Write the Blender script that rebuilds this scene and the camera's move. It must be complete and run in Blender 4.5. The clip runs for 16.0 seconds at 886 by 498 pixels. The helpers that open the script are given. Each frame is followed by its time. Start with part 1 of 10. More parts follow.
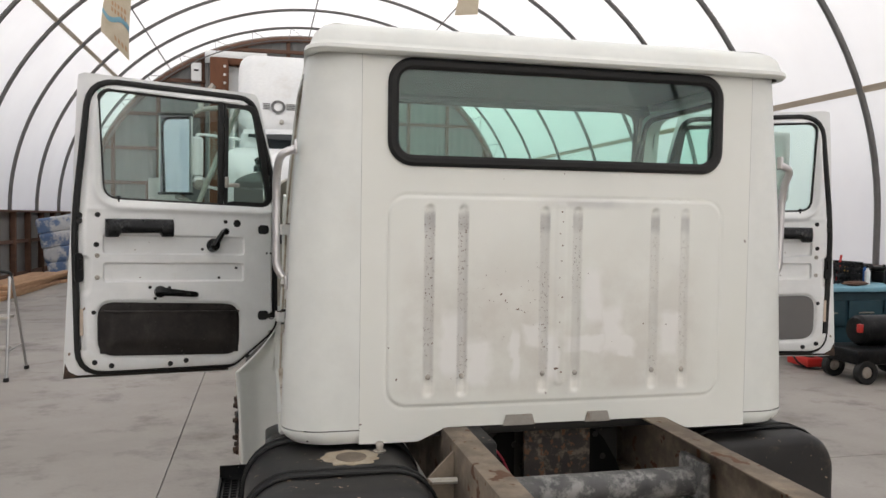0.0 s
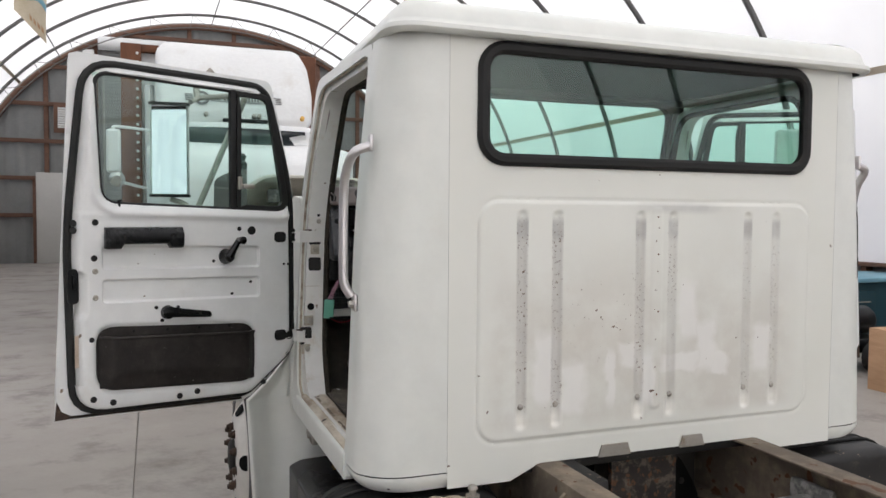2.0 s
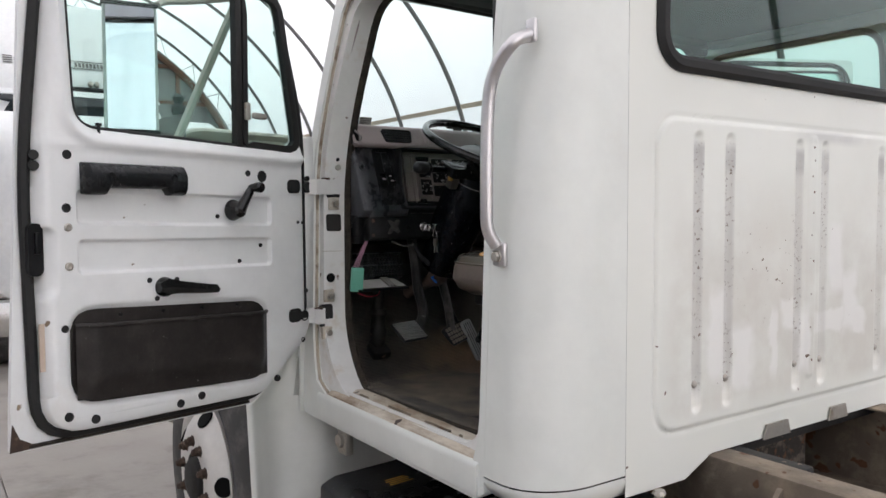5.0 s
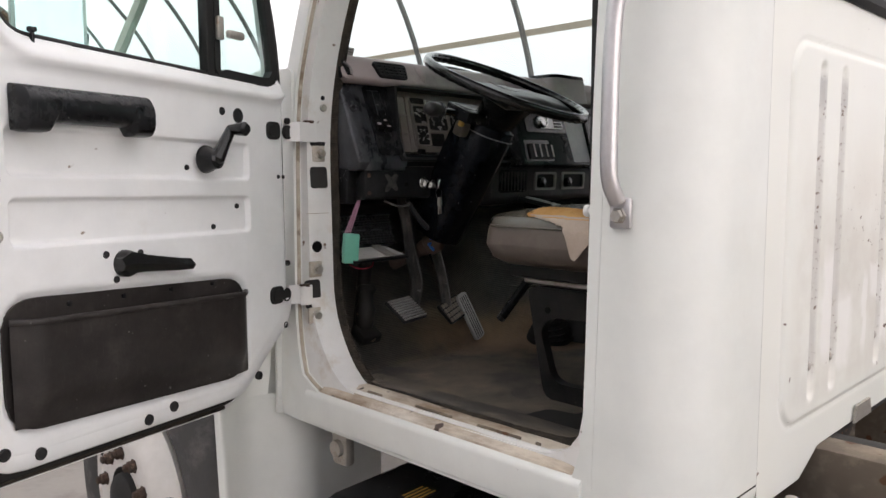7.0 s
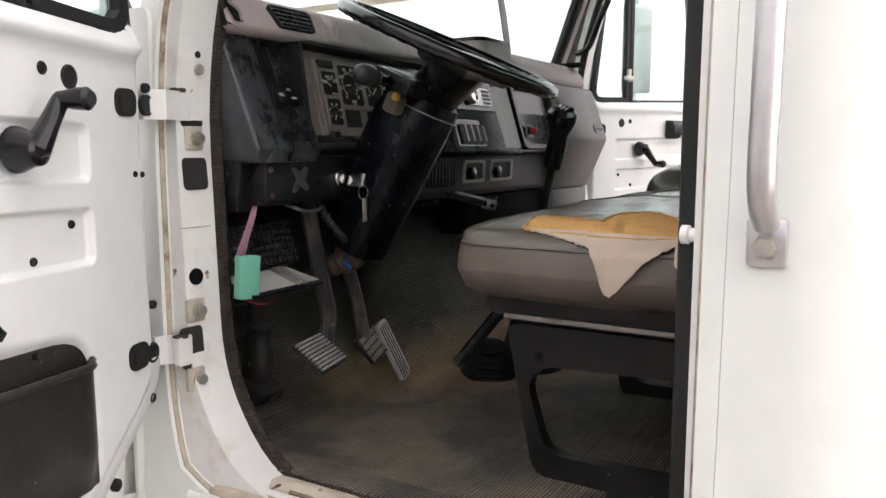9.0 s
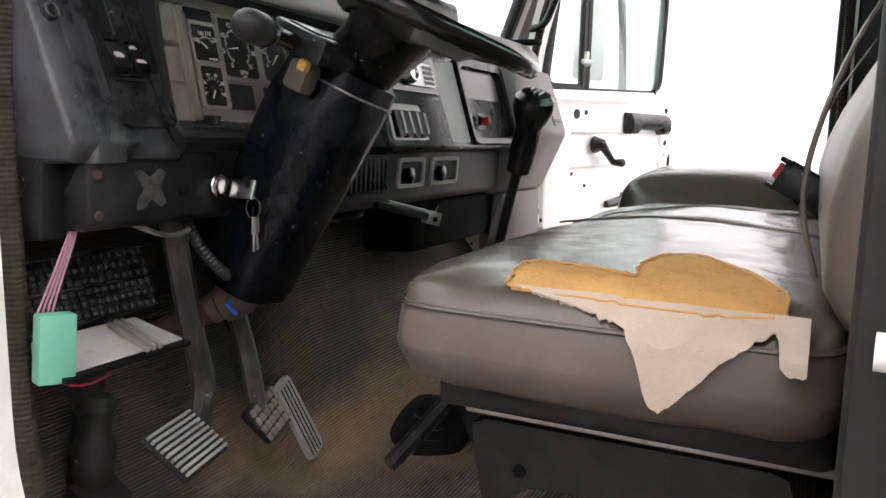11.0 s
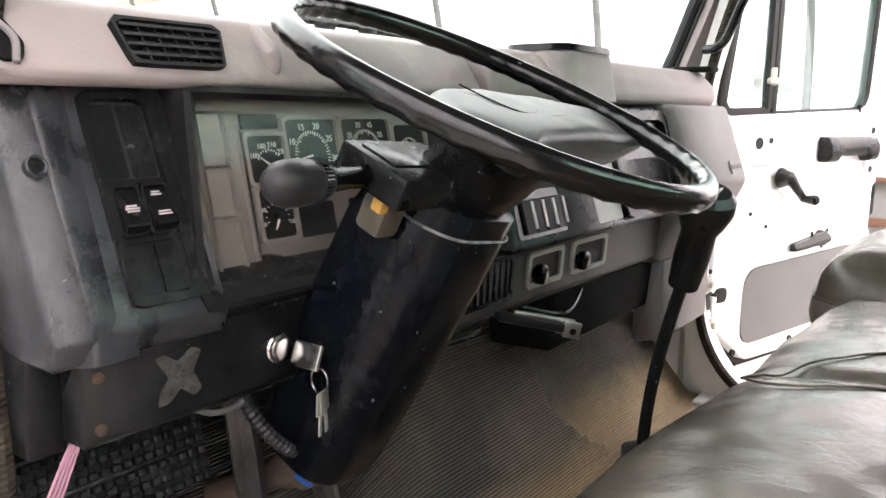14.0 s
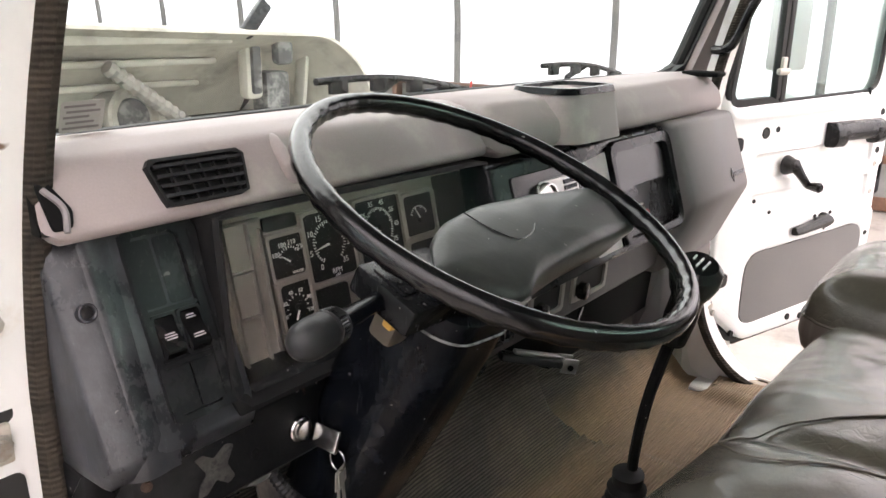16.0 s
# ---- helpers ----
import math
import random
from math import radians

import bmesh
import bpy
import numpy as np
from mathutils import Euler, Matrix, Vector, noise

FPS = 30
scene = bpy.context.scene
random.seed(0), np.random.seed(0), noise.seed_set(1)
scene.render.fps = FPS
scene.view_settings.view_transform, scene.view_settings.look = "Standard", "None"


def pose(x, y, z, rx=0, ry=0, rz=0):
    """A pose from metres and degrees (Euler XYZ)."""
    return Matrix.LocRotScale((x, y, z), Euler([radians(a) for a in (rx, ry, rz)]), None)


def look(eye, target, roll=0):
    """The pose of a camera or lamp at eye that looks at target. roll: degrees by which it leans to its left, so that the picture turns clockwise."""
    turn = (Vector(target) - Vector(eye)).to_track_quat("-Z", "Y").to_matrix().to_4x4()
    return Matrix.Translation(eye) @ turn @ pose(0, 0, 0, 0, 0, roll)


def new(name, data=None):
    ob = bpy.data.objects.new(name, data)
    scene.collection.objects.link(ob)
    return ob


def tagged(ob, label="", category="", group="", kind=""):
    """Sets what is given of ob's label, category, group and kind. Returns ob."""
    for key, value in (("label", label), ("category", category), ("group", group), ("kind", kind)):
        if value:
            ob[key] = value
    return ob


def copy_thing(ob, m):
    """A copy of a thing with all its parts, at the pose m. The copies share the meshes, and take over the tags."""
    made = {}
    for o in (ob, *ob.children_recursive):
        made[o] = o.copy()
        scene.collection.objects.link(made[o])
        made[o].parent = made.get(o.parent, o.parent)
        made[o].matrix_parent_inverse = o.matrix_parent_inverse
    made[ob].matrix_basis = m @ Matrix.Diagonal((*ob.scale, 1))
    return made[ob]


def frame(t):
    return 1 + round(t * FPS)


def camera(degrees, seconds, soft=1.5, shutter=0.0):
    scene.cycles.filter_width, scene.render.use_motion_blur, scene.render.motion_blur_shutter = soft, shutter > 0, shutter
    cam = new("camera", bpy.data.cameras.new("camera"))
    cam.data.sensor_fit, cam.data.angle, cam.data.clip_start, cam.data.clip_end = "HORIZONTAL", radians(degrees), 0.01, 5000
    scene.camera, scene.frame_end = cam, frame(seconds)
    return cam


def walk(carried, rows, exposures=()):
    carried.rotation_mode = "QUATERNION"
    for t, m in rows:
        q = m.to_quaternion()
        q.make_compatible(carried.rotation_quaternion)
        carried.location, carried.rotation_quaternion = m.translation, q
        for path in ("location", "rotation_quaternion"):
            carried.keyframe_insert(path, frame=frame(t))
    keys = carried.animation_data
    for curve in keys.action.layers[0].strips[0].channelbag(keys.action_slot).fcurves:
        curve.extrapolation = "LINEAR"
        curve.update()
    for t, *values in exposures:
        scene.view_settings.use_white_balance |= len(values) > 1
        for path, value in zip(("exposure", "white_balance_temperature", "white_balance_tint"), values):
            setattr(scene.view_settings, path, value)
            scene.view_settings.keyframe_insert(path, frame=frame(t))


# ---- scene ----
# camera and walk
cam = camera(59.8, 16.0)
PATH = [
    (0, (-1.035, -2.594, 1.633), (-0.585, -0.647, 1.556), 0.8),
    (0.5, (-1.2, -2.517, 1.652), (-0.682, -0.587, 1.571), 0.7),
    (1, (-1.314, -2.385, 1.649), (-0.725, -0.476, 1.566), 0.6),
    (1.5, (-1.412, -2.212, 1.663), (-0.763, -0.322, 1.577), 0.5),
    (2, (-1.525, -2.08, 1.668), (-0.818, -0.212, 1.579), 0.4),
    (2.5, (-1.664, -1.945, 1.668), (-0.867, -0.113, 1.581), 0.4),
    (3, (-1.757, -1.771, 1.635), (-0.862, 0.016, 1.547), 0.3),
    (3.5, (-1.825, -1.569, 1.605), (-0.882, 0.192, 1.509), 0.3),
    (4, (-1.883, -1.427, 1.569), (-0.884, 0.302, 1.472), 0.2),
    (4.2, (-1.913, -1.377, 1.551), (-0.89, 0.339, 1.457), 0.2),
    (6.3, (-2.049, -0.753, 1.475), (-0.741, 0.751, 1.313), -0.4),
    (6.5, (-2.044, -0.692, 1.471), (-0.714, 0.791, 1.302), -0.2),
    (7, (-2.067, -0.548, 1.473), (-0.658, 0.858, 1.276), -0.2),
    (7.5, (-2.047, -0.422, 1.487), (-0.541, 0.871, 1.244), -0.2),
    (8, (-1.963, -0.252, 1.507), (-0.391, 0.957, 1.25), -0.3),
    (8.5, (-1.876, -0.112, 1.51), (-0.245, 1.016, 1.254), -0.2),
    (9, (-1.806, 0.015, 1.502), (-0.112, 1.047, 1.245), -0.2),
    (9.2, (-1.771, 0.066, 1.5), (-0.047, 1.046, 1.243), -0.2),
    (11.3, (-1.3491, 0.3115, 1.5194), (0.3863, 1.1321, 1.2362), 1.4),
    (11.5, (-1.3161, 0.3406, 1.5136), (0.4144, 1.1709, 1.2313), 1.3),
    (12, (-1.2191, 0.3939, 1.5223), (0.4852, 1.2757, 1.2352), 1.3),
    (12.5, (-1.1657, 0.4163, 1.5475), (0.4998, 1.3698, 1.2595), 1.1),
    (13, (-1.1434, 0.4104, 1.5883), (0.4629, 1.46, 1.2992), 0.9),
    (13.5, (-1.1172, 0.3968, 1.6368), (0.4445, 1.5075, 1.338), 0.8),
    (14, (-1.1104, 0.391, 1.6882), (0.4105, 1.5444, 1.34), 0.6),
    (14.5, (-1.1182, 0.3881, 1.7425), (0.3678, 1.5541, 1.3002), 0.8),
    (15, (-1.1279, 0.3784, 1.7939), (0.3446, 1.5366, 1.2895), 0.8),
    (15.5, (-1.1386, 0.3697, 1.8473), (0.3271, 1.522, 1.3099), 0.7),
    (16, (-1.1298, 0.3687, 1.8958), (0.3339, 1.5162, 1.3448), 0.7),
]
EXPOSURES = [(0, 0.46, 6850, 7), (4, 0.66, 6400, 8), (7, 1.05, 6750, 11), (9, 1.66, 6800, 11), (11.5, 2.32, 6850, 12), (12.5, 2.46, 6900, 12), (13, 2.86, 6900, 12), (14, 2.90, 6950, 13), (15.2, 2.72, 7000, 14), (16, 2.42, 7050, 15)]
walk(cam, [(t, look(eye, target, roll)) for t, eye, target, roll in PATH], EXPOSURES)

# ---- daylight: bright overcast over a translucent shelter ----
SUN_EL, SUN_ROT = radians(60), radians(174)
world = bpy.data.worlds.new("sky")
scene.world = world
world.use_nodes = True
wn = world.node_tree
sky = wn.nodes.new("ShaderNodeTexSky")
sky.sky_type, sky.sun_disc, sky.sun_elevation, sky.sun_rotation = "NISHITA", False, SUN_EL, SUN_ROT
sky.dust_density = 4.0
wn.links.new(sky.outputs[0], wn.nodes["Background"].inputs[0])
wn.nodes["Background"].inputs[1].default_value = 0.15
sun_data = bpy.data.lights.new("sun", "SUN")
sun_data.energy, sun_data.angle, sun_data.color = 4.0, radians(12), (1.0, 0.98, 0.96)
sun = new("sun", sun_data)
sun.matrix_basis = look((0, 0, 0), (-math.sin(SUN_ROT) * math.cos(SUN_EL), -math.cos(SUN_ROT) * math.cos(SUN_EL), -math.sin(SUN_EL)))


# ---- helpers for building ----
V = Vector


def thing(name, at, label, category, group="", kind=""):
    ob = new(name)
    ob.empty_display_size = 0.1
    ob.matrix_basis = Matrix.Translation(at)
    return tagged(ob, label, category, group, kind)


def part(name, bm, material, parent=None, label="", sharp=32):
    me = bpy.data.meshes.new(name)
    bmesh.ops.recalc_face_normals(bm, faces=bm.faces)
    bm.to_mesh(me)
    bm.free()
    me.materials.append(material)
    me.polygons.foreach_set("use_smooth", [True] * len(me.polygons))
    me.set_sharp_from_angle(angle=radians(sharp))
    ob = new(name, me)
    if parent is not None:
        ob.parent = parent
        if parent.type == "EMPTY":
            ob.matrix_parent_inverse = parent.matrix_basis.inverted()
    return tagged(ob, label)


def solid(name, bm, material, label, category, group="", kind="", sharp=32):
    return tagged(part(name, bm, material, None, label, sharp), label, category, group, kind)


def box(bm, c, s, m=None, bev=0.0, seg=2):
    r = bmesh.ops.create_cube(bm, size=1.0, matrix=Matrix.Diagonal((*s, 1)))
    vs = r["verts"]
    if bev > 0:
        es = list({e for v in vs for e in v.link_edges})
        out = bmesh.ops.bevel(bm, geom=es, offset=min(bev, min(s) * 0.45), segments=seg, affect="EDGES", profile=0.5)
        vs = list({v for f in out["faces"] for v in f.verts} | {v for v in vs if v.is_valid})
    t = Matrix.Translation(c) @ (m if m is not None else Matrix())
    bmesh.ops.transform(bm, matrix=t, verts=vs)
    return bm


def frame_of(d):
    d = V(d).normalized()
    a = V((0, 0, 1)) if abs(d.z) < 0.9 else V((1, 0, 0))
    s = d.cross(a).normalized()
    return s, s.cross(d).normalized(), d


def loft(bm, loops, cap0=True, cap1=True, closed=True):
    rows = [[bm.verts.new(p) for p in loop] for loop in loops]
    n = len(rows[0])
    for a, b in zip(rows, rows[1:]):
        for i in range(n if closed else n - 1):
            j = (i + 1) % n
            bm.faces.new((a[i], a[j], b[j], b[i]))
    if cap0:
        bm.faces.new(rows[0][::-1])
    if cap1:
        bm.faces.new(rows[-1])
    return rows


def circle(c, s, u, r, n):
    return [V(c) + r * (math.cos(2 * math.pi * i / n) * s + math.sin(2 * math.pi * i / n) * u) for i in range(n)]


def cyl(bm, a, b, r, r2=None, n=16, cap=True):
    s, u, d = frame_of(V(b) - V(a))
    loft(bm, [circle(a, s, u, r, n), circle(b, s, u, r if r2 is None else r2, n)], cap, cap)
    return bm


def lathe(bm, a, d, prof, n=20, cap=True):
    """prof: rows of (distance along d, radius)."""
    s, u, d = frame_of(d)
    loft(bm, [circle(V(a) + d * t, s, u, max(r, 1e-4), n) for t, r in prof], cap, cap)
    return bm


def tube(bm, pts, r, n=10, closed=False, cap=True):
    pts = [V(p) for p in pts]
    m = len(pts)
    loops, s = [], None
    for i, p in enumerate(pts):
        if closed:
            d = pts[(i + 1) % m] - pts[i - 1]
        else:
            d = pts[min(i + 1, m - 1)] - pts[max(i - 1, 0)]
        d.normalize()
        if s is None:
            s, u, _ = frame_of(d)
        else:
            s = (s - d * s.dot(d)).normalized()
            u = s.cross(d).normalized()
        rr_ = r[i] if isinstance(r, (list, tuple)) else r
        loops.append(circle(p, s, u, rr_, n))
    if closed:
        loops.append(loops[0])
        rows = loft(bm, loops, False, False)
        bmesh.ops.remove_doubles(bm, verts=bm.verts, dist=1e-6)
    else:
        loft(bm, loops, cap, cap)
    return bm


def smooth_line(pts, k=6):
    """Catmull-Rom through the points."""
    p = [V(q) for q in pts]
    p = [2 * p[0] - p[1]] + p + [2 * p[-1] - p[-2]]
    out = []
    for i in range(1, len(p) - 2):
        for j in range(k):
            t = j / k
            a, b, c, d = p[i - 1], p[i], p[i + 1], p[i + 2]
            out.append(0.5 * (2 * b + (c - a) * t + (2 * a - 5 * b + 4 * c - d) * t * t + (3 * b - a - 3 * c + d) * t ** 3))
    return out + [p[-2]]


def rrect(x0, y0, x1, y1, r, n=5):
    """Rounded rectangle, counter-clockwise from the lower right corner."""
    out = []
    rs = r if isinstance(r, (list, tuple)) else (r, r, r, r)
    for (cx, cy, a0), q in zip(((x1, y0, -90), (x1, y1, 0), (x0, y1, 90), (x0, y0, 180)), rs):
        px = cx - q if cx == x1 else cx + q
        py = cy - q if cy == y1 else cy + q
        for i in range(n + 1):
            a = radians(a0 + 90 * i / n)
            out.append((px + q * math.cos(a), py + q * math.sin(a)))
    return out


def rounded(pts, r, n=4):
    """Any polygon with rounded corners."""
    out, m = [], len(pts)
    rs = r if isinstance(r, (list, tuple)) else [r] * m
    for i in range(m):
        p, a, b = V(pts[i]), V(pts[i - 1]), V(pts[(i + 1) % m])
        da, db = (a - p), (b - p)
        q = min(rs[i], da.length * 0.48, db.length * 0.48)
        s, e = p + da.normalized() * q, p + db.normalized() * q
        for k in range(n + 1):
            t = k / n
            out.append(tuple((1 - t) ** 2 * s + 2 * t * (1 - t) * p + t * t * e))
    return out


def polar(loop, c, n=96):
    """The loop sampled by rays from c at even angles."""
    out = []
    for i in range(n):
        a = 2 * math.pi * i / n
        dx, dy = math.cos(a), math.sin(a)
        best = None
        for (x0, y0), (x1, y1) in zip(loop, loop[1:] + loop[:1]):
            ex, ey = x1 - x0, y1 - y0
            den = dx * ey - dy * ex
            if abs(den) < 1e-12:
                continue
            t = ((x0 - c[0]) * ey - (y0 - c[1]) * ex) / den
            q = ((x0 - c[0]) * dy - (y0 - c[1]) * dx) / den
            if t > 0 and -1e-6 <= q <= 1 + 1e-6 and (best is None or t > best):
                best = t
        out.append((c[0] + best * dx, c[1] + best * dy))
    return out


def plate(bm, loop, f, d0, d1):
    """A plate of any outline between the depths d0 and d1; f(u, v, depth) gives the place."""
    loft(bm, [[V(f(u, v, d)) for u, v in loop] for d in (d0, d1)])
    return bm


def ring(bm, outer, inner, f, d0, d1):
    rows = [[bm.verts.new(f(u, v, d)) for u, v in lp] for lp, d in ((outer, d0), (inner, d0), (inner, d1), (outer, d1))]
    n = len(outer)
    for k in range(4):
        a, b = rows[k], rows[(k + 1) % 4]
        for i in range(n):
            j = (i + 1) % n
            bm.faces.new((a[i], a[j], b[j], b[i]))
    return bm


def offset(loop, d):
    """The loop moved inwards by d (counter-clockwise loops)."""
    m, out = len(loop), []
    for i in range(m):
        a, p, b = V(loop[i - 1]), V(loop[i]), V(loop[(i + 1) % m])
        e0, e1 = (p - a), (b - p)
        if e0.length < 1e-7 or e1.length < 1e-7:
            e0 = e1 = (b - a)
        e0.normalize(), e1.normalize()
        nrm = V((-e0.y - e1.y, e0.x + e1.x))
        if nrm.length < 1e-6:
            nrm = V((-e0.y, e0.x))
        nrm.normalize()
        k = max(0.4, nrm.dot(V((-e0.y, e0.x))))
        out.append(tuple(p + nrm * d / k))
    return out


def grid(bm, nu, nv, f, skip=None):
    rows = [[bm.verts.new(f(i / nu, j / nv)) for i in range(nu + 1)] for j in range(nv + 1)]
    for j in range(nv):
        for i in range(nu):
            if skip is None or not skip(i, j):
                bm.faces.new((rows[j][i], rows[j][i + 1], rows[j + 1][i + 1], rows[j + 1][i]))
    return rows


def text(body, size, material, m, parent, name="lettering", depth=0.0003):
    cu = bpy.data.curves.new(name, "FONT")
    cu.body, cu.size, cu.extrude, cu.align_x, cu.align_y, cu.resolution_u = body, size, depth, "CENTER", "CENTER", 2
    tmp = bpy.data.objects.new("tmp_text", cu)
    me = bpy.data.meshes.new_from_object(tmp)
    bpy.data.objects.remove(tmp)
    me.transform(m)
    me.materials.append(material)
    ob = new(name, me)
    ob.parent = parent
    if parent.type == "EMPTY":
        ob.matrix_parent_inverse = parent.matrix_basis.inverted()
    return ob


# ---- materials ----
def nodes_of(name):
    m = bpy.data.materials.new(name)
    m.use_nodes = True
    nt = m.node_tree
    return m, nt, nt.nodes["Principled BSDF"]


def add(nt, kind, **values):
    n = nt.nodes.new(kind)
    for k, v in values.items():
        n.inputs[k].default_value = v
    return n


def noise_of(nt, scale, detail=5.0, rough=0.55, stretch=None):
    tc = nt.nodes.new("ShaderNodeTexCoord")
    n = add(nt, "ShaderNodeTexNoise", Scale=scale, Detail=detail, Roughness=rough)
    if stretch:
        mp = nt.nodes.new("ShaderNodeMapping")
        mp.inputs["Scale"].default_value = stretch
        nt.links.new(tc.outputs["Object"], mp.inputs[0])
        nt.links.new(mp.outputs[0], n.inputs["Vector"])
    else:
        nt.links.new(tc.outputs["Object"], n.inputs["Vector"])
    return n.outputs["Fac"]


def ramp(nt, fac, a, b):
    r = nt.nodes.new("ShaderNodeMapRange")
    r.inputs["From Min"].default_value, r.inputs["From Max"].default_value = a, b
    nt.links.new(fac, r.inputs["Value"])
    return r.outputs[0]


def mixed(nt, fac, a, b):
    x = nt.nodes.new("ShaderNodeMix")
    x.data_type = "RGBA"
    for sock, v in ((x.inputs[0], fac), (x.inputs[6], a), (x.inputs[7], b)):
        if hasattr(v, "links"):
            nt.links.new(v, sock)
        else:
            sock.default_value = v if isinstance(v, (int, float)) else (*v[:3], 1)
    return x.outputs[2]


def times(nt, a, b, op="MULTIPLY"):
    x = nt.nodes.new("ShaderNodeMath")
    x.operation = op
    for sock, v in ((x.inputs[0], a), (x.inputs[1], b)):
        if hasattr(v, "links"):
            nt.links.new(v, sock)
        else:
            sock.default_value = v
    return x.outputs[0]


def surf(name, c, c2=None, rough=0.5, rough2=None, metal=0.0, scale=3.0, grain=60.0, bump=0.15, bump_scale=0.002, stretch=None,
         dirt=None, dirt_at=(0.55, 0.75), dirt_scale=2.5, spec=0.5, speck=None, speck_at=0.7, speck_scale=40.0, coat=0.0):
    m, nt, b = nodes_of(name)
    c2 = c2 or tuple(min(1, k * 1.15) for k in c)
    big, fine = noise_of(nt, scale, 4, 0.6, stretch), noise_of(nt, grain, 6, 0.65, stretch)
    col = mixed(nt, ramp(nt, big, 0.3, 0.7), c, c2)
    col = mixed(nt, times(nt, ramp(nt, fine, 0.35, 0.75), 0.25), col, tuple(k * 0.7 for k in c))
    if dirt:
        col = mixed(nt, times(nt, ramp(nt, noise_of(nt, dirt_scale, 8, 0.68, stretch), *dirt_at), 0.85), col, dirt)
    if speck:
        col = mixed(nt, ramp(nt, noise_of(nt, speck_scale, 2, 0.5), speck_at, speck_at + 0.03), col, speck)
    nt.links.new(col, b.inputs["Base Color"])
    rr_ = nt.nodes.new("ShaderNodeMapRange")
    rr_.inputs["To Min"].default_value, rr_.inputs["To Max"].default_value = rough, rough2 if rough2 is not None else min(1, rough + 0.15)
    nt.links.new(big, rr_.inputs["Value"])
    nt.links.new(rr_.outputs[0], b.inputs["Roughness"])
    b.inputs["Metallic"].default_value, b.inputs["Specular IOR Level"].default_value = metal, spec
    b.inputs["Coat Weight"].default_value = coat
    if bump:
        bp = add(nt, "ShaderNodeBump", Strength=bump, Distance=bump_scale)
        nt.links.new(fine, bp.inputs["Height"])
        nt.links.new(bp.outputs[0], b.inputs["Normal"])
    return m


def worn_black(name, base, dust, amount, rough=(0.34, 0.62), spec=0.2, stretch=(1, 1, 1), scratch=(9, 9, 0.8), rust=None):
    """Old black plastic or paint: patchy dust at two scales, scratches and pale specks."""
    m, nt, b = nodes_of(name)
    big, mid, fine = noise_of(nt, 4.0, 8, 0.68, stretch), noise_of(nt, 17, 8, 0.72), noise_of(nt, 150, 3, 0.6)
    scr = noise_of(nt, 26, 5, 0.6, scratch)
    f = times(nt, times(nt, ramp(nt, big, 0.44, 0.74), 0.62), times(nt, ramp(nt, mid, 0.52, 0.80), 0.38), "ADD")
    f = times(nt, f, times(nt, ramp(nt, scr, 0.60, 0.74), 0.30), "ADD")
    f = times(nt, times(nt, f, amount), 1.0, "MINIMUM")
    col = mixed(nt, ramp(nt, mid, 0.3, 0.7), base, tuple(k * 1.7 for k in base))
    col = mixed(nt, f, col, dust)
    if rust:
        col = mixed(nt, ramp(nt, noise_of(nt, 30, 3, 0.6), 0.70, 0.74), col, rust)
    col = mixed(nt, times(nt, ramp(nt, noise_of(nt, 85, 2, 0.5), 0.735, 0.755), 0.6), col, (0.26, 0.25, 0.24))
    nt.links.new(col, b.inputs["Base Color"])
    r = nt.nodes.new("ShaderNodeMapRange")
    r.inputs["To Min"].default_value, r.inputs["To Max"].default_value = rough
    nt.links.new(f, r.inputs["Value"])
    nt.links.new(r.outputs[0], b.inputs["Roughness"])
    b.inputs["Specular IOR Level"].default_value = spec
    bp = add(nt, "ShaderNodeBump", Strength=0.25, Distance=0.0008)
    nt.links.new(fine, bp.inputs["Height"])
    nt.links.new(bp.outputs[0], b.inputs["Normal"])
    return m


M = {}
M["black"] = worn_black("black plastic", (0.006, 0.0065, 0.007), (0.13, 0.131, 0.134), 0.30, (0.26, 0.55), 0.22)
M["rim"] = worn_black("smooth black rim plastic", (0.004, 0.004, 0.0042), (0.06, 0.06, 0.06), 0.16, (0.17, 0.36), 0.5)
M["knob"] = worn_black("grey-black knob plastic", (0.012, 0.012, 0.0125), (0.11, 0.11, 0.11), 0.34, (0.40, 0.60), 0.28)
M["steelblack"] = worn_black("black painted steel", (0.0050, 0.0053, 0.0058), (0.105, 0.102, 0.098), 0.26, (0.34, 0.60), 0.14, rust=(0.07, 0.05, 0.035))
M["pocket"] = worn_black("brownish black moulded pocket", (0.019, 0.017, 0.016), (0.12, 0.105, 0.095), 0.42)
M["pad"] = worn_black("worn padded vinyl", (0.019, 0.0205, 0.0185), (0.10, 0.102, 0.094), 0.36, (0.36, 0.55), 0.24)
M["scuffed"] = worn_black("scuffed black plastic", (0.0085, 0.009, 0.0105), (0.220, 0.228, 0.246), 0.42, (0.26, 0.52), 0.40, stretch=(1.3, 1.3, 0.8), scratch=(14, 14, 0.7))
M["shroud"] = worn_black("black column plastic", (0.0022, 0.0028, 0.0042), (0.104, 0.114, 0.130), 0.24, (0.20, 0.44), 0.16, (1.5, 1.5, 0.6), (14, 14, 0.7))
M["paint"] = surf("white cab paint", (0.715, 0.735, 0.69), (0.775, 0.79, 0.75), 0.28, 0.45, scale=1.6, grain=9, bump=0.05, dirt=(0.64, 0.61, 0.53), dirt_at=(0.58, 0.88), dirt_scale=1.1,
                  speck=(0.14, 0.10, 0.07), speck_at=0.78, speck_scale=34, coat=0.15)
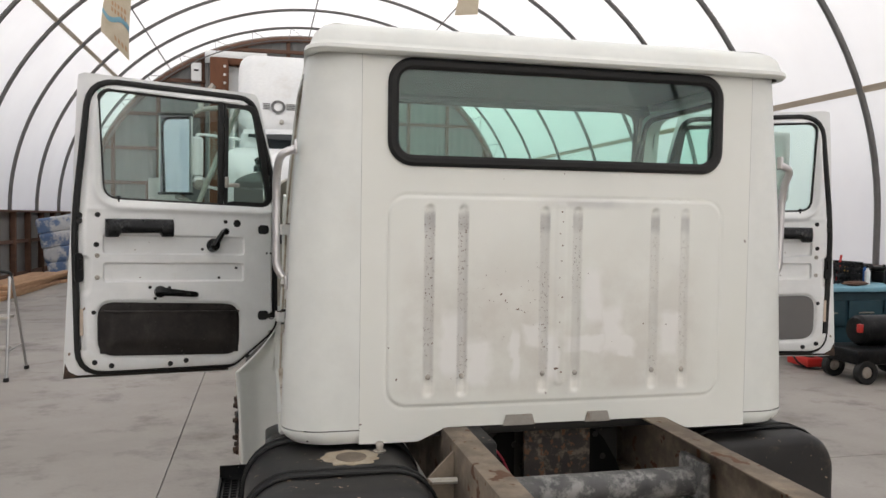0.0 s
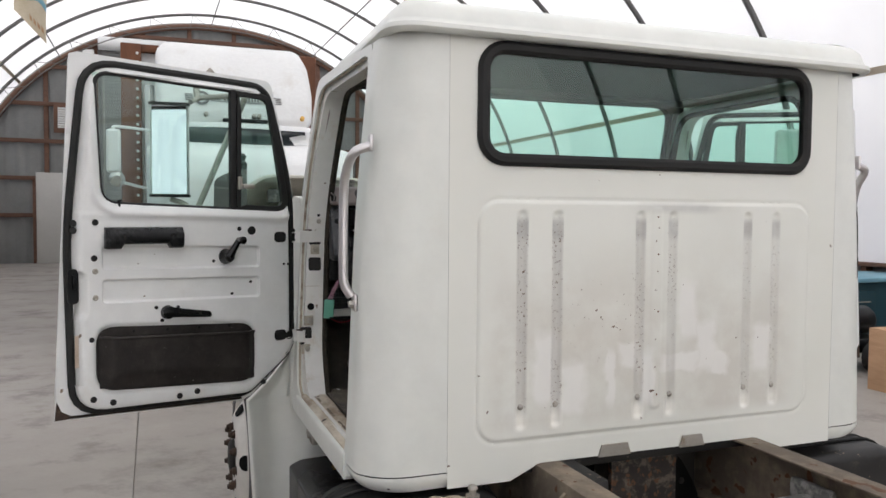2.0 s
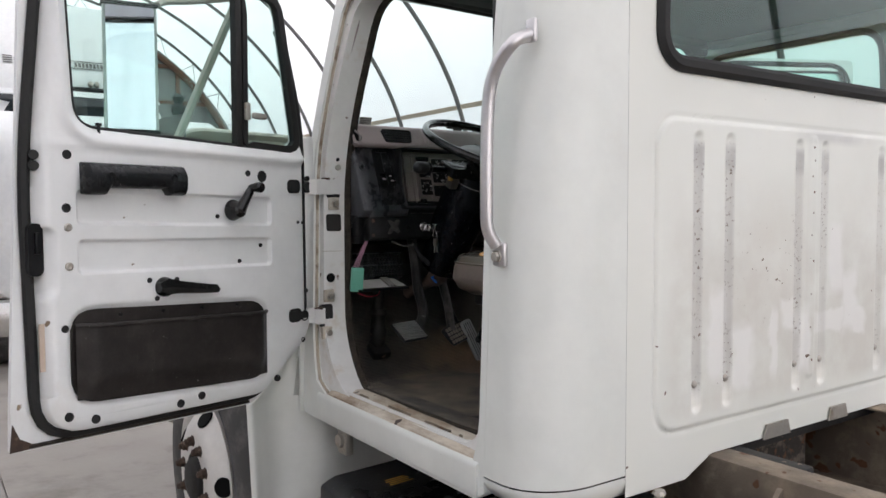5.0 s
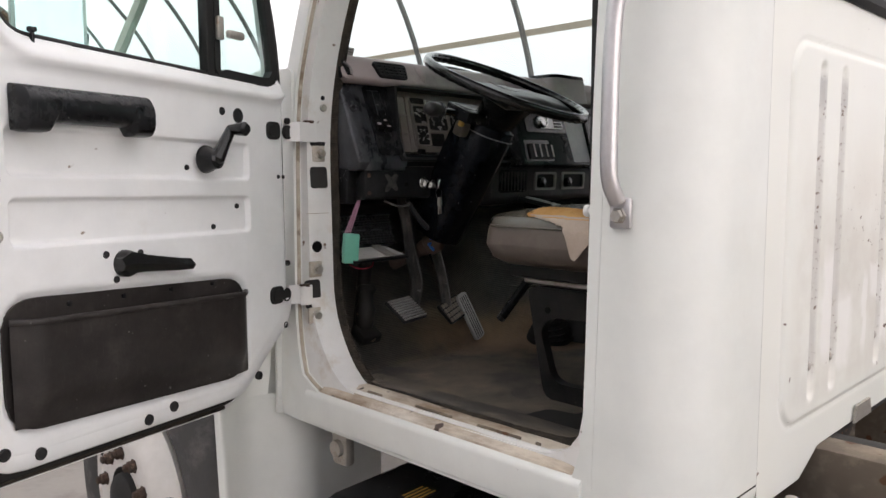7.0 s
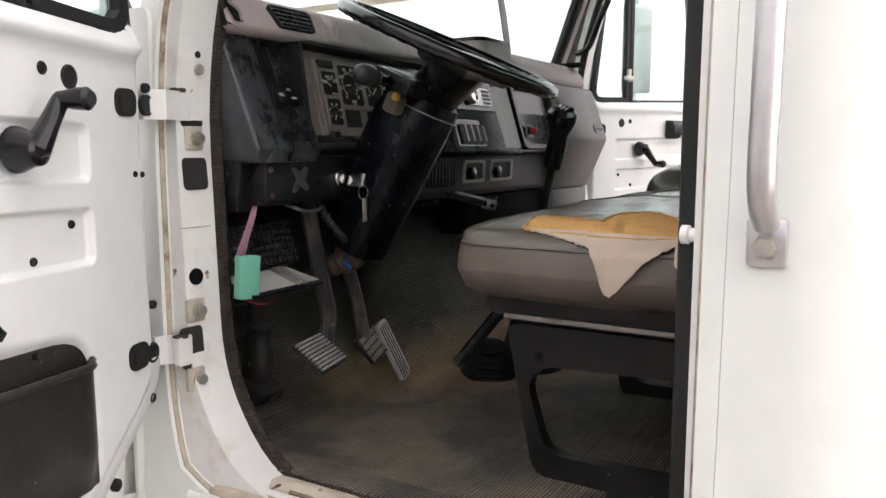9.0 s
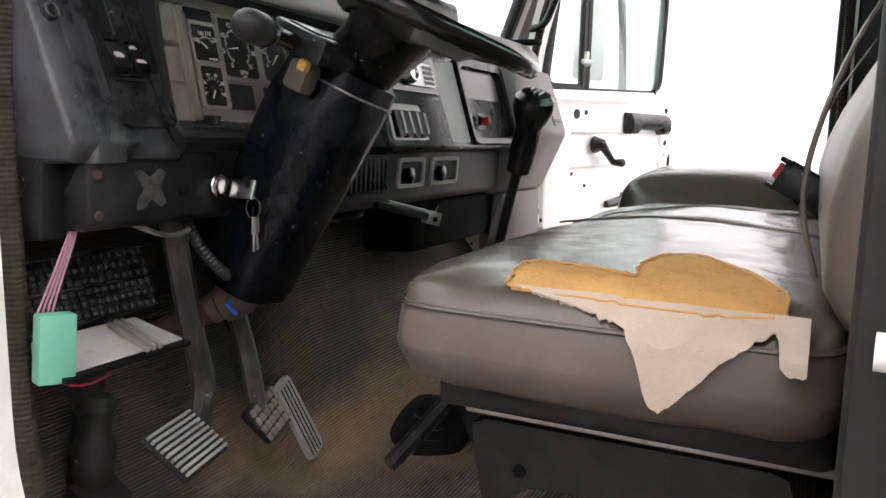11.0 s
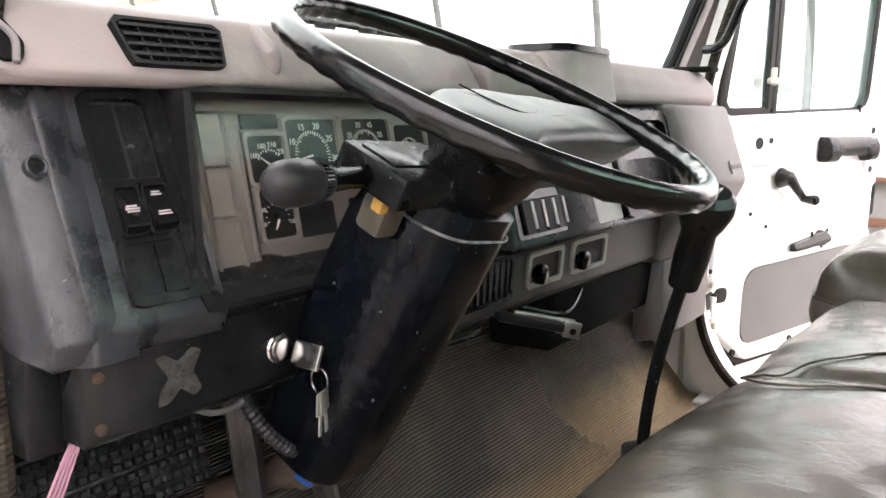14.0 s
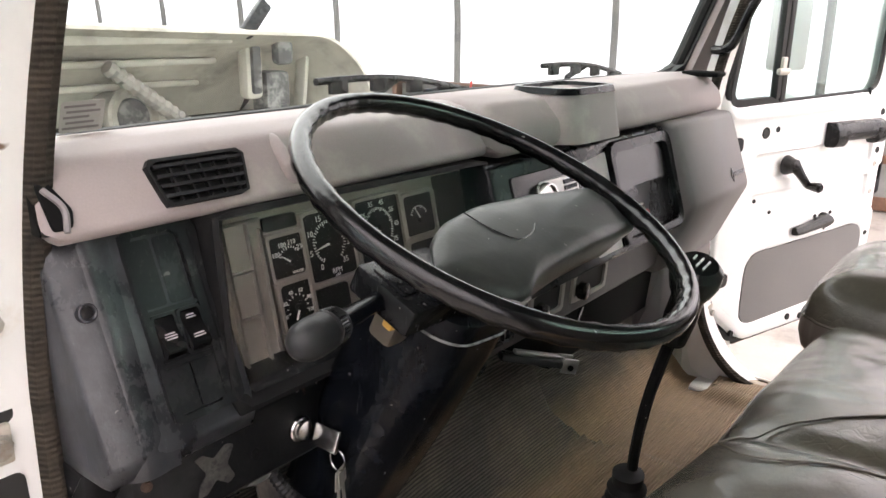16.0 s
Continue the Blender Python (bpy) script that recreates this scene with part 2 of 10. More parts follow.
M["door"] = surf("white door paint", (0.75, 0.76, 0.75), (0.81, 0.82, 0.81), 0.35, 0.5, scale=2.2, grain=12, bump=0.04, dirt=(0.60, 0.56, 0.49), dirt_at=(0.58, 0.88), dirt_scale=2.6, speck=(0.2, 0.15, 0.1), speck_at=0.745, speck_scale=26)
M["jamb"] = surf("dirty jamb paint", (0.75, 0.745, 0.715), (0.80, 0.795, 0.77), 0.35, 0.55, scale=4, grain=20, dirt=(0.50, 0.40, 0.27), dirt_at=(0.56, 0.80), dirt_scale=9, speck=(0.16, 0.10, 0.06), speck_at=0.72, speck_scale=26)
M["sill"] = surf("stained sill paint", (0.52, 0.44, 0.33), (0.70, 0.65, 0.56), 0.45, 0.65, scale=6, grain=26, stretch=(1, 0.35, 1), dirt=(0.20, 0.13, 0.075), dirt_at=(0.44, 0.62), dirt_scale=9, speck=(0.06, 0.04, 0.03), speck_at=0.66, speck_scale=22)
M["rubber"] = surf("black rubber", (0.013, 0.013, 0.013), (0.022, 0.022, 0.021), 0.55, 0.75, spec=0.3, grain=150, bump=0.3, bump_scale=0.001)
M["worn_seal"] = surf("worn brown seal", (0.020, 0.018, 0.015), (0.058, 0.046, 0.034), 0.8, 0.9, spec=0.2, scale=34, grain=250, bump=0.6, bump_scale=0.002)
M["black_gloss"] = surf("glossy black plastic", (0.006, 0.006, 0.0065), (0.010, 0.010, 0.010), 0.15, 0.28, spec=0.4, grain=120, bump=0.08, dirt=(0.07, 0.066, 0.06), dirt_at=(0.58, 0.85), dirt_scale=11)
M["mauve"] = surf("mauve grey vinyl", (0.290, 0.243, 0.236), (0.340, 0.287, 0.278), 0.5, 0.65, scale=5, grain=400, bump=0.3, bump_scale=0.0006, dirt=(0.43, 0.39, 0.34), dirt_scale=6)
M["grey"] = surf("grey moulded plastic", (0.172, 0.150, 0.150), (0.205, 0.180, 0.180), 0.45, 0.6, scale=6, grain=500, bump=0.3, bump_scale=0.0005, dirt=(0.25, 0.23, 0.21), dirt_at=(0.55, 0.85), dirt_scale=7)
M["darkgrey"] = surf("dark grey moulded plastic", (0.046, 0.043, 0.044), (0.066, 0.061, 0.061), 0.42, 0.6, spec=0.3, scale=6, grain=500, bump=0.3, bump_scale=0.0005, dirt=(0.16, 0.145, 0.135), dirt_at=(0.52, 0.85), dirt_scale=6)
M["panelgrey"] = surf("dark grey trim panel", (0.13, 0.125, 0.12), (0.15, 0.145, 0.14), 0.6, 0.75, grain=200, bump=0.2)
M["label"] = surf("pale worn sticker", (0.52, 0.46, 0.47), (0.64, 0.57, 0.58), 0.6, scale=12, grain=80)
M["frame"] = surf("rusty frame rail", (0.105, 0.083, 0.063), (0.18, 0.145, 0.108), 0.7, 0.9, scale=3, grain=25, bump=0.6, bump_scale=0.004, dirt=(0.30, 0.245, 0.18), dirt_at=(0.45, 0.7), dirt_scale=6, speck=(0.10, 0.045, 0.02), speck_at=0.63, speck_scale=18)
M["framedark"] = surf("black chassis steel", (0.011, 0.0105, 0.010), (0.022, 0.021, 0.019), 0.5, 0.75, spec=0.35, scale=4, grain=30, bump=0.5, dirt=(0.13, 0.10, 0.075), dirt_at=(0.60, 0.84), dirt_scale=7, speck=(0.17, 0.13, 0.10), speck_at=0.70, speck_scale=34)
M["greased"] = surf("grey crossmember paint", (0.05, 0.05, 0.05), (0.13, 0.13, 0.125), 0.42, 0.62, scale=9, grain=40, bump=0.5, dirt=(0.30, 0.295, 0.28), dirt_at=(0.48, 0.60), dirt_scale=16)
M["tank"] = surf("dusty black tank", (0.010, 0.0095, 0.009), (0.020, 0.019, 0.018), 0.36, 0.55, spec=0.4, scale=3, grain=40, bump=0.2, dirt=(0.16, 0.12, 0.085), dirt_at=(0.60, 0.82), dirt_scale=5, speck=(0.30, 0.22, 0.16), speck_at=0.70, speck_scale=42)
M["mud"] = surf("dried dust ring", (0.33, 0.27, 0.19), (0.45, 0.39, 0.30), 0.9, scale=20, grain=90, bump=0.8, bump_scale=0.004)
M["chrome"] = surf("bright metal", (0.55, 0.54, 0.52), (0.65, 0.64, 0.62), 0.16, 0.3, metal=1.0, grain=80, bump=0.05)
M["alu"] = surf("brushed aluminium", (0.48, 0.47, 0.46), (0.56, 0.55, 0.54), 0.35, 0.5, metal=1.0, grain=120, bump=0.1)
M["silver"] = surf("silver painted tube", (0.58, 0.56, 0.56), (0.66, 0.64, 0.64), 0.26, 0.4, metal=0.85, grain=60, bump=0.1, speck=(0.2, 0.16, 0.13), speck_at=0.76)
M["pedal_metal"] = surf("worn pedal metal", (0.34, 0.33, 0.31), (0.48, 0.47, 0.45), 0.4, 0.6, metal=0.3, scale=14, grain=60, dirt=(0.20, 0.17, 0.13), dirt_scale=20)
M["dustrubber"] = surf("dust-caked rubber", (0.17, 0.145, 0.115), (0.26, 0.225, 0.185), 0.8, scale=30, grain=120, bump=0.5)
M["zinc"] = surf("zinc plated steel", (0.40, 0.38, 0.34), (0.50, 0.47, 0.42), 0.4, 0.6, metal=0.7, grain=80, bump=0.2, dirt=(0.25, 0.17, 0.1), dirt_scale=20)
M["rustnut"] = surf("rusty wheel nut", (0.030, 0.020, 0.015), (0.085, 0.050, 0.034), 0.75, 0.95, scale=30, grain=140, bump=0.8, bump_scale=0.003, dirt=(0.24, 0.16, 0.11), dirt_at=(0.55, 0.7), dirt_scale=40)
M["wheelwhite"] = surf("white wheel rim", (0.62, 0.60, 0.56), (0.70, 0.68, 0.64), 0.4, 0.6, scale=5, grain=30, dirt=(0.34, 0.22, 0.13), dirt_at=(0.58, 0.75), dirt_scale=5)
M["tyre"] = surf("tyre rubber", (0.045, 0.044, 0.043), (0.075, 0.073, 0.07), 0.8, 0.95, grain=120, bump=0.4, dirt=(0.17, 0.16, 0.15), dirt_at=(0.5, 0.75), dirt_scale=8)
M["vinyl"] = surf("taupe seat vinyl", (0.074, 0.064, 0.048), (0.108, 0.094, 0.072), 0.18, 0.32, scale=4, grain=130, bump=0.40, bump_scale=0.0012, dirt=(0.15, 0.128, 0.098), dirt_at=(0.54, 0.82), dirt_scale=5, coat=0.16)
M["vinyl_side"] = surf("taupe seat side vinyl", (0.105, 0.083, 0.068), (0.138, 0.110, 0.091), 0.34, 0.48, scale=5, grain=90, bump=0.25, bump_scale=0.001, dirt=(0.175, 0.145, 0.118), dirt_scale=6)
M["foam"] = surf("yellow seat foam", (0.57, 0.30, 0.09), (0.66, 0.385, 0.14), 0.9, 1.0, scale=10, grain=160, bump=0.9, bump_scale=0.004, dirt=(0.42, 0.18, 0.04), dirt_at=(0.55, 0.8), dirt_scale=14)
M["scrim"] = surf("torn fabric backing", (0.47, 0.38, 0.30), (0.58, 0.48, 0.39), 0.95, 1.0, scale=14, grain=300, bump=0.5)
M["teal"] = surf("green plastic relay", (0.11, 0.36, 0.26), (0.13, 0.41, 0.30), 0.45, grain=90, bump=0.05)
M["wire"] = surf("pink wires", (0.38, 0.19, 0.26), (0.45, 0.25, 0.32), 0.5, bump=0)
M["redwire"] = surf("red wire", (0.35, 0.02, 0.05), None, 0.4, bump=0)
M["blue"] = surf("blue clip", (0.02, 0.14, 0.55), None, 0.4, bump=0)
M["red"] = surf("red plastic", (0.42, 0.02, 0.015), None, 0.35, bump=0)
M["yellow"] = surf("amber plastic", (0.62, 0.36, 0.08), None, 0.4, bump=0)
M["white"] = surf("white print", (0.75, 0.75, 0.73), (0.8, 0.8, 0.78), 0.5, bump=0)
M["gauge"] = surf("gauge black", (0.008, 0.008, 0.0085), (0.013, 0.013, 0.013), 0.5, spec=0.2, grain=200, bump=0.05, dirt=(0.05, 0.05, 0.048), dirt_scale=6)
M["bezel"] = surf("grey gauge surround", (0.275, 0.255, 0.232), (0.325, 0.303, 0.275), 0.5, 0.6, scale=6, grain=200, bump=0.15, dirt=(0.28, 0.25, 0.21), dirt_scale=8)
M["paper"] = surf("dusty paper label", (0.36, 0.345, 0.32), (0.46, 0.44, 0.41), 0.8, scale=12, grain=120, dirt=(0.24, 0.20, 0.15), dirt_scale=16)
M["headliner"] = surf("dark headliner", (0.062, 0.066, 0.065), (0.085, 0.09, 0.088), 0.9, grain=200, bump=0.3)
M["hood"] = surf("bare fibreglass hood", (0.42, 0.395, 0.34), (0.60, 0.575, 0.50), 0.7, 0.85, scale=3, grain=30, bump=0.5, bump_scale=0.004, dirt=(0.26, 0.245, 0.21), dirt_at=(0.50, 0.70), dirt_scale=5)
M["semi"] = surf("white lorry paint", (0.70, 0.71, 0.70), (0.76, 0.77, 0.76), 0.3, 0.4, scale=1.5, grain=20, bump=0.03, dirt=(0.6, 0.58, 0.54), dirt_scale=2)
M["semi_glass"] = surf("dark windscreen", (0.02, 0.025, 0.028), None, 0.08, 0.12, bump=0)
M["rusty"] = surf("rusty corner post", (0.10, 0.036, 0.018), (0.18, 0.075, 0.036), 0.75, 0.9, scale=3, grain=30, bump=0.4, stretch=(1, 1, 0.3), dirt=(0.10, 0.035, 0.015), dirt_scale=4)
M["wood"] = surf("brown stained lumber", (0.095, 0.047, 0.030), (0.15, 0.078, 0.050), 0.75, 0.9, scale=2, grain=30, bump=0.4, stretch=(1, 1, 6))
M["wood_h"] = surf("brown stained plank", (0.095, 0.047, 0.030), (0.15, 0.078, 0.050), 0.75, 0.9, scale=2, grain=30, bump=0.4, stretch=(1, 6, 6))
M["timber"] = surf("fresh timber", (0.42, 0.25, 0.14), (0.52, 0.33, 0.20), 0.8, 0.9, scale=4, grain=40, bump=0.3, stretch=(6, 1, 6))
M["sheet"] = surf("grey metal sheeting", (0.18, 0.182, 0.178), (0.24, 0.242, 0.236), 0.5, 0.65, metal=0.2, scale=1.2, grain=20, bump=0.1)
M["steelpipe"] = surf("galvanised hoop pipe", (0.13, 0.125, 0.12), (0.18, 0.175, 0.17), 0.5, 0.65, metal=0.5, scale=3, grain=40)
M["strap"] = surf("beige webbing strap", (0.42, 0.36, 0.28), (0.48, 0.42, 0.34), 0.85, grain=100)
M["sealer"] = surf("tan seam sealer", (0.40, 0.35, 0.27), (0.52, 0.47, 0.39), 0.8, scale=20, grain=120, bump=0.4, dirt=(0.16, 0.11, 0.07), dirt_at=(0.5, 0.64), dirt_scale=18)
M["smoke"] = surf("dusty smoked plastic", (0.085, 0.072, 0.055), (0.13, 0.11, 0.085), 0.35, 0.5, scale=30, grain=120, bump=0.1)
M["joint"] = surf("rusty greased joint", (0.060, 0.042, 0.032), (0.115, 0.078, 0.056), 0.6, 0.8, scale=14, grain=60, bump=0.5, dirt=(0.13, 0.10, 0.075), dirt_at=(0.55, 0.75), dirt_scale=18)
M["beige"] = surf("beige door paint", (0.46, 0.45, 0.42), (0.50, 0.49, 0.46), 0.45, 0.6, scale=2, grain=30, bump=0.05)
# dusty dark tone painting the shade inside the pillar openings
M["slot"] = surf("dusty dark tone for the shade in pillar openings", (0.016, 0.015, 0.014), (0.032, 0.030, 0.028), 0.8, scale=10, grain=80, bump=0.1)
M["scraped"] = surf("scraped glue patch", (0.020, 0.019, 0.018), (0.075, 0.071, 0.064), 0.7, 0.9, scale=60, grain=220, bump=0.4, dirt=(0.012, 0.012, 0.012), dirt_at=(0.50, 0.60), dirt_scale=70)
M["tile"] = surf("brownish grey blank tile", (0.245, 0.225, 0.202), (0.295, 0.270, 0.240), 0.5, 0.62, scale=7, grain=200, bump=0.15, dirt=(0.26, 0.235, 0.20), dirt_at=(0.55, 0.85), dirt_scale=9)
M["pedestal"] = worn_black("dusty black seat pedestal", (0.008, 0.008, 0.008), (0.13, 0.118, 0.105), 0.26, (0.36, 0.62), 0.24)
M["plate_rust"] = surf("dark pitted steel", (0.022, 0.019, 0.017), (0.045, 0.038, 0.033), 0.6, 0.8, spec=0.35, scale=9, grain=60, bump=0.6, dirt=(0.14, 0.115, 0.09), dirt_at=(0.52, 0.62), dirt_scale=24, speck=(0.11, 0.055, 0.03), speck_at=0.60, speck_scale=46)
M["arm"] = worn_black("scuffed pedal arm", (0.022, 0.021, 0.020), (0.24, 0.215, 0.19), 0.80, (0.36, 0.60), 0.34, stretch=(3, 3, 0.8))
M["plate_cream"] = surf("grimy cream paint", (0.42, 0.38, 0.31), (0.55, 0.51, 0.44), 0.45, 0.6, scale=12, grain=60, dirt=(0.22, 0.17, 0.12), dirt_at=(0.50, 0.70), dirt_scale=24)
# near-black for dark parts, and for sheets painting the shade inside openings
M["dark"] = surf("near-black for cavity shade and dark parts", (0.004, 0.004, 0.004), (0.006, 0.006, 0.006), 0.8, spec=0.15, bump=0)
# pale wear, also used to paint highlights along the column edges
M["wear_glint"] = surf("black plastic worn pale, also for edge highlights", (0.20, 0.20, 0.195), (0.42, 0.42, 0.41), 0.4, 0.6, scale=60, grain=200, bump=0.2, dirt=(0.02, 0.02, 0.02), dirt_at=(0.48, 0.60), dirt_scale=40)


def cross_ribbed(m, scale, depth):
    """Close ribs across an upright strip."""
    nt = m.node_tree
    b = next(n for n in nt.nodes if n.type == "BSDF_PRINCIPLED")
    old = next(n for n in nt.nodes if n.type == "BUMP")
    co, wave = nt.nodes.new("ShaderNodeTexCoord"), nt.nodes.new("ShaderNodeTexWave")
    wave.bands_direction = "Z"
    wave.inputs["Scale"].default_value, wave.inputs["Distortion"].default_value = scale, 1.2
    nt.links.new(co.outputs["Object"], wave.inputs["Vector"])
    bp = add(nt, "ShaderNodeBump", Strength=0.8, Distance=depth)
    nt.links.new(wave.outputs["Fac"], bp.inputs["Height"])
    nt.links.new(old.outputs[0], bp.inputs["Normal"])
    nt.links.new(bp.outputs[0], b.inputs["Normal"])


cross_ribbed(M["worn_seal"], 52.0, 0.0016)


def wrinkled(m):
    """Fine cracked creases over parts of an old vinyl cover."""
    nt = m.node_tree
    bp = next(n for n in nt.nodes if n.type == "BUMP")
    co = nt.nodes.new("ShaderNodeTexCoord")
    warp = nt.nodes.new("ShaderNodeVectorMath")
    warp.operation = "MULTIPLY_ADD"
    nz = nt.nodes.new("ShaderNodeTexNoise")
    nz.inputs["Scale"].default_value = 22
    nt.links.new(co.outputs["Object"], nz.inputs["Vector"])
    nt.links.new(nz.outputs["Color"], warp.inputs[0])
    warp.inputs[1].default_value = (0.035, 0.035, 0.035)
    nt.links.new(co.outputs["Object"], warp.inputs[2])
    vo = nt.nodes.new("ShaderNodeTexVoronoi")
    vo.feature = "DISTANCE_TO_EDGE"
    vo.inputs["Scale"].default_value = 46
    nt.links.new(warp.outputs[0], vo.inputs["Vector"])
    crack = ramp(nt, vo.outputs["Distance"], 0.0, 0.10)
    there = ramp(nt, noise_of(nt, 5.0, 3, 0.5), 0.46, 0.60)
    b2 = add(nt, "ShaderNodeBump", Strength=0.20, Distance=0.0010)
    nt.links.new(mixed(nt, there, (1, 1, 1), crack), b2.inputs["Height"])
    nt.links.new(bp.outputs[0], b2.inputs["Normal"])
    nt.links.new(b2.outputs[0], nt.nodes["Principled BSDF"].inputs["Normal"])


wrinkled(M["vinyl"])


def concrete():
    m, nt, b = nodes_of("worn concrete")
    big, mid, fine = noise_of(nt, 0.45, 6, 0.6), noise_of(nt, 2.2, 8, 0.65), noise_of(nt, 35, 6, 0.7)
    col = mixed(nt, ramp(nt, big, 0.35, 0.65), (0.25, 0.228, 0.202), (0.35, 0.325, 0.293))
    col = mixed(nt, times(nt, ramp(nt, mid, 0.55, 0.72), 0.55), col, (0.16, 0.142, 0.125))
    col = mixed(nt, times(nt, ramp(nt, fine, 0.4, 0.8), 0.3), col, (0.21, 0.19, 0.168))
    col = mixed(nt, times(nt, ramp(nt, noise_of(nt, 1.1, 9, 0.7), 0.51, 0.68), 0.66), col, (0.115, 0.10, 0.085))
    oi = nt.nodes.new("ShaderNodeObjectInfo")
    col = mixed(nt, times(nt, oi.outputs["Random"], 0.15), col, (0.25, 0.235, 0.21))
    nt.links.new(col, b.inputs["Base Color"])
    r = nt.nodes.new("ShaderNodeMapRange")
    r.inputs["To Min"].default_value, r.inputs["To Max"].default_value = 0.38, 0.7
    nt.links.new(mid, r.inputs["Value"])
    nt.links.new(r.outputs[0], b.inputs["Roughness"])
    bp = add(nt, "ShaderNodeBump", Strength=0.2, Distance=0.004)
    nt.links.new(fine, bp.inputs["Height"])
    nt.links.new(bp.outputs[0], b.inputs["Normal"])
    return m


M["concrete"] = concrete()


def ribbed_mat():
    m, nt, b = nodes_of("ribbed rubber floor mat")
    tc = nt.nodes.new("ShaderNodeTexCoord")
    sp = nt.nodes.new("ShaderNodeSeparateXYZ")
    nt.links.new(tc.outputs["Object"], sp.inputs[0])
    run = times(nt, sp.outputs[1], times(nt, sp.outputs[2], 0.75), "ADD")
    wave = times(nt, times(nt, run, 2 * math.pi / 0.0068), 0.0, "ADD")
    sn = times(nt, wave, 0.0, "SINE")
    dust, fine = noise_of(nt, 4.5, 8, 0.62), noise_of(nt, 70, 5, 0.6)
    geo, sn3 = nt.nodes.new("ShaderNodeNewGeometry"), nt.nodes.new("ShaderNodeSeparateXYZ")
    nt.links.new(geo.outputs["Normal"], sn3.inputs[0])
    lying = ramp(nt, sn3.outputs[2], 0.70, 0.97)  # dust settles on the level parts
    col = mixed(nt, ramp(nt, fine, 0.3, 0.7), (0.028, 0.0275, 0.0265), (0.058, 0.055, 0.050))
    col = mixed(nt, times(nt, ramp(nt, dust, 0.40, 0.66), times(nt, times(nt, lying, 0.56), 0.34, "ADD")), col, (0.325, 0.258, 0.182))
    # dusty tint on the rib crests, which also paints their highlight
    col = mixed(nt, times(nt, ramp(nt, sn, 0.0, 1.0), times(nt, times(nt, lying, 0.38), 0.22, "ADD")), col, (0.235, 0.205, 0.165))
    col = mixed(nt, times(nt, ramp(nt, sn, -0.1, -0.9), 0.62), col, (0.026, 0.025, 0.023))  # shade of the grooves between the ribs put into the colour
    # tan earth trodden over the level floor beside the gear lever and on the passenger's side
    rough_edge = times(nt, times(nt, noise_of(nt, 9, 6, 0.65), 0.5, "SUBTRACT"), 0.20)
    level = ramp(nt, times(nt, sp.outputs[2], times(nt, rough_edge, 0.60), "ADD"), 1.062, 0.985)
    side = ramp(nt, times(nt, times(nt, sp.outputs[0], times(nt, sp.outputs[1], 0.9), "ADD"), rough_edge, "ADD"), 0.40, 0.62)
    earth = times(nt, times(nt, level, side), times(nt, ramp(nt, noise_of(nt, 26, 6, 0.7), 0.2, 0.6), 0.35))
    earth = times(nt, earth, times(nt, times(nt, level, side), 0.55), "ADD")
    col = mixed(nt, earth, col, (0.37, 0.255, 0.155))
    nt.links.new(col, b.inputs["Base Color"])
    b.inputs["Roughness"].default_value = 0.72
    bp = add(nt, "ShaderNodeBump", Strength=0.8, Distance=0.002)
    nt.links.new(sn, bp.inputs["Height"])
    nt.links.new(bp.outputs[0], b.inputs["Normal"])
    return m


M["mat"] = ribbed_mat()


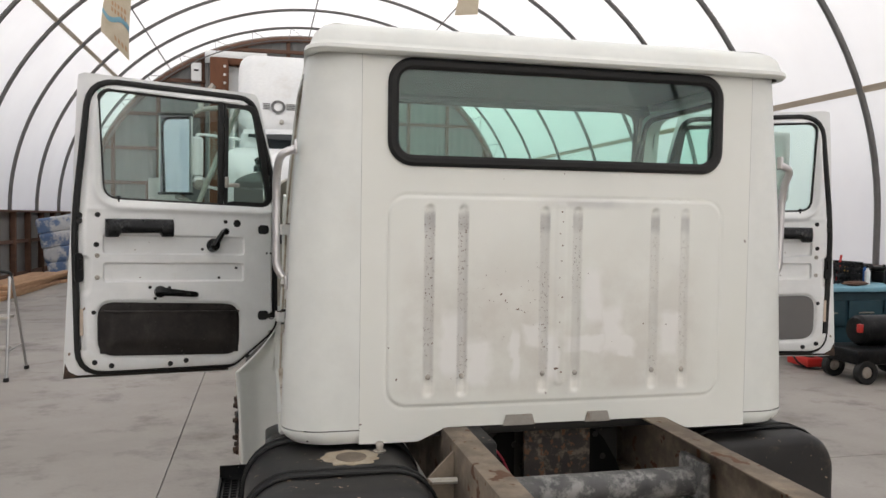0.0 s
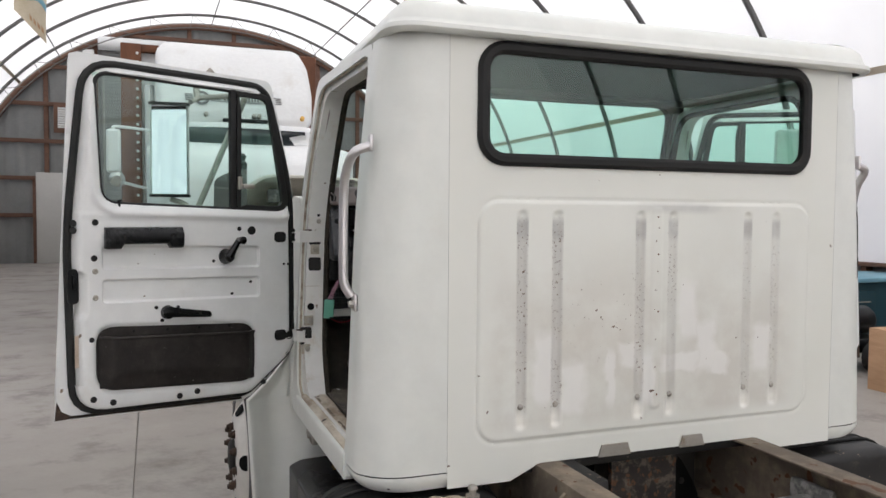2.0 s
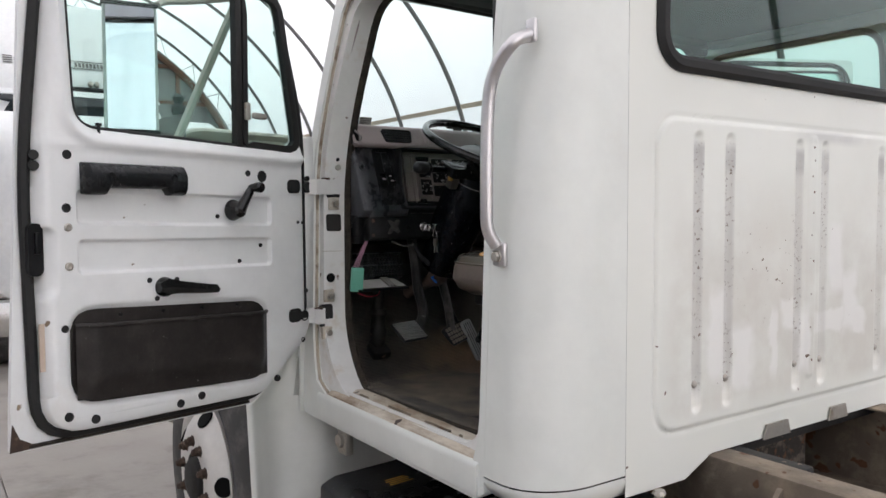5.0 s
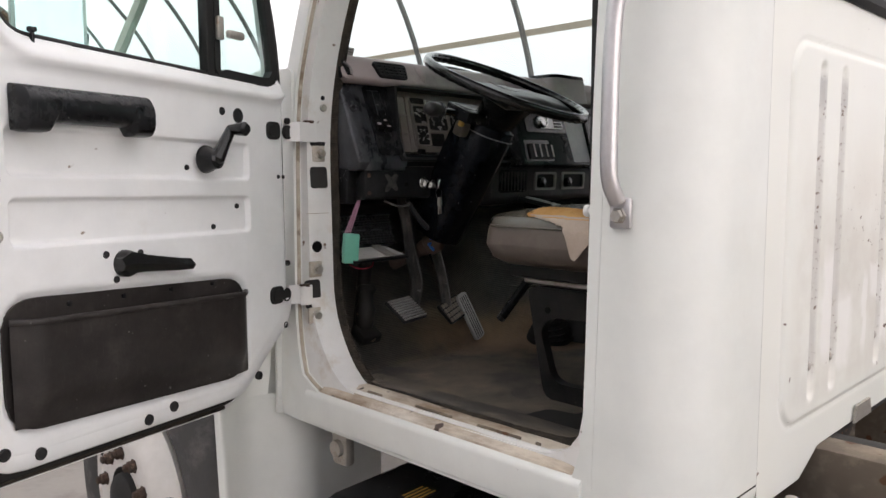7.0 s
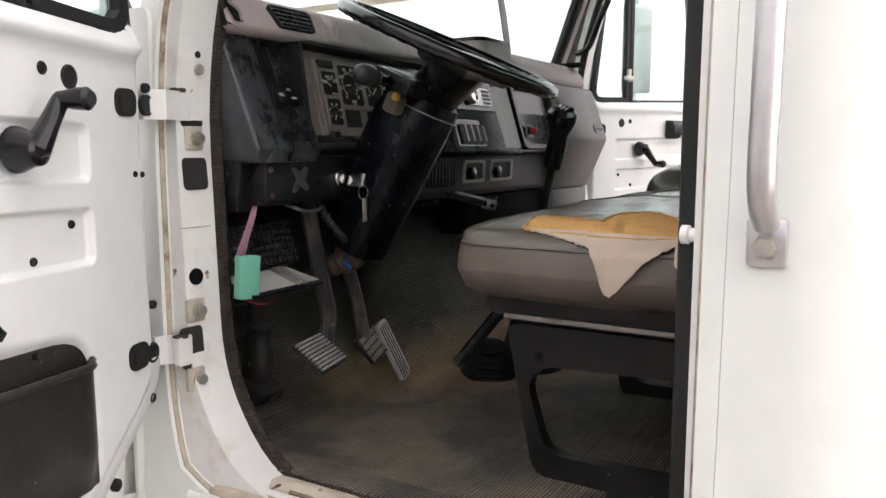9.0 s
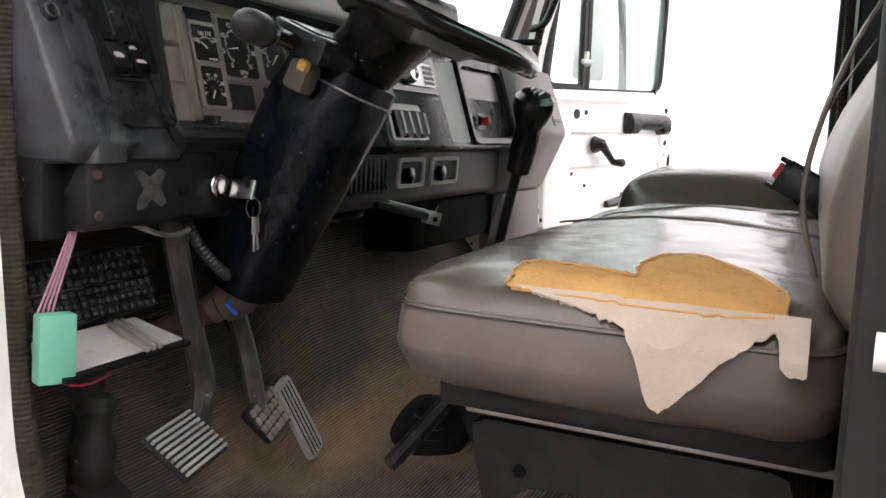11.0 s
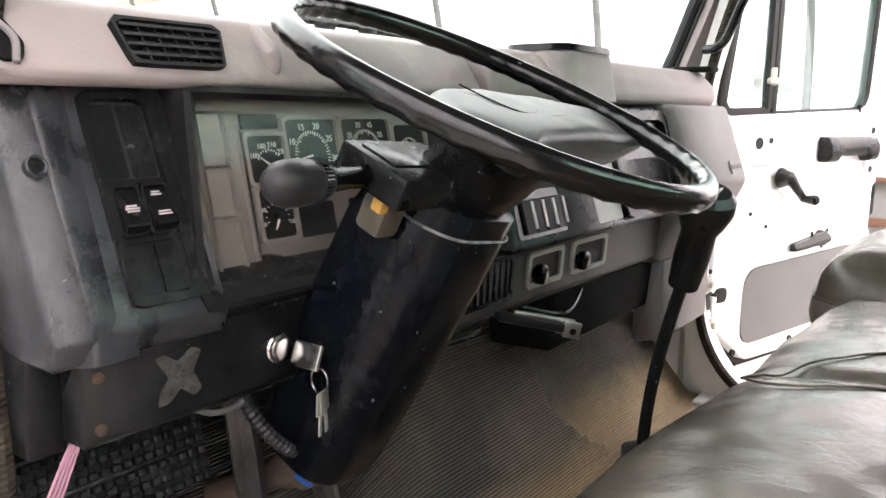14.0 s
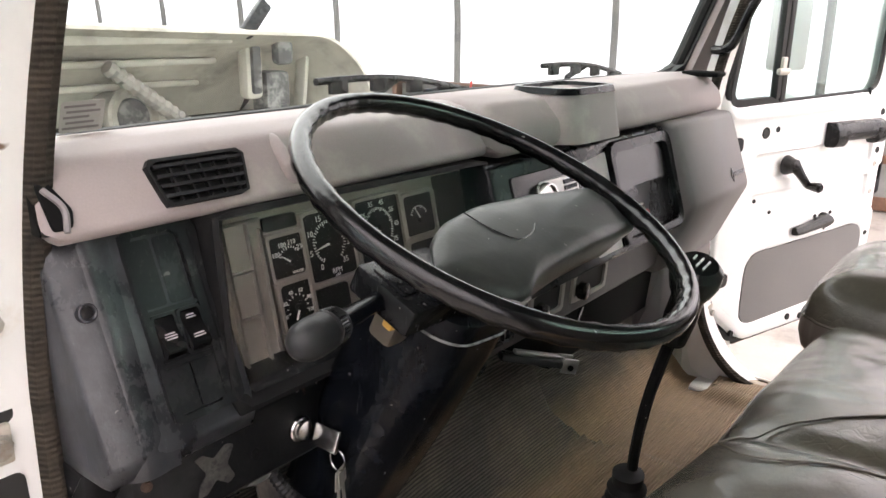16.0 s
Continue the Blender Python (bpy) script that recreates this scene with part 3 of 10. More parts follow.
def rear_paint():
    """White paint, with rust specks along the pressed ribs and pale ghosts of removed decals."""
    m, nt, b = nodes_of("weathered white rear panel paint")
    tc = nt.nodes.new("ShaderNodeTexCoord")
    sp = nt.nodes.new("ShaderNodeSeparateXYZ")
    nt.links.new(tc.outputs["Object"], sp.inputs[0])
    x, z = sp.outputs[0], sp.outputs[2]
    big, mid, fine = noise_of(nt, 1.4, 4, 0.6), noise_of(nt, 5.0, 6, 0.6), noise_of(nt, 70, 3, 0.55)
    col = mixed(nt, ramp(nt, big, 0.3, 0.7), (0.705, 0.715, 0.655), (0.765, 0.775, 0.725))
    low = times(nt, ramp(nt, z, 1.62, 1.30), ramp(nt, z, 0.99, 1.04))
    side = times(nt, ramp(nt, x, -0.62, -0.55), ramp(nt, x, 0.60, 0.50))
    zone = times(nt, low, side)
    col = mixed(nt, times(nt, times(nt, zone, ramp(nt, mid, 0.34, 0.58)), 0.62), col, (0.565, 0.540, 0.485))
    warp = times(nt, times(nt, noise_of(nt, 9, 3, 0.5), 0.5, "SUBTRACT"), 0.09)
    gx, gz = times(nt, x, warp, "ADD"), times(nt, z, warp, "ADD")
    ghosts = None
    for x0, z0, hw, hh in ((-0.40, 1.20, 0.045, 0.13), (-0.30, 1.14, 0.06, 0.09), (-0.10, 1.23, 0.05, 0.05), (-0.175, 1.15, 0.022, 0.10), (-0.03, 1.15, 0.03, 0.10), (0.13, 1.36, 0.055, 0.11), (0.20, 1.24, 0.05, 0.10), (0.26, 1.18, 0.05, 0.04), (0.10, 1.19, 0.10, 0.035), (0.43, 1.22, 0.05, 0.09)):
        ex = ramp(nt, times(nt, times(nt, gx, x0, "SUBTRACT"), 0, "ABSOLUTE"), hw, hw * 0.55)
        ez = ramp(nt, times(nt, times(nt, gz, z0, "SUBTRACT"), 0, "ABSOLUTE"), hh, hh * 0.7)
        g_ = times(nt, ex, ez)
        ghosts = g_ if ghosts is None else times(nt, ghosts, g_, "MAXIMUM")
    col = mixed(nt, times(nt, ghosts, 0.75), col, (0.80, 0.795, 0.765))
    spots = ramp(nt, noise_of(nt, 120, 2, 0.5), 0.60, 0.67)
    ribs = None
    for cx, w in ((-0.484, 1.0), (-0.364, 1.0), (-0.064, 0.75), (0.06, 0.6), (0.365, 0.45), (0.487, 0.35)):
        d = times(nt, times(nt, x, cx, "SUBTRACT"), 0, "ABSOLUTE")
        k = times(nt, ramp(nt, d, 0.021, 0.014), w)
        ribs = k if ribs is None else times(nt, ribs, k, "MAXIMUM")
    # ribs greyer inside than the panel round them
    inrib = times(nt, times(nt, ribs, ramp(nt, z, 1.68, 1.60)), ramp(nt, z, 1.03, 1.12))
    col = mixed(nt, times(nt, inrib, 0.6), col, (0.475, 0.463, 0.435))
    # darker grey at the upper ends of the ribs
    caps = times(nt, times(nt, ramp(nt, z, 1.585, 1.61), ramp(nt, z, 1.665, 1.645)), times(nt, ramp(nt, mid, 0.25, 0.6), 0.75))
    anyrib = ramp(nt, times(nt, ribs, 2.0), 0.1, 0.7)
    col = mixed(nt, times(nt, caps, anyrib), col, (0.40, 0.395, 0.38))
    smear = times(nt, times(nt, ramp(nt, z, 1.672, 1.69), ramp(nt, z, 1.725, 1.70)), times(nt, ramp(nt, x, -0.12, 0.02), ramp(nt, x, 0.34, 0.18)))
    col = mixed(nt, times(nt, smear, times(nt, ramp(nt, mid, 0.35, 0.6), 0.5)), col, (0.44, 0.44, 0.43))
    col = mixed(nt, times(nt, times(nt, spots, inrib), ramp(nt, noise_of(nt, 6, 3, 0.6), 0.38, 0.58)), col, (0.19, 0.15, 0.12))
    few = ramp(nt, noise_of(nt, 33, 2, 0.5), 0.745, 0.765)
    patch = times(nt, times(nt, ramp(nt, x, -0.34, -0.26), ramp(nt, x, -0.05, -0.10)), times(nt, ramp(nt, z, 1.20, 1.28), ramp(nt, z, 1.50, 1.44)))
    col = mixed(nt, times(nt, patch, 0.10), col, (0.60, 0.53, 0.46))
    col = mixed(nt, times(nt, patch, ramp(nt, noise_of(nt, 80, 2, 0.5), 0.70, 0.735)), col, (0.16, 0.115, 0.08))
    col = mixed(nt, few, col, (0.15, 0.10, 0.07))
    # paler ovals at the lower ends of the ribs
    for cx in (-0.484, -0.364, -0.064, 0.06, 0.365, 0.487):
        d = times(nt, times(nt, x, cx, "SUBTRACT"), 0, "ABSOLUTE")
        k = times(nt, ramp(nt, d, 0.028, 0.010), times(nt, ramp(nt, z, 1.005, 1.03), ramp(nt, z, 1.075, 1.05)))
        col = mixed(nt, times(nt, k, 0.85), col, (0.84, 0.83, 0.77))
    nt.links.new(col, b.inputs["Base Color"])
    rg = nt.nodes.new("ShaderNodeMapRange")
    rg.inputs["To Min"].default_value, rg.inputs["To Max"].default_value = 0.30, 0.55
    nt.links.new(mid, rg.inputs["Value"])
    nt.links.new(rg.outputs[0], b.inputs["Roughness"])
    return m


M["rear"] = rear_paint()


def glass(name, tint, rough=0.0, base=0.025, dust_haze=0.0):
    m = bpy.data.materials.new(name)
    m.use_nodes = True
    nt = m.node_tree
    nt.nodes.clear()
    out, mx = nt.nodes.new("ShaderNodeOutputMaterial"), nt.nodes.new("ShaderNodeMixShader")
    tr, gl = nt.nodes.new("ShaderNodeBsdfTransparent"), nt.nodes.new("ShaderNodeBsdfGlossy")
    lw = nt.nodes.new("ShaderNodeLayerWeight")
    lw.inputs["Blend"].default_value = 0.5
    fac = times(nt, times(nt, times(nt, lw.outputs["Facing"], 4.0, "POWER"), 0.7), base, "ADD")
    tr.inputs["Color"].default_value = (*tint, 1)
    gl.inputs["Roughness"].default_value = rough
    nt.links.new(fac, mx.inputs[0])
    nt.links.new(tr.outputs[0], mx.inputs[1])
    nt.links.new(gl.outputs[0], mx.inputs[2])
    nt.links.new(mx.outputs[0], out.inputs[0])
    # thin dust layer that also imitates the bright reflection hazing the lens
    if dust_haze:
        dust, veil = nt.nodes.new("ShaderNodeBsdfDiffuse"), nt.nodes.new("ShaderNodeMixShader")
        dust.inputs["Color"].default_value = (0.55, 0.54, 0.52, 1)
        nt.links.new(times(nt, times(nt, ramp(nt, noise_of(nt, 7, 6, 0.6), 0.25, 0.75), 0.7 * dust_haze), dust_haze * 0.6, "ADD"), veil.inputs[0])
        nt.links.new(mx.outputs[0], veil.inputs[1])
        nt.links.new(dust.outputs[0], veil.inputs[2])
        nt.links.new(veil.outputs[0], out.inputs[0])
    return m


M["glass"] = glass("green tinted glass", (0.845, 0.95, 0.92), 0.0, 0.055)
M["rear_glass"] = glass("deep green rear glass", (0.74, 0.93, 0.865), 0.0, 0.055)
M["lens"] = glass("clear gauge lens", (0.96, 0.955, 0.945), 0.06, 0.012, 0.010)


def membrane(name, opaque):
    m = bpy.data.materials.new(name)
    m.use_nodes = True
    nt = m.node_tree
    nt.nodes.clear()
    out, mx = nt.nodes.new("ShaderNodeOutputMaterial"), nt.nodes.new("ShaderNodeMixShader")
    tr, df = nt.nodes.new("ShaderNodeBsdfTranslucent"), nt.nodes.new("ShaderNodeBsdfDiffuse")
    n = noise_of(nt, 0.5, 5, 0.6)
    col = mixed(nt, ramp(nt, n, 0.3, 0.7), (0.80, 0.785, 0.80), (0.86, 0.85, 0.86))
    nt.links.new(col, tr.inputs["Color"])
    nt.links.new(col, df.inputs["Color"])
    mx.inputs[0].default_value = opaque
    nt.links.new(tr.outputs[0], mx.inputs[1])
    nt.links.new(df.outputs[0], mx.inputs[2])
    nt.links.new(mx.outputs[0], out.inputs[0])
    return m


M["cover"] = membrane("translucent white cover", 0.45)
# extra thin cover for the unseen south wall, so that more light enters
M["fill_cover"] = membrane("thin translucent white cover letting in fill light", 0.06)

# ---- the shelter: an arched building on low timber walls ----
XC, AX, BZ, ZS, Y0, Y1 = 0.46, 7.53, 6.45, 1.70, -14.0, 26.0
LOW = 1.02  # top of the lower wall along the east side


def arch(a, k=0.0):
    return XC + (AX + k) * math.cos(a), ZS + (BZ + k) * math.sin(a)


def in_y(u, v, d):
    return (u, d, v)


def floor():
    bm = bmesh.new()
    box(bm, (XC, (Y0 + Y1) / 2, -0.06), (2 * AX + 0.6, Y1 - Y0 + 0.6, 0.08))
    f = solid("floor", bm, M["concrete"], "worn grey concrete floor with saw-cut joints and stains", "floor", kind="structure")
    xs = [XC - AX - 0.1, -5.2, -1.64, 1.9, 5.4, XC + AX + 0.1]
    ys = [Y0 + 4.0 * i for i in range(11)]
    for x0, x1 in zip(xs, xs[1:]):
        for y0, y1 in zip(ys, ys[1:]):
            bm = bmesh.new()
            g = 0.004
            plate(bm, [(x0 + g, y0 + g), (x1 - g, y0 + g), (x1 - g, y1 - g), (x0 + g, y1 - g)], lambda u, v, d: (u, v, d), -0.025, 0.0)
            part("slab", bm, M["concrete"], f)
    bm = bmesh.new()
    grid(bm, 2, 2, lambda u, v: (-2500 + 5000 * u, -2500 + 5000 * v, -0.12))
    solid("ground", bm, M["concrete"], "plain ground round the shelter", "ground", kind="structure")


def cover():
    bm = bmesh.new()
    n = 72
    grid(bm, n, 40, lambda u, v: (lambda p: (p[0], Y0 + (Y1 - Y0) * v, p[1]))(arch(math.pi * u, 0.05)))
    grid(bm, 2, 40, lambda u, v: (XC + AX + 0.05, Y0 + (Y1 - Y0) * v, LOW + (ZS - LOW) * u))
    c = solid("ceiling", bm, M["cover"], "translucent white fabric cover stretched over steel hoops", "ceiling", kind="structure")


HOOPS = [(7.3 + 2.45 * k, 8.9 + 2.27 * k) for k in range(-8, 8)]  # foot of each hoop on the east and on the west side


def hoops():
    for y, y_west in HOOPS:
        bm = bmesh.new()
        slant = lambda x: y + (y_west - y) * (XC + AX - x) / (2 * AX)
        tube(bm, [(XC + AX, y, LOW - 0.1)] + [(arch(math.pi * k / 64)[0], slant(arch(math.pi * k / 64)[0]), arch(math.pi * k / 64)[1]) for k in range(65)], 0.047, 8)
        h = solid("hoop", bm, M["steelpipe"], "curved grey steel hoop carrying the fabric cover", "hoop", group="shelter hoops")
    # the braced truss against the far wall
    bm = bmesh.new()
    y = Y1 - 1.4
    tube(bm, [(arch(math.pi * k / 48, -0.42)[0], y, arch(math.pi * k / 48, -0.42)[1]) for k in range(49)], 0.02, 6)
    for k in range(18):
        a, b = arch(math.pi * (k + 0.1) / 18, -0.42), arch(math.pi * (k + 0.5) / 18, -0.02)
        c = arch(math.pi * (k + 0.6) / 18, -0.42)
        cyl(bm, (a[0], y, a[1]), (b[0], y, b[1]), 0.010, n=5)
        cyl(bm, (b[0], y, b[1]), (c[0], y, c[1]), 0.010, n=5)
    solid("arch_truss", bm, M["steelpipe"], "light steel lattice truss along the arch", "truss")
    for a in (129, 62, 90):
        bm = bmesh.new()
        x, z = arch(radians(a), -0.07)
        tube(bm, [(x, Y0 + 0.2, z), (x, Y1 - 0.2, z)], 0.02, 6)
        solid("purlin", bm, M["steelpipe"], "straight grey steel purlin pipe under the cover", "pipe", group="purlins")
    for a in (17.6, 141):
        bm = bmesh.new()
        x, z = arch(radians(a), 0.015)
        box(bm, (x, (Y0 + Y1) / 2, z), (0.012, Y1 - Y0 - 0.3, 0.10), pose(0, 0, 0, 0, -a, 0))
        solid("strap", bm, M["strap"], "beige tension strap running along the cover", "strap")
    # cross wires from hoop to hoop
    for y, s in ((13.2, 1), (3.5, -1), (-1.5, 1)):
        bm = bmesh.new()
        a, b = arch(radians(90 + 38 * s), -0.1), arch(radians(90 + 8 * s), -0.1)
        cyl(bm, (a[0], y + 3.8, a[1]), (b[0], y, b[1]), 0.014, n=6)
        solid("brace_rod", bm, M["steelpipe"], "thin diagonal steel brace rod under the cover", "brace")


def pony(side):
    x, top = XC + side * AX, ZS if side < 0 else LOW
    bm = bmesh.new()
    box(bm, (x + side * 0.10, (Y0 + Y1) / 2, top / 2), (0.05, Y1 - Y0, top + 0.02))
    w = solid("wall_east" if side > 0 else "wall_west", bm, M["sheet"], "low side wall of grey sheeting on timber studs", "wall", kind="structure")
    y = Y0 + 0.5
    while y < Y1:
        bm = bmesh.new()
        box(bm, (x, y, (top - 0.04) / 2), (0.14, 0.09, top - 0.04), bev=0.006)
        part("stud", bm, M["wood"], w)
        y += 1.22
    for z, h in ((top - 0.01, 0.05), (top * 0.55, 0.09), (0.09, 0.14)):
        bm = bmesh.new()
        cap = z > top * 0.9
        box(bm, (x - side * (0.02 if cap else 0.0), (Y0 + Y1) / 2, z), (0.20 if cap else 0.05, Y1 - Y0, h), bev=0.005)
        part("rail", bm, M["wood_h"], w)


def end_wall(y, s, name):
    bm = bmesh.new()
    x0, step = XC - AX - 0.1, 0.075
    n = int((2 * AX + 0.2) / step)
    rows = []
    for i in range(n + 1):
        x = x0 + step * i
        c = max(-1, min(1, (x - XC) / (AX + 0.1)))
        top = ZS + (BZ + 0.1) * math.sqrt(max(0, 1 - c * c))
        yy = y + s * (0.10 + (0.022 if i % 4 < 2 else 0.0))
        rows.append((bm.verts.new((x, yy, -0.05)), bm.verts.new((x, yy, top))))
    for a, b in zip(rows, rows[1:]):
        bm.faces.new((a[0], b[0], b[1], a[1]))
    w = solid(name, bm, M["sheet"] if s > 0 else M["fill_cover"], "arched end wall of grey ribbed metal sheeting on brown timber" if s > 0 else "unseen thin white end wall, added to let in more light", "wall", kind="structure")
    if s < 0:
        return w
    for i in range(10):
        x = XC - AX + 0.9 + 1.48 * i
        c = (x - XC) / AX
        if abs(c) >= 0.99:
            continue
        top = ZS + BZ * math.sqrt(1 - c * c) - 0.05
        bm = bmesh.new()
        box(bm, (x, y + s * 0.03, top / 2), (0.14, 0.09, top), bev=0.005)
        part("stud", bm, M["wood"], w)
    for k in range(6):
        z = 1.56 + 1.20 * k
        q = max(0.02, 1 - (max(0, z - ZS) / BZ) ** 2)
        h = AX * math.sqrt(q) - 0.1
        bm = bmesh.new()
        box(bm, (XC, y - s * 0.04, z), (2 * h, 0.05, 0.13), bev=0.005)
        part("girt", bm, M["wood_h"], w)
    bm = bmesh.new()
    tube(bm, [(arch(math.pi * k / 48, -0.1)[0], y - s * 0.03, arch(math.pi * k / 48, -0.1)[1]) for k in range(49)], 0.11, 6)
    part("arch_rib", bm, M["wood_h"], w)
    return w


def far_wall_fittings():
    y = Y1 - 0.12
    # roller door, raised a little from the floor
    d = thing("roller_door", (-2.75, y, 0), "grey steel roller shutter door left partly raised", "roller door")
    x0, x1 = -3.05, -1.05
    for k in range(58):
        bm = bmesh.new()
        z = 1.0 + 0.105 * k
        box(bm, ((x0 + x1) / 2, y, z), (x1 - x0, 0.03, 0.098), bev=0.012, seg=1)
        part("slat", bm, M["sheet"], d)
    bm = bmesh.new()
    lathe(bm, (x0 - 0.05, y - 0.16, 7.2), (1, 0, 0), [(0, 0.22), (x1 - x0 + 0.1, 0.22)], 14)
    part("drum", bm, M["semi"], d)
    for x in (x0, x1):
        bm = bmesh.new()
        box(bm, (x, y - 0.03, 3.6), (0.10, 0.10, 7.2))
        part("guide", bm, M["steelpipe"], d)
    bm = bmesh.new()
    box(bm, (x0 + 0.1, y - 0.1, 3.3), (0.02, 0.02, 5.5))
    part("chain", bm, M["zinc"], d)
    # side door
    m = thing("door_1", (-4.45, y, 0), "plain beige side door closed in a timber frame", "door", kind="structure")
    bm = bmesh.new()
    box(bm, (-4.45, y, 1.47), (1.1, 0.05, 2.94), bev=0.008)
    part("door_leaf", bm, M["beige"], m)
    for x in (-5.05, -3.85):
        bm = bmesh.new()
        box(bm, (x, y, 1.4), (0.09, 0.09, 2.8))
        part("door_frame", bm, M["wood"], m)
    bm = bmesh.new()
    lathe(bm, (-4.0, y - 0.02, 1.15), (0, -1, 0), [(0, 0.03), (0.03, 0.02), (0.05, 0.035), (0.08, 0.02)], 12)
    part("door_knob", bm, M["chrome"], m)
    e = thing("fire_extinguisher", (-4.0, y - 0.1, 0.75), "red fire extinguisher hung on the timber wall", "extinguisher")
    bm = bmesh.new()
    lathe(bm, (-3.95, y + 0.02, 0.8), (0, 0, 1), [(0, 0.06), (0.02, 0.075), (0.40, 0.075), (0.46, 0.03), (0.50, 0.03)], 14)
    part("cylinder", bm, M["red"], e)
    bm = bmesh.new()
    box(bm, (-3.95, y + 0.0, 1.33), (0.03, 0.12, 0.04), bev=0.005)
    part("valve", bm, M["black"], e)
    b = thing("meter_box", (-3.40, y - 0.1, 6.35), "small white electric box on the end wall", "box")
    bm = bmesh.new()
    box(bm, (-3.40, y - 0.12, 6.65), (0.34, 0.14, 0.62), bev=0.02)
    part("casing", bm, M["white"], b)
    bm = bmesh.new()
    box(bm, (-3.40, y - 0.20, 6.70), (0.16, 0.01, 0.06))
    part("badge", bm, M["black"], b)
    v = thing("wall_vent", (-4.10, y - 0.08, 4.2), "pale louvred vent set in the timber wall", "vent")
    bm = bmesh.new()
    box(bm, (-4.10, y - 0.07, 4.72), (0.70, 0.04, 0.98), bev=0.01)
    part("frame", bm, M["wood_h"], v)
    for k in range(9):
        bm = bmesh.new()
        box(bm, (-4.10, y - 0.1, 4.42 + 0.075 * k), (0.46, 0.02, 0.06), pose(0, 0, 0, 30))
        part("slat", bm, M["white"], v)


floor()
cover()
hoops()
pony(-1)
pony(1)
end_wall(Y1, 1, "wall_north")
# unseen wall behind the camera, made thin to brighten the cab from the rear
end_wall(Y0, -1, "wall_south")
far_wall_fittings()

# ---- the truck: cab shell and chassis ----
truck = thing("truck", (0, 0.8, 0), "old white conventional truck cab and bare chassis, doors open", "truck")


def half_width(z):
    return 0.978 - 0.028 * max(0, (z - 0.9) / 0.7) - 0.030 * max(0.0, (z - 1.55) / 0.65) ** 1.5


def lift(x):
    a = abs(x)
    return 0.862 + 0.045 * max(0.0, min(1.0, (0.515 - a) / 0.10)) ** 1.0


RIBS = (-0.484, -0.364, -0.064, 0.060, 0.365, 0.487)


def step_fn(t):
    t = max(0.0, min(1.0, t))
    return t * t * (3 - 2 * t)


def rect_in(x, z, x0, z0, x1, z1, r):
    """Signed depth inside a rounded rectangle."""
    cx, cz = (x0 + x1) / 2, (z0 + z1) / 2
    qx, qz = abs(x - cx) - (x1 - x0) / 2 + r, abs(z - cz) - (z1 - z0) / 2 + r
    return r - math.hypot(max(qx, 0), max(qz, 0)) - min(max(qx, qz), 0)


def rear_depth(x, z):
    y = 0.0
    d = rect_in(x, z, -0.630, 0.982, 0.640, 1.715, 0.07)
    y -= 0.0045 * step_fn(d / 0.010)
    y += 0.0030 * math.exp(-((d - 0.001) / 0.0045) ** 2)
    for cx in RIBS:
        e = min(rect_in(x, z, cx - 0.019, 1.015, cx + 0.019, 1.685, 0.017), 0.02)
        y += 0.008 * step_fn(e / 0.012)
    e = rect_in(x, z, -0.026, 1.04, 0.022, 1.70, 0.02)
    y -= 0.004 * step_fn(e / 0.01)
    return y


WIN = rrect(-0.632, 1.815, 0.630, 2.178, 0.085, 7)


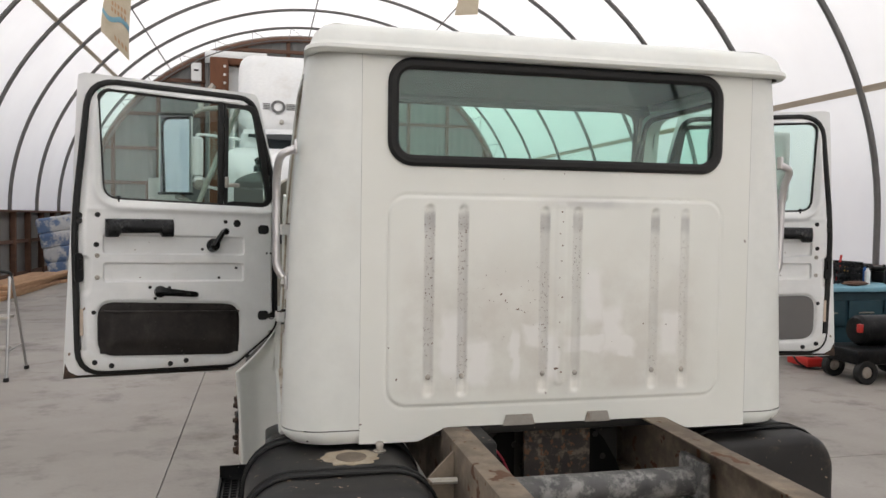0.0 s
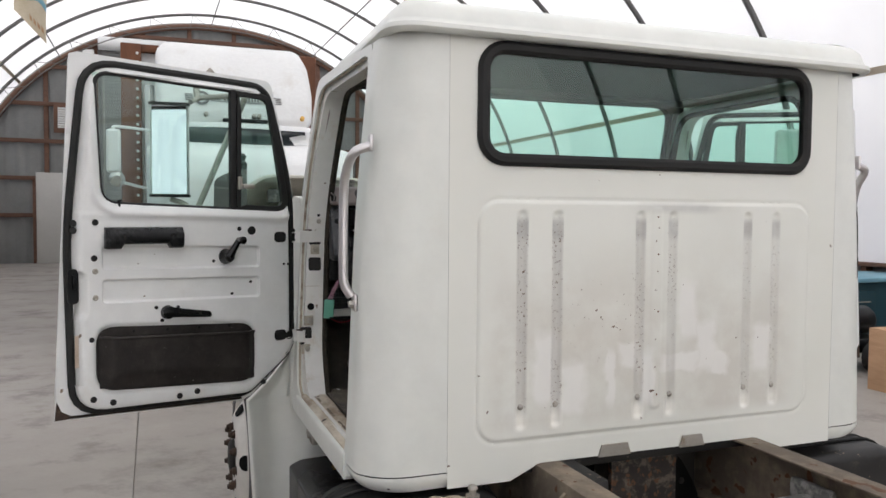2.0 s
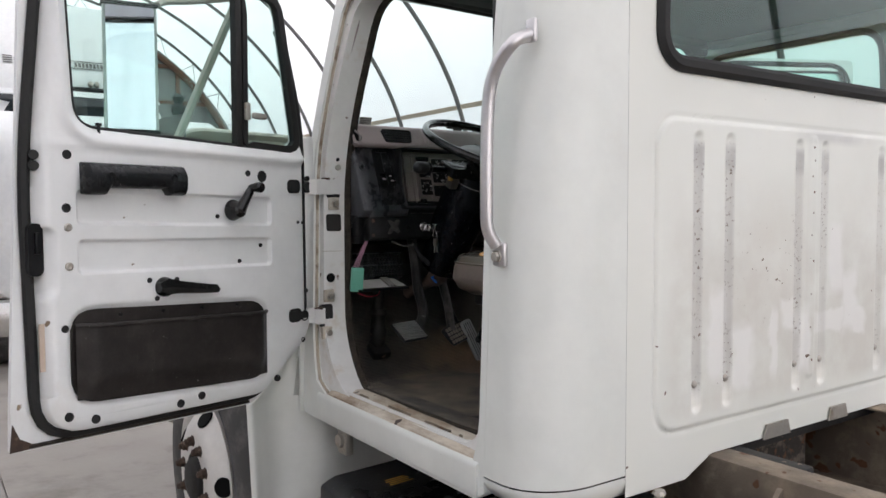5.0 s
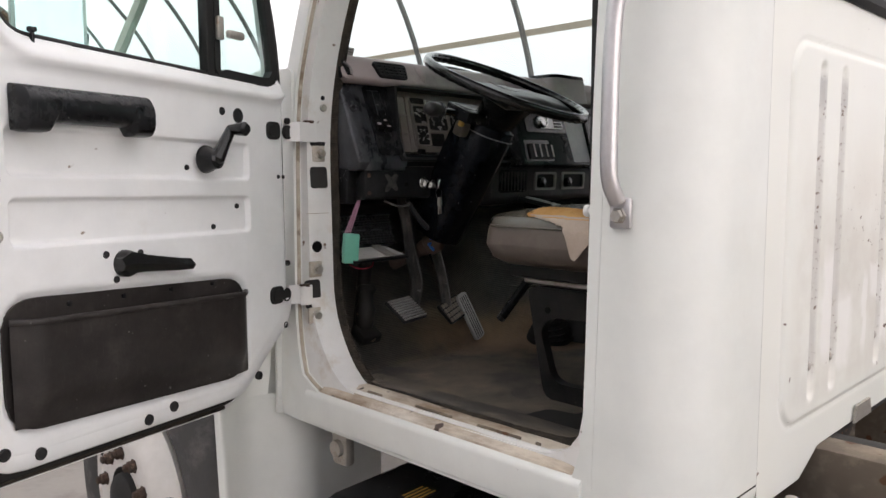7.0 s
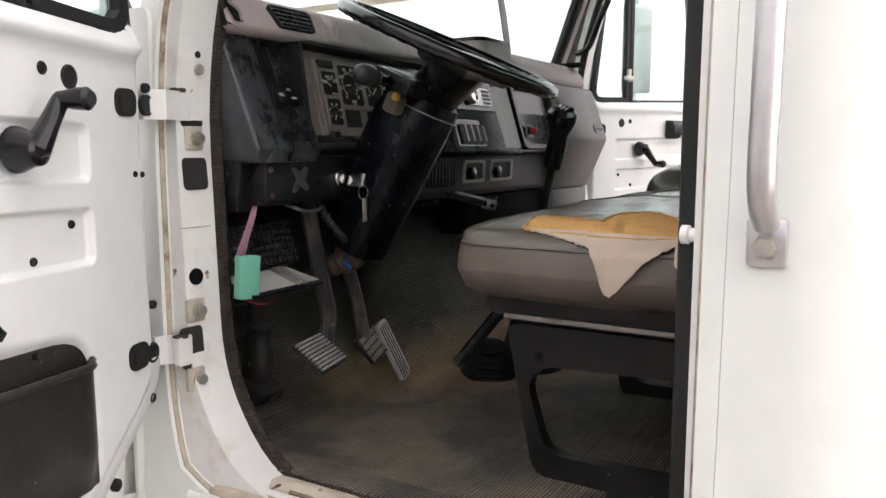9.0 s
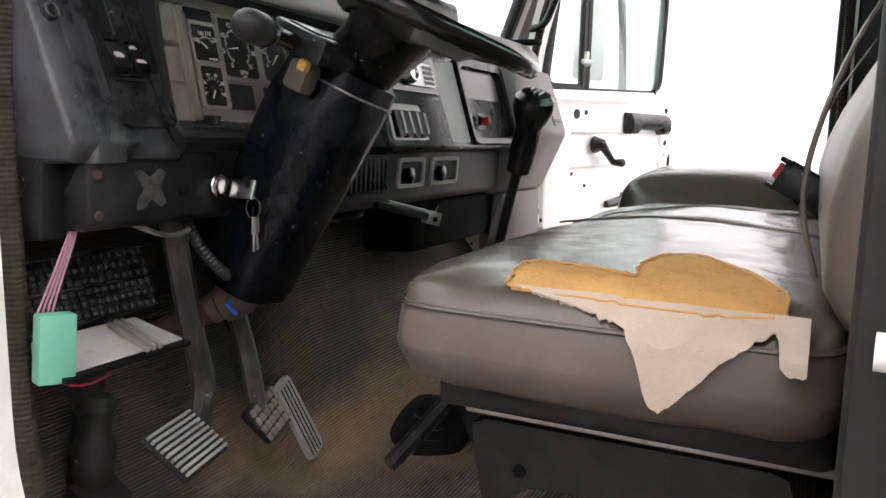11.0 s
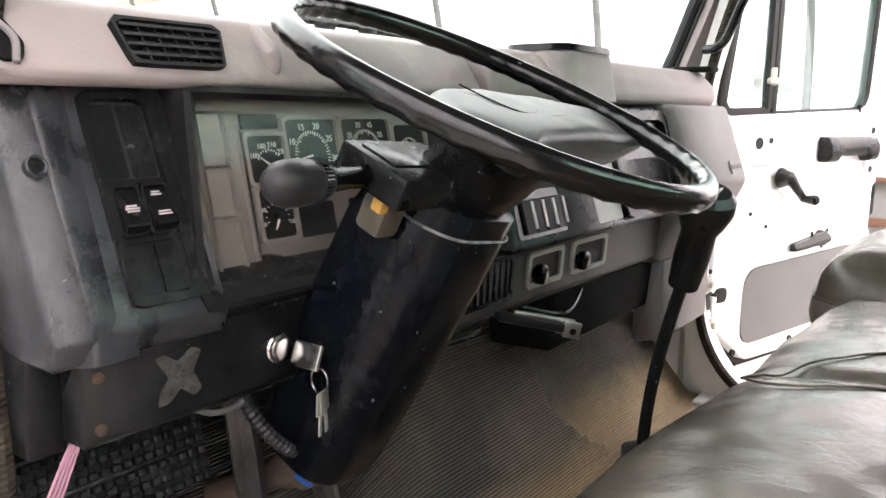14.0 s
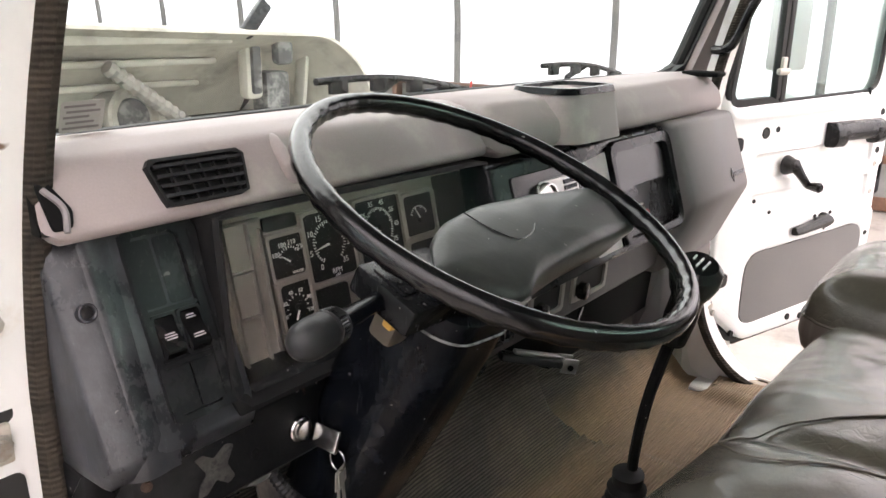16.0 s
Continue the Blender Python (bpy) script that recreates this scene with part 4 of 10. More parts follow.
def rear_wall():
    bm = bmesh.new()
    nu, nv = 260, 230

    def at(u, v):
        x = -0.720 + 1.475 * u
        z0 = lift(x)
        z = z0 + (2.20 - z0) * v
        return (x, rear_depth(x, z), z)

    def hole(i, j):
        x, _, z = at((i + 0.5) / nu, (j + 0.5) / nv)
        return rect_in(x, z, -0.605, 1.842, 0.603, 2.150, 0.06) > 0
    grid(bm, nu, nv, at, hole)
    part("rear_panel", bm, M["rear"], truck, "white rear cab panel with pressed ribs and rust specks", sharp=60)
    for k, z in enumerate((1.665, 1.630, 1.588, 1.545, 1.490, 1.430, 1.360, 1.270, 1.180, 1.090)):
        bm = bmesh.new()
        lathe(bm, (-0.002 + 0.006 * math.sin(k * 2.3), rear_depth(-0.002, z), z), (0, -1, 0), [(-0.004, 0.0034), (0.0008, 0.0032), (0.0012, 0.0014)], 10)
        part("screw_hole", bm, M["zinc"] if k % 3 else M["rusty"], truck)
    bm = bmesh.new()
    grid(bm, 8, 8, lambda u, v: (-0.74 + 1.51 * u, 0.03, 0.90 + 0.90 * v))
    part("rear_lining", bm, M["headliner"], truck)
    # rubber seal of the rear window, and its pane
    bm = bmesh.new()
    n = len(WIN)
    prof = [(0.0, 0.012), (-0.002, -0.006), (0.010, -0.016), (0.026, -0.016), (0.036, -0.008), (0.036, 0.014)]
    loops = [[V((u, d, v)) for u, v in offset(WIN, o)] for o, d in prof]
    loft(bm, loops + [loops[0]], False, False)
    bmesh.ops.remove_doubles(bm, verts=bm.verts, dist=1e-6)
    w = part("rear_window", bm, M["rubber"], truck, "black rubber rear window seal")
    bm = bmesh.new()
    plate(bm, offset(WIN, 0.022), in_y, 0.001, 0.006)
    pane = part("pane", bm, M["rear_glass"], w)
    pane.visible_shadow = False
    for x in RIBS:
        bm = bmesh.new()
        lathe(bm, (x + 0.002, 0.009, 1.085), (0, -1, 0), [(0, 0.0105), (0.005, 0.0105), (0.010, 0.007), (0.012, 0.002)], 12)
        part("rivet", bm, M["zinc"], truck)
    for k in range(8):
        bm = bmesh.new()
        lathe(bm, (-0.002, -0.003, 1.672 - 0.078 * k), (0, -1, 0), [(0, 0.005), (0.002, 0.004), (0.003, 0.002)], 8)
        part("rivet", bm, M["zinc"], truck)
    # two grey trapezoids for the darker marks along the lower edge
    for x0, x1 in ((-0.21, -0.09), (0.10, 0.20)):
        bm = bmesh.new()
        plate(bm, [(x0, 0.905), (x1, 0.905), (x1 - 0.012, 0.943), (x0 + 0.012, 0.943)], in_y, -0.009, -0.004)
        part("patch", bm, M["zinc"], truck)


def corner(side):
    """The rounded corner panel from the rear seam to the door opening."""
    def at(u, v, z0, z1, inset=0.0):
        z = z0 + (z1 - z0) * v
        hw = half_width(z)
        x0 = 0.7207 if side < 0 else 0.7557
        t = u * 1.0
        rc = min(0.15, hw - x0 - 0.01)
        if t < 0.25:
            x, y = x0 + (hw - rc - x0) * t / 0.25, 0.0
        elif t < 0.8:
            a = (t - 0.25) / 0.55 * math.pi / 2
            x, y = hw - rc + rc * math.sin(a), 0.12 * (1 - math.cos(a))
        else:
            x, y = hw, 0.12 + 0.0595 * (t - 0.8) / 0.2
        tuck = 0.035 * max(0.0, (0.905 - z) / 0.045) ** 2
        return (side * (x - tuck), y + tuck * 0.6 * (1 - u), z)
    bm = bmesh.new()
    grid(bm, 40, 30, lambda u, v: at(u, v, 0.912, 2.20))
    part("corner_panel", bm, M["paint"], truck, "white rounded rear corner panel", sharp=60)
    bm = bmesh.new()
    grid(bm, 40, 8, lambda u, v: at(u, v, 0.862, 0.9085))
    part("corner_skirt", bm, M["paint"], truck, sharp=60)
    bm = bmesh.new()
    grid(bm, 20, 10, lambda u, v: (lambda p: (p[0] - side * 0.035, p[1] + 0.035, p[2]))(at(u, v, 0.93, 2.18)))
    part("corner_lining", bm, M["headliner"], truck, sharp=60)


OPEN = rounded([(0.215, 0.955), (0.915, 0.945), (1.036, 1.10), (1.080, 1.70), (0.930, 2.135), (0.225, 2.135)], [0.10, 0.10, 0.10, 0.25, 0.09, 0.09], 6)
SIDE = rounded([(0.180, 0.850), (1.135, 0.850), (1.135, 1.72), (1.01, 2.20), (0.180, 2.20)], [0.005, 0.02, 0.03, 0.05, 0.005], 3)


def side_frame(side):
    def f(u, v, d):
        return (side * (half_width(v) - d), u, v)
    def deep(u, v, d):
        return f(u, v, d + (0.019 * step_fn((u - 0.75) / 0.25) if d > 0.05 else 0.0))
    c = (0.62, 1.55)
    outer, inner = polar(SIDE, c, 120), polar(OPEN, c, 120)
    mid = [tuple(V(i) * 0.62 + V(o) * 0.38) for o, i in zip(outer, inner)]
    bm = bmesh.new()
    ring(bm, outer, mid, f, 0.0, 0.03)
    part("door_surround", bm, M["paint"], truck, "white painted door surround", sharp=40)
    bm = bmesh.new()
    ring(bm, [tuple(V(m) + (V(m) - V(c)).normalized() * 0.004) for m in mid], inner, deep, 0.022, 0.085)
    part("door_jamb", bm, M["jamb"], truck, "stained white door jamb", sharp=40)
    bm = bmesh.new()
    lp = [V(deep(u, v, 0.087)) for u, v in polar(rounded(OPEN, 0.02, 1), c, 160)]
    tube(bm, lp, 0.0125, 8, closed=True)
    part("door_seal", bm, M["worn_seal"], truck, "worn brown-black door opening seal")
    # sill
    bm = bmesh.new()
    plate(bm, rounded([(0.80, 0.865), (0.985, 0.855), (0.985, 0.935), (0.93, 0.948), (0.80, 0.948)], 0.012, 3), lambda u, v, d: (side * u, d, v), 0.20, 1.02)
    part("sill", bm, M["paint"], truck, "white door sill with worn edge")
    bm = bmesh.new()
    prof = [(0.890, 0.950), (0.890, 0.9590), (0.912, 0.9600), (0.930, 0.9555), (0.950, 0.9520), (0.972, 0.9425), (0.974, 0.9360)]
    loft(bm, [[V((side * u, y, v - 0.004 * (k in (0, 24)) + 0.0012 * noise.noise(V((u * 60, y * 14, 0))))) for u, v in prof] for k, y in ((k, 0.225 + 0.0315 * k) for k in range(25))])
    part("sill_step", bm, M["sill"], truck, "brown-stained sill step")
    # seam sealer round the opening
    bm = bmesh.new()
    tube(bm, [V(f(u, v, 0.012)) for u, v in mid], 0.0055, 6, closed=True)
    part("seam_sealer", bm, M["sealer"], truck, "tan cracked seam sealer")
    if side < 0:
        bm = bmesh.new()
        box(bm, (side * 0.932, 1.16, 0.985), (0.03, 0.06, 0.27), bev=0.008)
        part("cowl_foot", bm, M["paint"], truck)
    bm = bmesh.new()
    box(bm, (side * 0.945, 1.1425, 1.03), (0.085, 0.012, 0.36), bev=0.003)
    plate(bm, rounded([(0.90, 0.86), (1.02, 0.86), (1.005, 0.96), (0.955, 1.06), (0.90, 1.08)], 0.01, 2), lambda u, v, d: (side * u, d, v), 1.180, 1.186)
    part("cowl_filler", bm, M["paint"], truck)
    # bright worn ridge and rusty lip along the sill
    bm = bmesh.new()
    tube(bm, [(side * 0.944, 0.24 + 0.05 * k, 0.9535 + 0.001 * (k % 2)) for k in range(15)], 0.006, 6)
    part("sill_ridge", bm, M["jamb"], truck)
    bm = bmesh.new()
    rnd = random.Random(21)
    top, low = [], []
    for k in range(56):
        y = 0.25 + 0.0125 * k
        e = rnd.uniform(-0.0035, 0.0035)
        top.append((0.9288 + 0.3 * e, y))
        low.append((0.9322 + 0.5 * e + 0.0008 * math.sin(k * 0.7), y))
    run = []
    for k in range(56):
        if noise.noise(V((k * 0.21, side * 4, 5))) + rnd.uniform(-0.3, 0.3) > -0.10 and k < 51:
            (a, y), b = top[k], low[k][0]
            run.append([V((side * a, y, 0.9540)), V((side * b, y, 0.9525)), V((side * b, y, 0.9582)), V((side * a, y, 0.9605))])
            continue
        if len(run) > 1:
            bm = bmesh.new()
            loft(bm, run)
            part("rust_chip", bm, M["frame"], truck, "chipped rusty sill lip", sharp=30)
        run = []
    # rubber edge of the floor mat lapping over the sill, ragged
    bm = bmesh.new()
    loops = []
    for k in range(91):
        y = 0.262 + 0.0078 * k
        e = 0.886 + 0.007 * noise.noise(V((y * 9, side, 0))) + rnd.uniform(-0.002, 0.002)
        h = 0.9600 + 0.003 * noise.noise(V((y * 14, 3, side)))
        loops.append([V((side * 0.828, y, 0.940)), V((side * e, y, 0.948)), V((side * (e + 0.001), y, h + 0.004)), V((side * (e - 0.006), y, h + 0.007)), V((side * 0.828, y, 0.9585))])
    loft(bm, loops)
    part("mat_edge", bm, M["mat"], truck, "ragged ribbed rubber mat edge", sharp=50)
    # black trim down the rear edge of the opening
    bm = bmesh.new()
    box(bm, (side * 0.888, 0.222, 1.53), (0.032, 0.050, 1.16), bev=0.010)
    part("rear_seal", bm, M["rubber"], truck, "black rubber seal on the rear pillar")
    bm = bmesh.new()
    lathe(bm, (side * 0.925, 0.19, 1.405), (side * -0.1, 1, 0), [(0, 0.008), (0.036, 0.008), (0.038, 0.011), (0.046, 0.011)], 14)
    part("striker_pin", bm, M["jamb"], truck, "white door striker pin")


def roof():
    bm = bmesh.new()
    base = [(-0.905, -0.035), (0.905, -0.035), (0.86, 0.96), (0.70, 1.03), (-0.70, 1.03), (-0.86, 0.96)]
    loops = []
    for z, o in ((2.180, 0.022), (2.180, 0.0), (2.190, -0.010), (2.203, -0.008), (2.208, 0.004), (2.220, 0.010), (2.250, 0.022), (2.274, 0.050), (2.290, 0.095), (2.299, -0.75), (2.303, -0.45)):
        rim = rounded(base, [0.10, 0.10, 0.10, 0.15, 0.15, 0.10], 6)
        lp = offset(rim, o) if o > -0.1 else [(-o * x, 0.5 - o * (y - 0.5)) for x, y in rim]
        loops.append([V((x, y, z + 0.010 * (1 - abs(x) / 0.9) - 0.012 * max(0, 1 - y / 0.5) * 0)) for x, y in lp])
    loft(bm, loops, False, True)
    part("roof", bm, M["paint"], truck, "white roof cap with rolled drip edge", sharp=50)
    bm = bmesh.new()
    plate(bm, offset(rounded(base, 0.1, 4), 0.05), lambda u, v, d: (u, v, d), 2.205, 2.222)
    part("headliner", bm, M["headliner"], truck, "dark grey headliner")
    bm = bmesh.new()
    plate(bm, rounded([(0.92, 2.192), (0.985, 2.192), (0.985, 2.235), (0.90, 2.235)], 0.01, 2), lambda u, v, d: (d, u, v), -0.78, 0.78)
    part("header", bm, M["headliner"], truck)
    bm = bmesh.new()
    box(bm, (0, 0.045, 2.185), (1.5, 0.03, 0.055))
    part("rear_header", bm, M["headliner"], truck)


WS0, WS1 = V((0, 1.17, 1.755)), V((0, 0.985, 2.165))


def ws(u, v, d):
    t = (v - 1.755) / 0.41
    bow = 0.05 * (1 - (u / 0.85) ** 2)
    return (u, WS0.y + (WS1.y - WS0.y) * t + bow - d, v)


def windscreen():
    outer = rounded([(-0.90, 1.735), (0.90, 1.735), (0.838, 2.225), (-0.838, 2.225)], [0.04, 0.04, 0.06, 0.06], 5)
    inner = rounded([(-0.845, 1.772), (0.845, 1.772), (0.780, 2.185), (-0.780, 2.185)], [0.05, 0.05, 0.08, 0.08], 6)
    o, i = polar(outer, (0, 1.95), 140), polar(inner, (0, 1.95), 140)
    bm = bmesh.new()
    ring(bm, o, i, ws, -0.02, 0.02)
    w = part("windscreen", bm, M["headliner"], truck, "windscreen frame", sharp=40)
    bm = bmesh.new()
    tube(bm, [V(ws(u, v, 0.0)) for u, v in polar(offset(inner, -0.006), (0, 1.95), 160)], 0.014, 8, closed=True)
    part("seal", bm, M["rubber"], w, "black windscreen seal")
    bm = bmesh.new()
    n = 24
    rows = [[(-0.86 + 1.72 * k / n) * (1 if r == 0 else 0.93) for k in range(n + 1)] for r in (0, 1)]
    grid(bm, n, 6, lambda u, v: ws((-0.86 + 1.72 * u) * (1 - 0.075 * v), 1.76 + 0.44 * v, -0.004))
    p = part("pane", bm, M["glass"], w)
    p.visible_shadow = False
    bm = bmesh.new()
    plate(bm, rrect(-0.757, 1.781, -0.708, 1.814, 0.003, 2), lambda u, v, d: ws(u, v, d), 0.010, 0.0105)
    part("sticker", bm, M["paper"], w, "small printed sticker on the glass")
    for k in range(5):
        bm = bmesh.new()
        plate(bm, rrect(-0.754 + 0.003 * (k % 2), 1.7845 + 0.0057 * k, -0.713 - 0.006 * (k % 3), 1.7870 + 0.0057 * k, 0.0005, 1), lambda u, v, d: ws(u, v, d), 0.011, 0.0114)
        part("print_bar", bm, M["grey"], w)
    # cowl and firewall
    bm = bmesh.new()
    plate(bm, rounded([(1.10, 0.86), (1.50, 1.05), (1.50, 1.60), (1.40, 1.71), (1.24, 1.745), (1.16, 1.735), (1.10, 1.735)], 0.02, 3), lambda u, v, d: (d, u, v), -0.95, -0.90)
    part("cowl_side", bm, M["paint"], truck, sharp=40)
    bm = bmesh.new()
    plate(bm, rounded([(1.10, 0.86), (1.50, 1.05), (1.50, 1.60), (1.40, 1.71), (1.24, 1.745), (1.16, 1.735), (1.10, 1.735)], 0.02, 3), lambda u, v, d: (d, u, v), 0.90, 0.95)
    part("cowl_side", bm, M["paint"], truck, sharp=40)
    bm = bmesh.new()
    plate(bm, [(1.48, 1.0), (1.50, 1.0), (1.50, 1.60), (1.40, 1.715), (1.22, 1.745), (1.20, 1.72), (1.38, 1.69), (1.48, 1.59)], lambda u, v, d: (d, u, v), -0.90, 0.90)
    part("firewall", bm, M["paint"], truck, sharp=40)
    # black sheets added at the firewall to darken the space under the dash
    bm = bmesh.new()
    box(bm, (0, 1.462, 1.33), (1.78, 0.012, 0.60), bev=0.004)
    box(bm, (0, 1.30, 1.66), (1.78, 0.30, 0.012), bev=0.004)
    part("firewall_mat", bm, M["rubber"], truck, "black lining added to keep the space under the dash dark")
    # wipers
    for cx, wide in ((-0.158, 0.375), (0.465, 0.35)):
        bm = bmesh.new()
        a = [V(ws(cx + wide * (k / 8 - 0.5), 1.808 + 0.012 * math.sin(math.pi * k / 8) - 0.031 * k / 8, -0.035)) for k in range(9)]
        tube(bm, a, 0.006, 6)
        for k in (1, 3, 5, 7):
            box(bm, a[k] + V((0, 0.0, -0.010)), (0.035, 0.010, 0.022), bev=0.002)
        b0 = V(ws(cx, 1.755, -0.06))
        tube(bm, [b0, b0 + V((0.0, 0, 0.02)), a[4]], 0.007, 6)
        part("wiper", bm, M["black"], truck, "black wiper arm and blade")


def grab(side):
    bm = bmesh.new()
    x = side * 1.0
    pts = smooth_line([(side * 0.935, 0.072, 1.865), (side * 0.982, 0.076, 1.842), (side * 0.996, 0.120, 1.785), (side * 0.998, 0.138, 1.70), (side * 0.998, 0.142, 1.52), (side * 0.994, 0.142, 1.46), (side * 0.974, 0.140, 1.425)], 6)
    tube(bm, pts, 0.0140, 12)
    box(bm, (side * 0.964, 0.139, 1.406), (0.012, 0.040, 0.052), bev=0.01)
    box(bm, (side * 0.936, 0.070, 1.872), (0.012, 0.03, 0.05), bev=0.01)
    g = part("grab_handle", bm, M["silver"], truck, "silver tubular grab handle")
    bm = bmesh.new()
    lathe(bm, (side * 0.970, 0.139, 1.402), (side, 0, 0), [(0, 0.014), (0.005, 0.014), (0.005, 0.011), (0.012, 0.010)], 6)
    part("bolt", bm, M["zinc"], g)


def jamb_x(z):
    return 0.918 - 0.105 * (z - 1.29)


def jamb_y(z):
    return 1.035 + 0.0733 * (z - 1.10)


def hinge(side, z):
    x, y = jamb_x(z), jamb_y(z)
    bm = bmesh.new()
    loops = []
    for k, (x_, y_) in enumerate(((x + 0.012, y + 0.004), (x + 0.015, y - 0.003), (x + 0.026, y - 0.006), (x + 0.045, y - 0.004), (0.960, 1.056), (0.988, 1.078))):
        loops.append([V((side * x_, y_ - 0.004, z - 0.024)), V((side * x_, y_ + 0.006, z - 0.024)), V((side * x_, y_ + 0.006, z + 0.024)), V((side * x_, y_ - 0.004, z + 0.024))])
    loft(bm, loops)
    h = part("hinge", bm, M["jamb"], truck, "white painted steel door hinge")
    bm = bmesh.new()
    cyl(bm, (side * (x + 0.030), y - 0.004, z + 0.022), (side * (x + 0.030), y - 0.004, z + 0.029), 0.008, n=10)
    box(bm, (side * (x + 0.036), y - 0.004, z + 0.0265), (0.026, 0.012, 0.005), bev=0.002)
    part("hinge_pin", bm, M["rustnut"], h)
    for dz in (0.062, -0.053):
        bm = bmesh.new()
        box(bm, (side * (jamb_x(z + dz) + 0.004), jamb_y(z + dz) - 0.001, z + dz), (0.036, 0.010, 0.040), bev=0.003)
        part("hinge_plate", bm, M["plate_cream"], h, "grimy cream hinge plate")
        bm = bmesh.new()
        lathe(bm, (side * jamb_x(z + dz), jamb_y(z + dz) - 0.005, z + dz), (0, -1, 0), [(0, 0.0135), (0.003, 0.0135), (0.004, 0.0100), (0.012, 0.0092)], 8)
        part("bolt", bm, M["zinc"], h)
    # dark plate on the jamb paints the inner shade of the slot
    bm = bmesh.new()
    plate(bm, rrect(x - 0.014, z - 0.035, x + 0.033, z + 0.036, 0.008, 3), lambda u, v, d: (side * u, jamb_y(v) + d, v), -0.0015, 0.001)
    part("slot", bm, M["slot"], h)


def jamb_marks(side):
    x, z = jamb_x(1.462), 1.462
    # dark plate painting the shade inside the square opening
    bm = bmesh.new()
    plate(bm, rrect(x - 0.026, z - 0.027, x + 0.025, z + 0.027, 0.008, 3), lambda u, v, d: (side * u, jamb_y(v) + d, v), -0.0015, 0.001)
    part("jamb_hole", bm, M["slot"], truck)
    # black disc painting the shade of a round hole
    bm = bmesh.new()
    lathe(bm, (side * jamb_x(1.29), jamb_y(1.29) + 0.001, 1.288), (0, -1, 0), [(0, 0.0145), (0.0025, 0.0145)], 16)
    part("jamb_hole", bm, M["dark"], truck)
    bm = bmesh.new()
    plate(bm, rrect(jamb_x(1.372) - 0.034, 1.3712, jamb_x(1.372) + 0.034, 1.3724, 0.0004, 1), lambda u, v, d: (side * u, jamb_y(v) + d, v), -0.0012, 0.001)
    part("jamb_seam", bm, M["sealer"], truck)
    z = 1.662
    bm = bmesh.new()
    plate(bm, rrect(jamb_x(z) - 0.010, z - 0.010, jamb_x(z) + 0.026, z + 0.009, 0.009, 4), lambda u, v, d: (side * u, jamb_y(v) + d, v), -0.0015, 0.001)
    part("jamb_hole", bm, M["rustnut"], truck)
    bm = bmesh.new()
    lathe(bm, (side * (jamb_x(z) + 0.004), jamb_y(z), z), (0, -1, 0), [(0, 0.010), (0.006, 0.010), (0.009, 0.007), (0.016, 0.006)], 12)
    part("door_switch", bm, M["black"], truck)


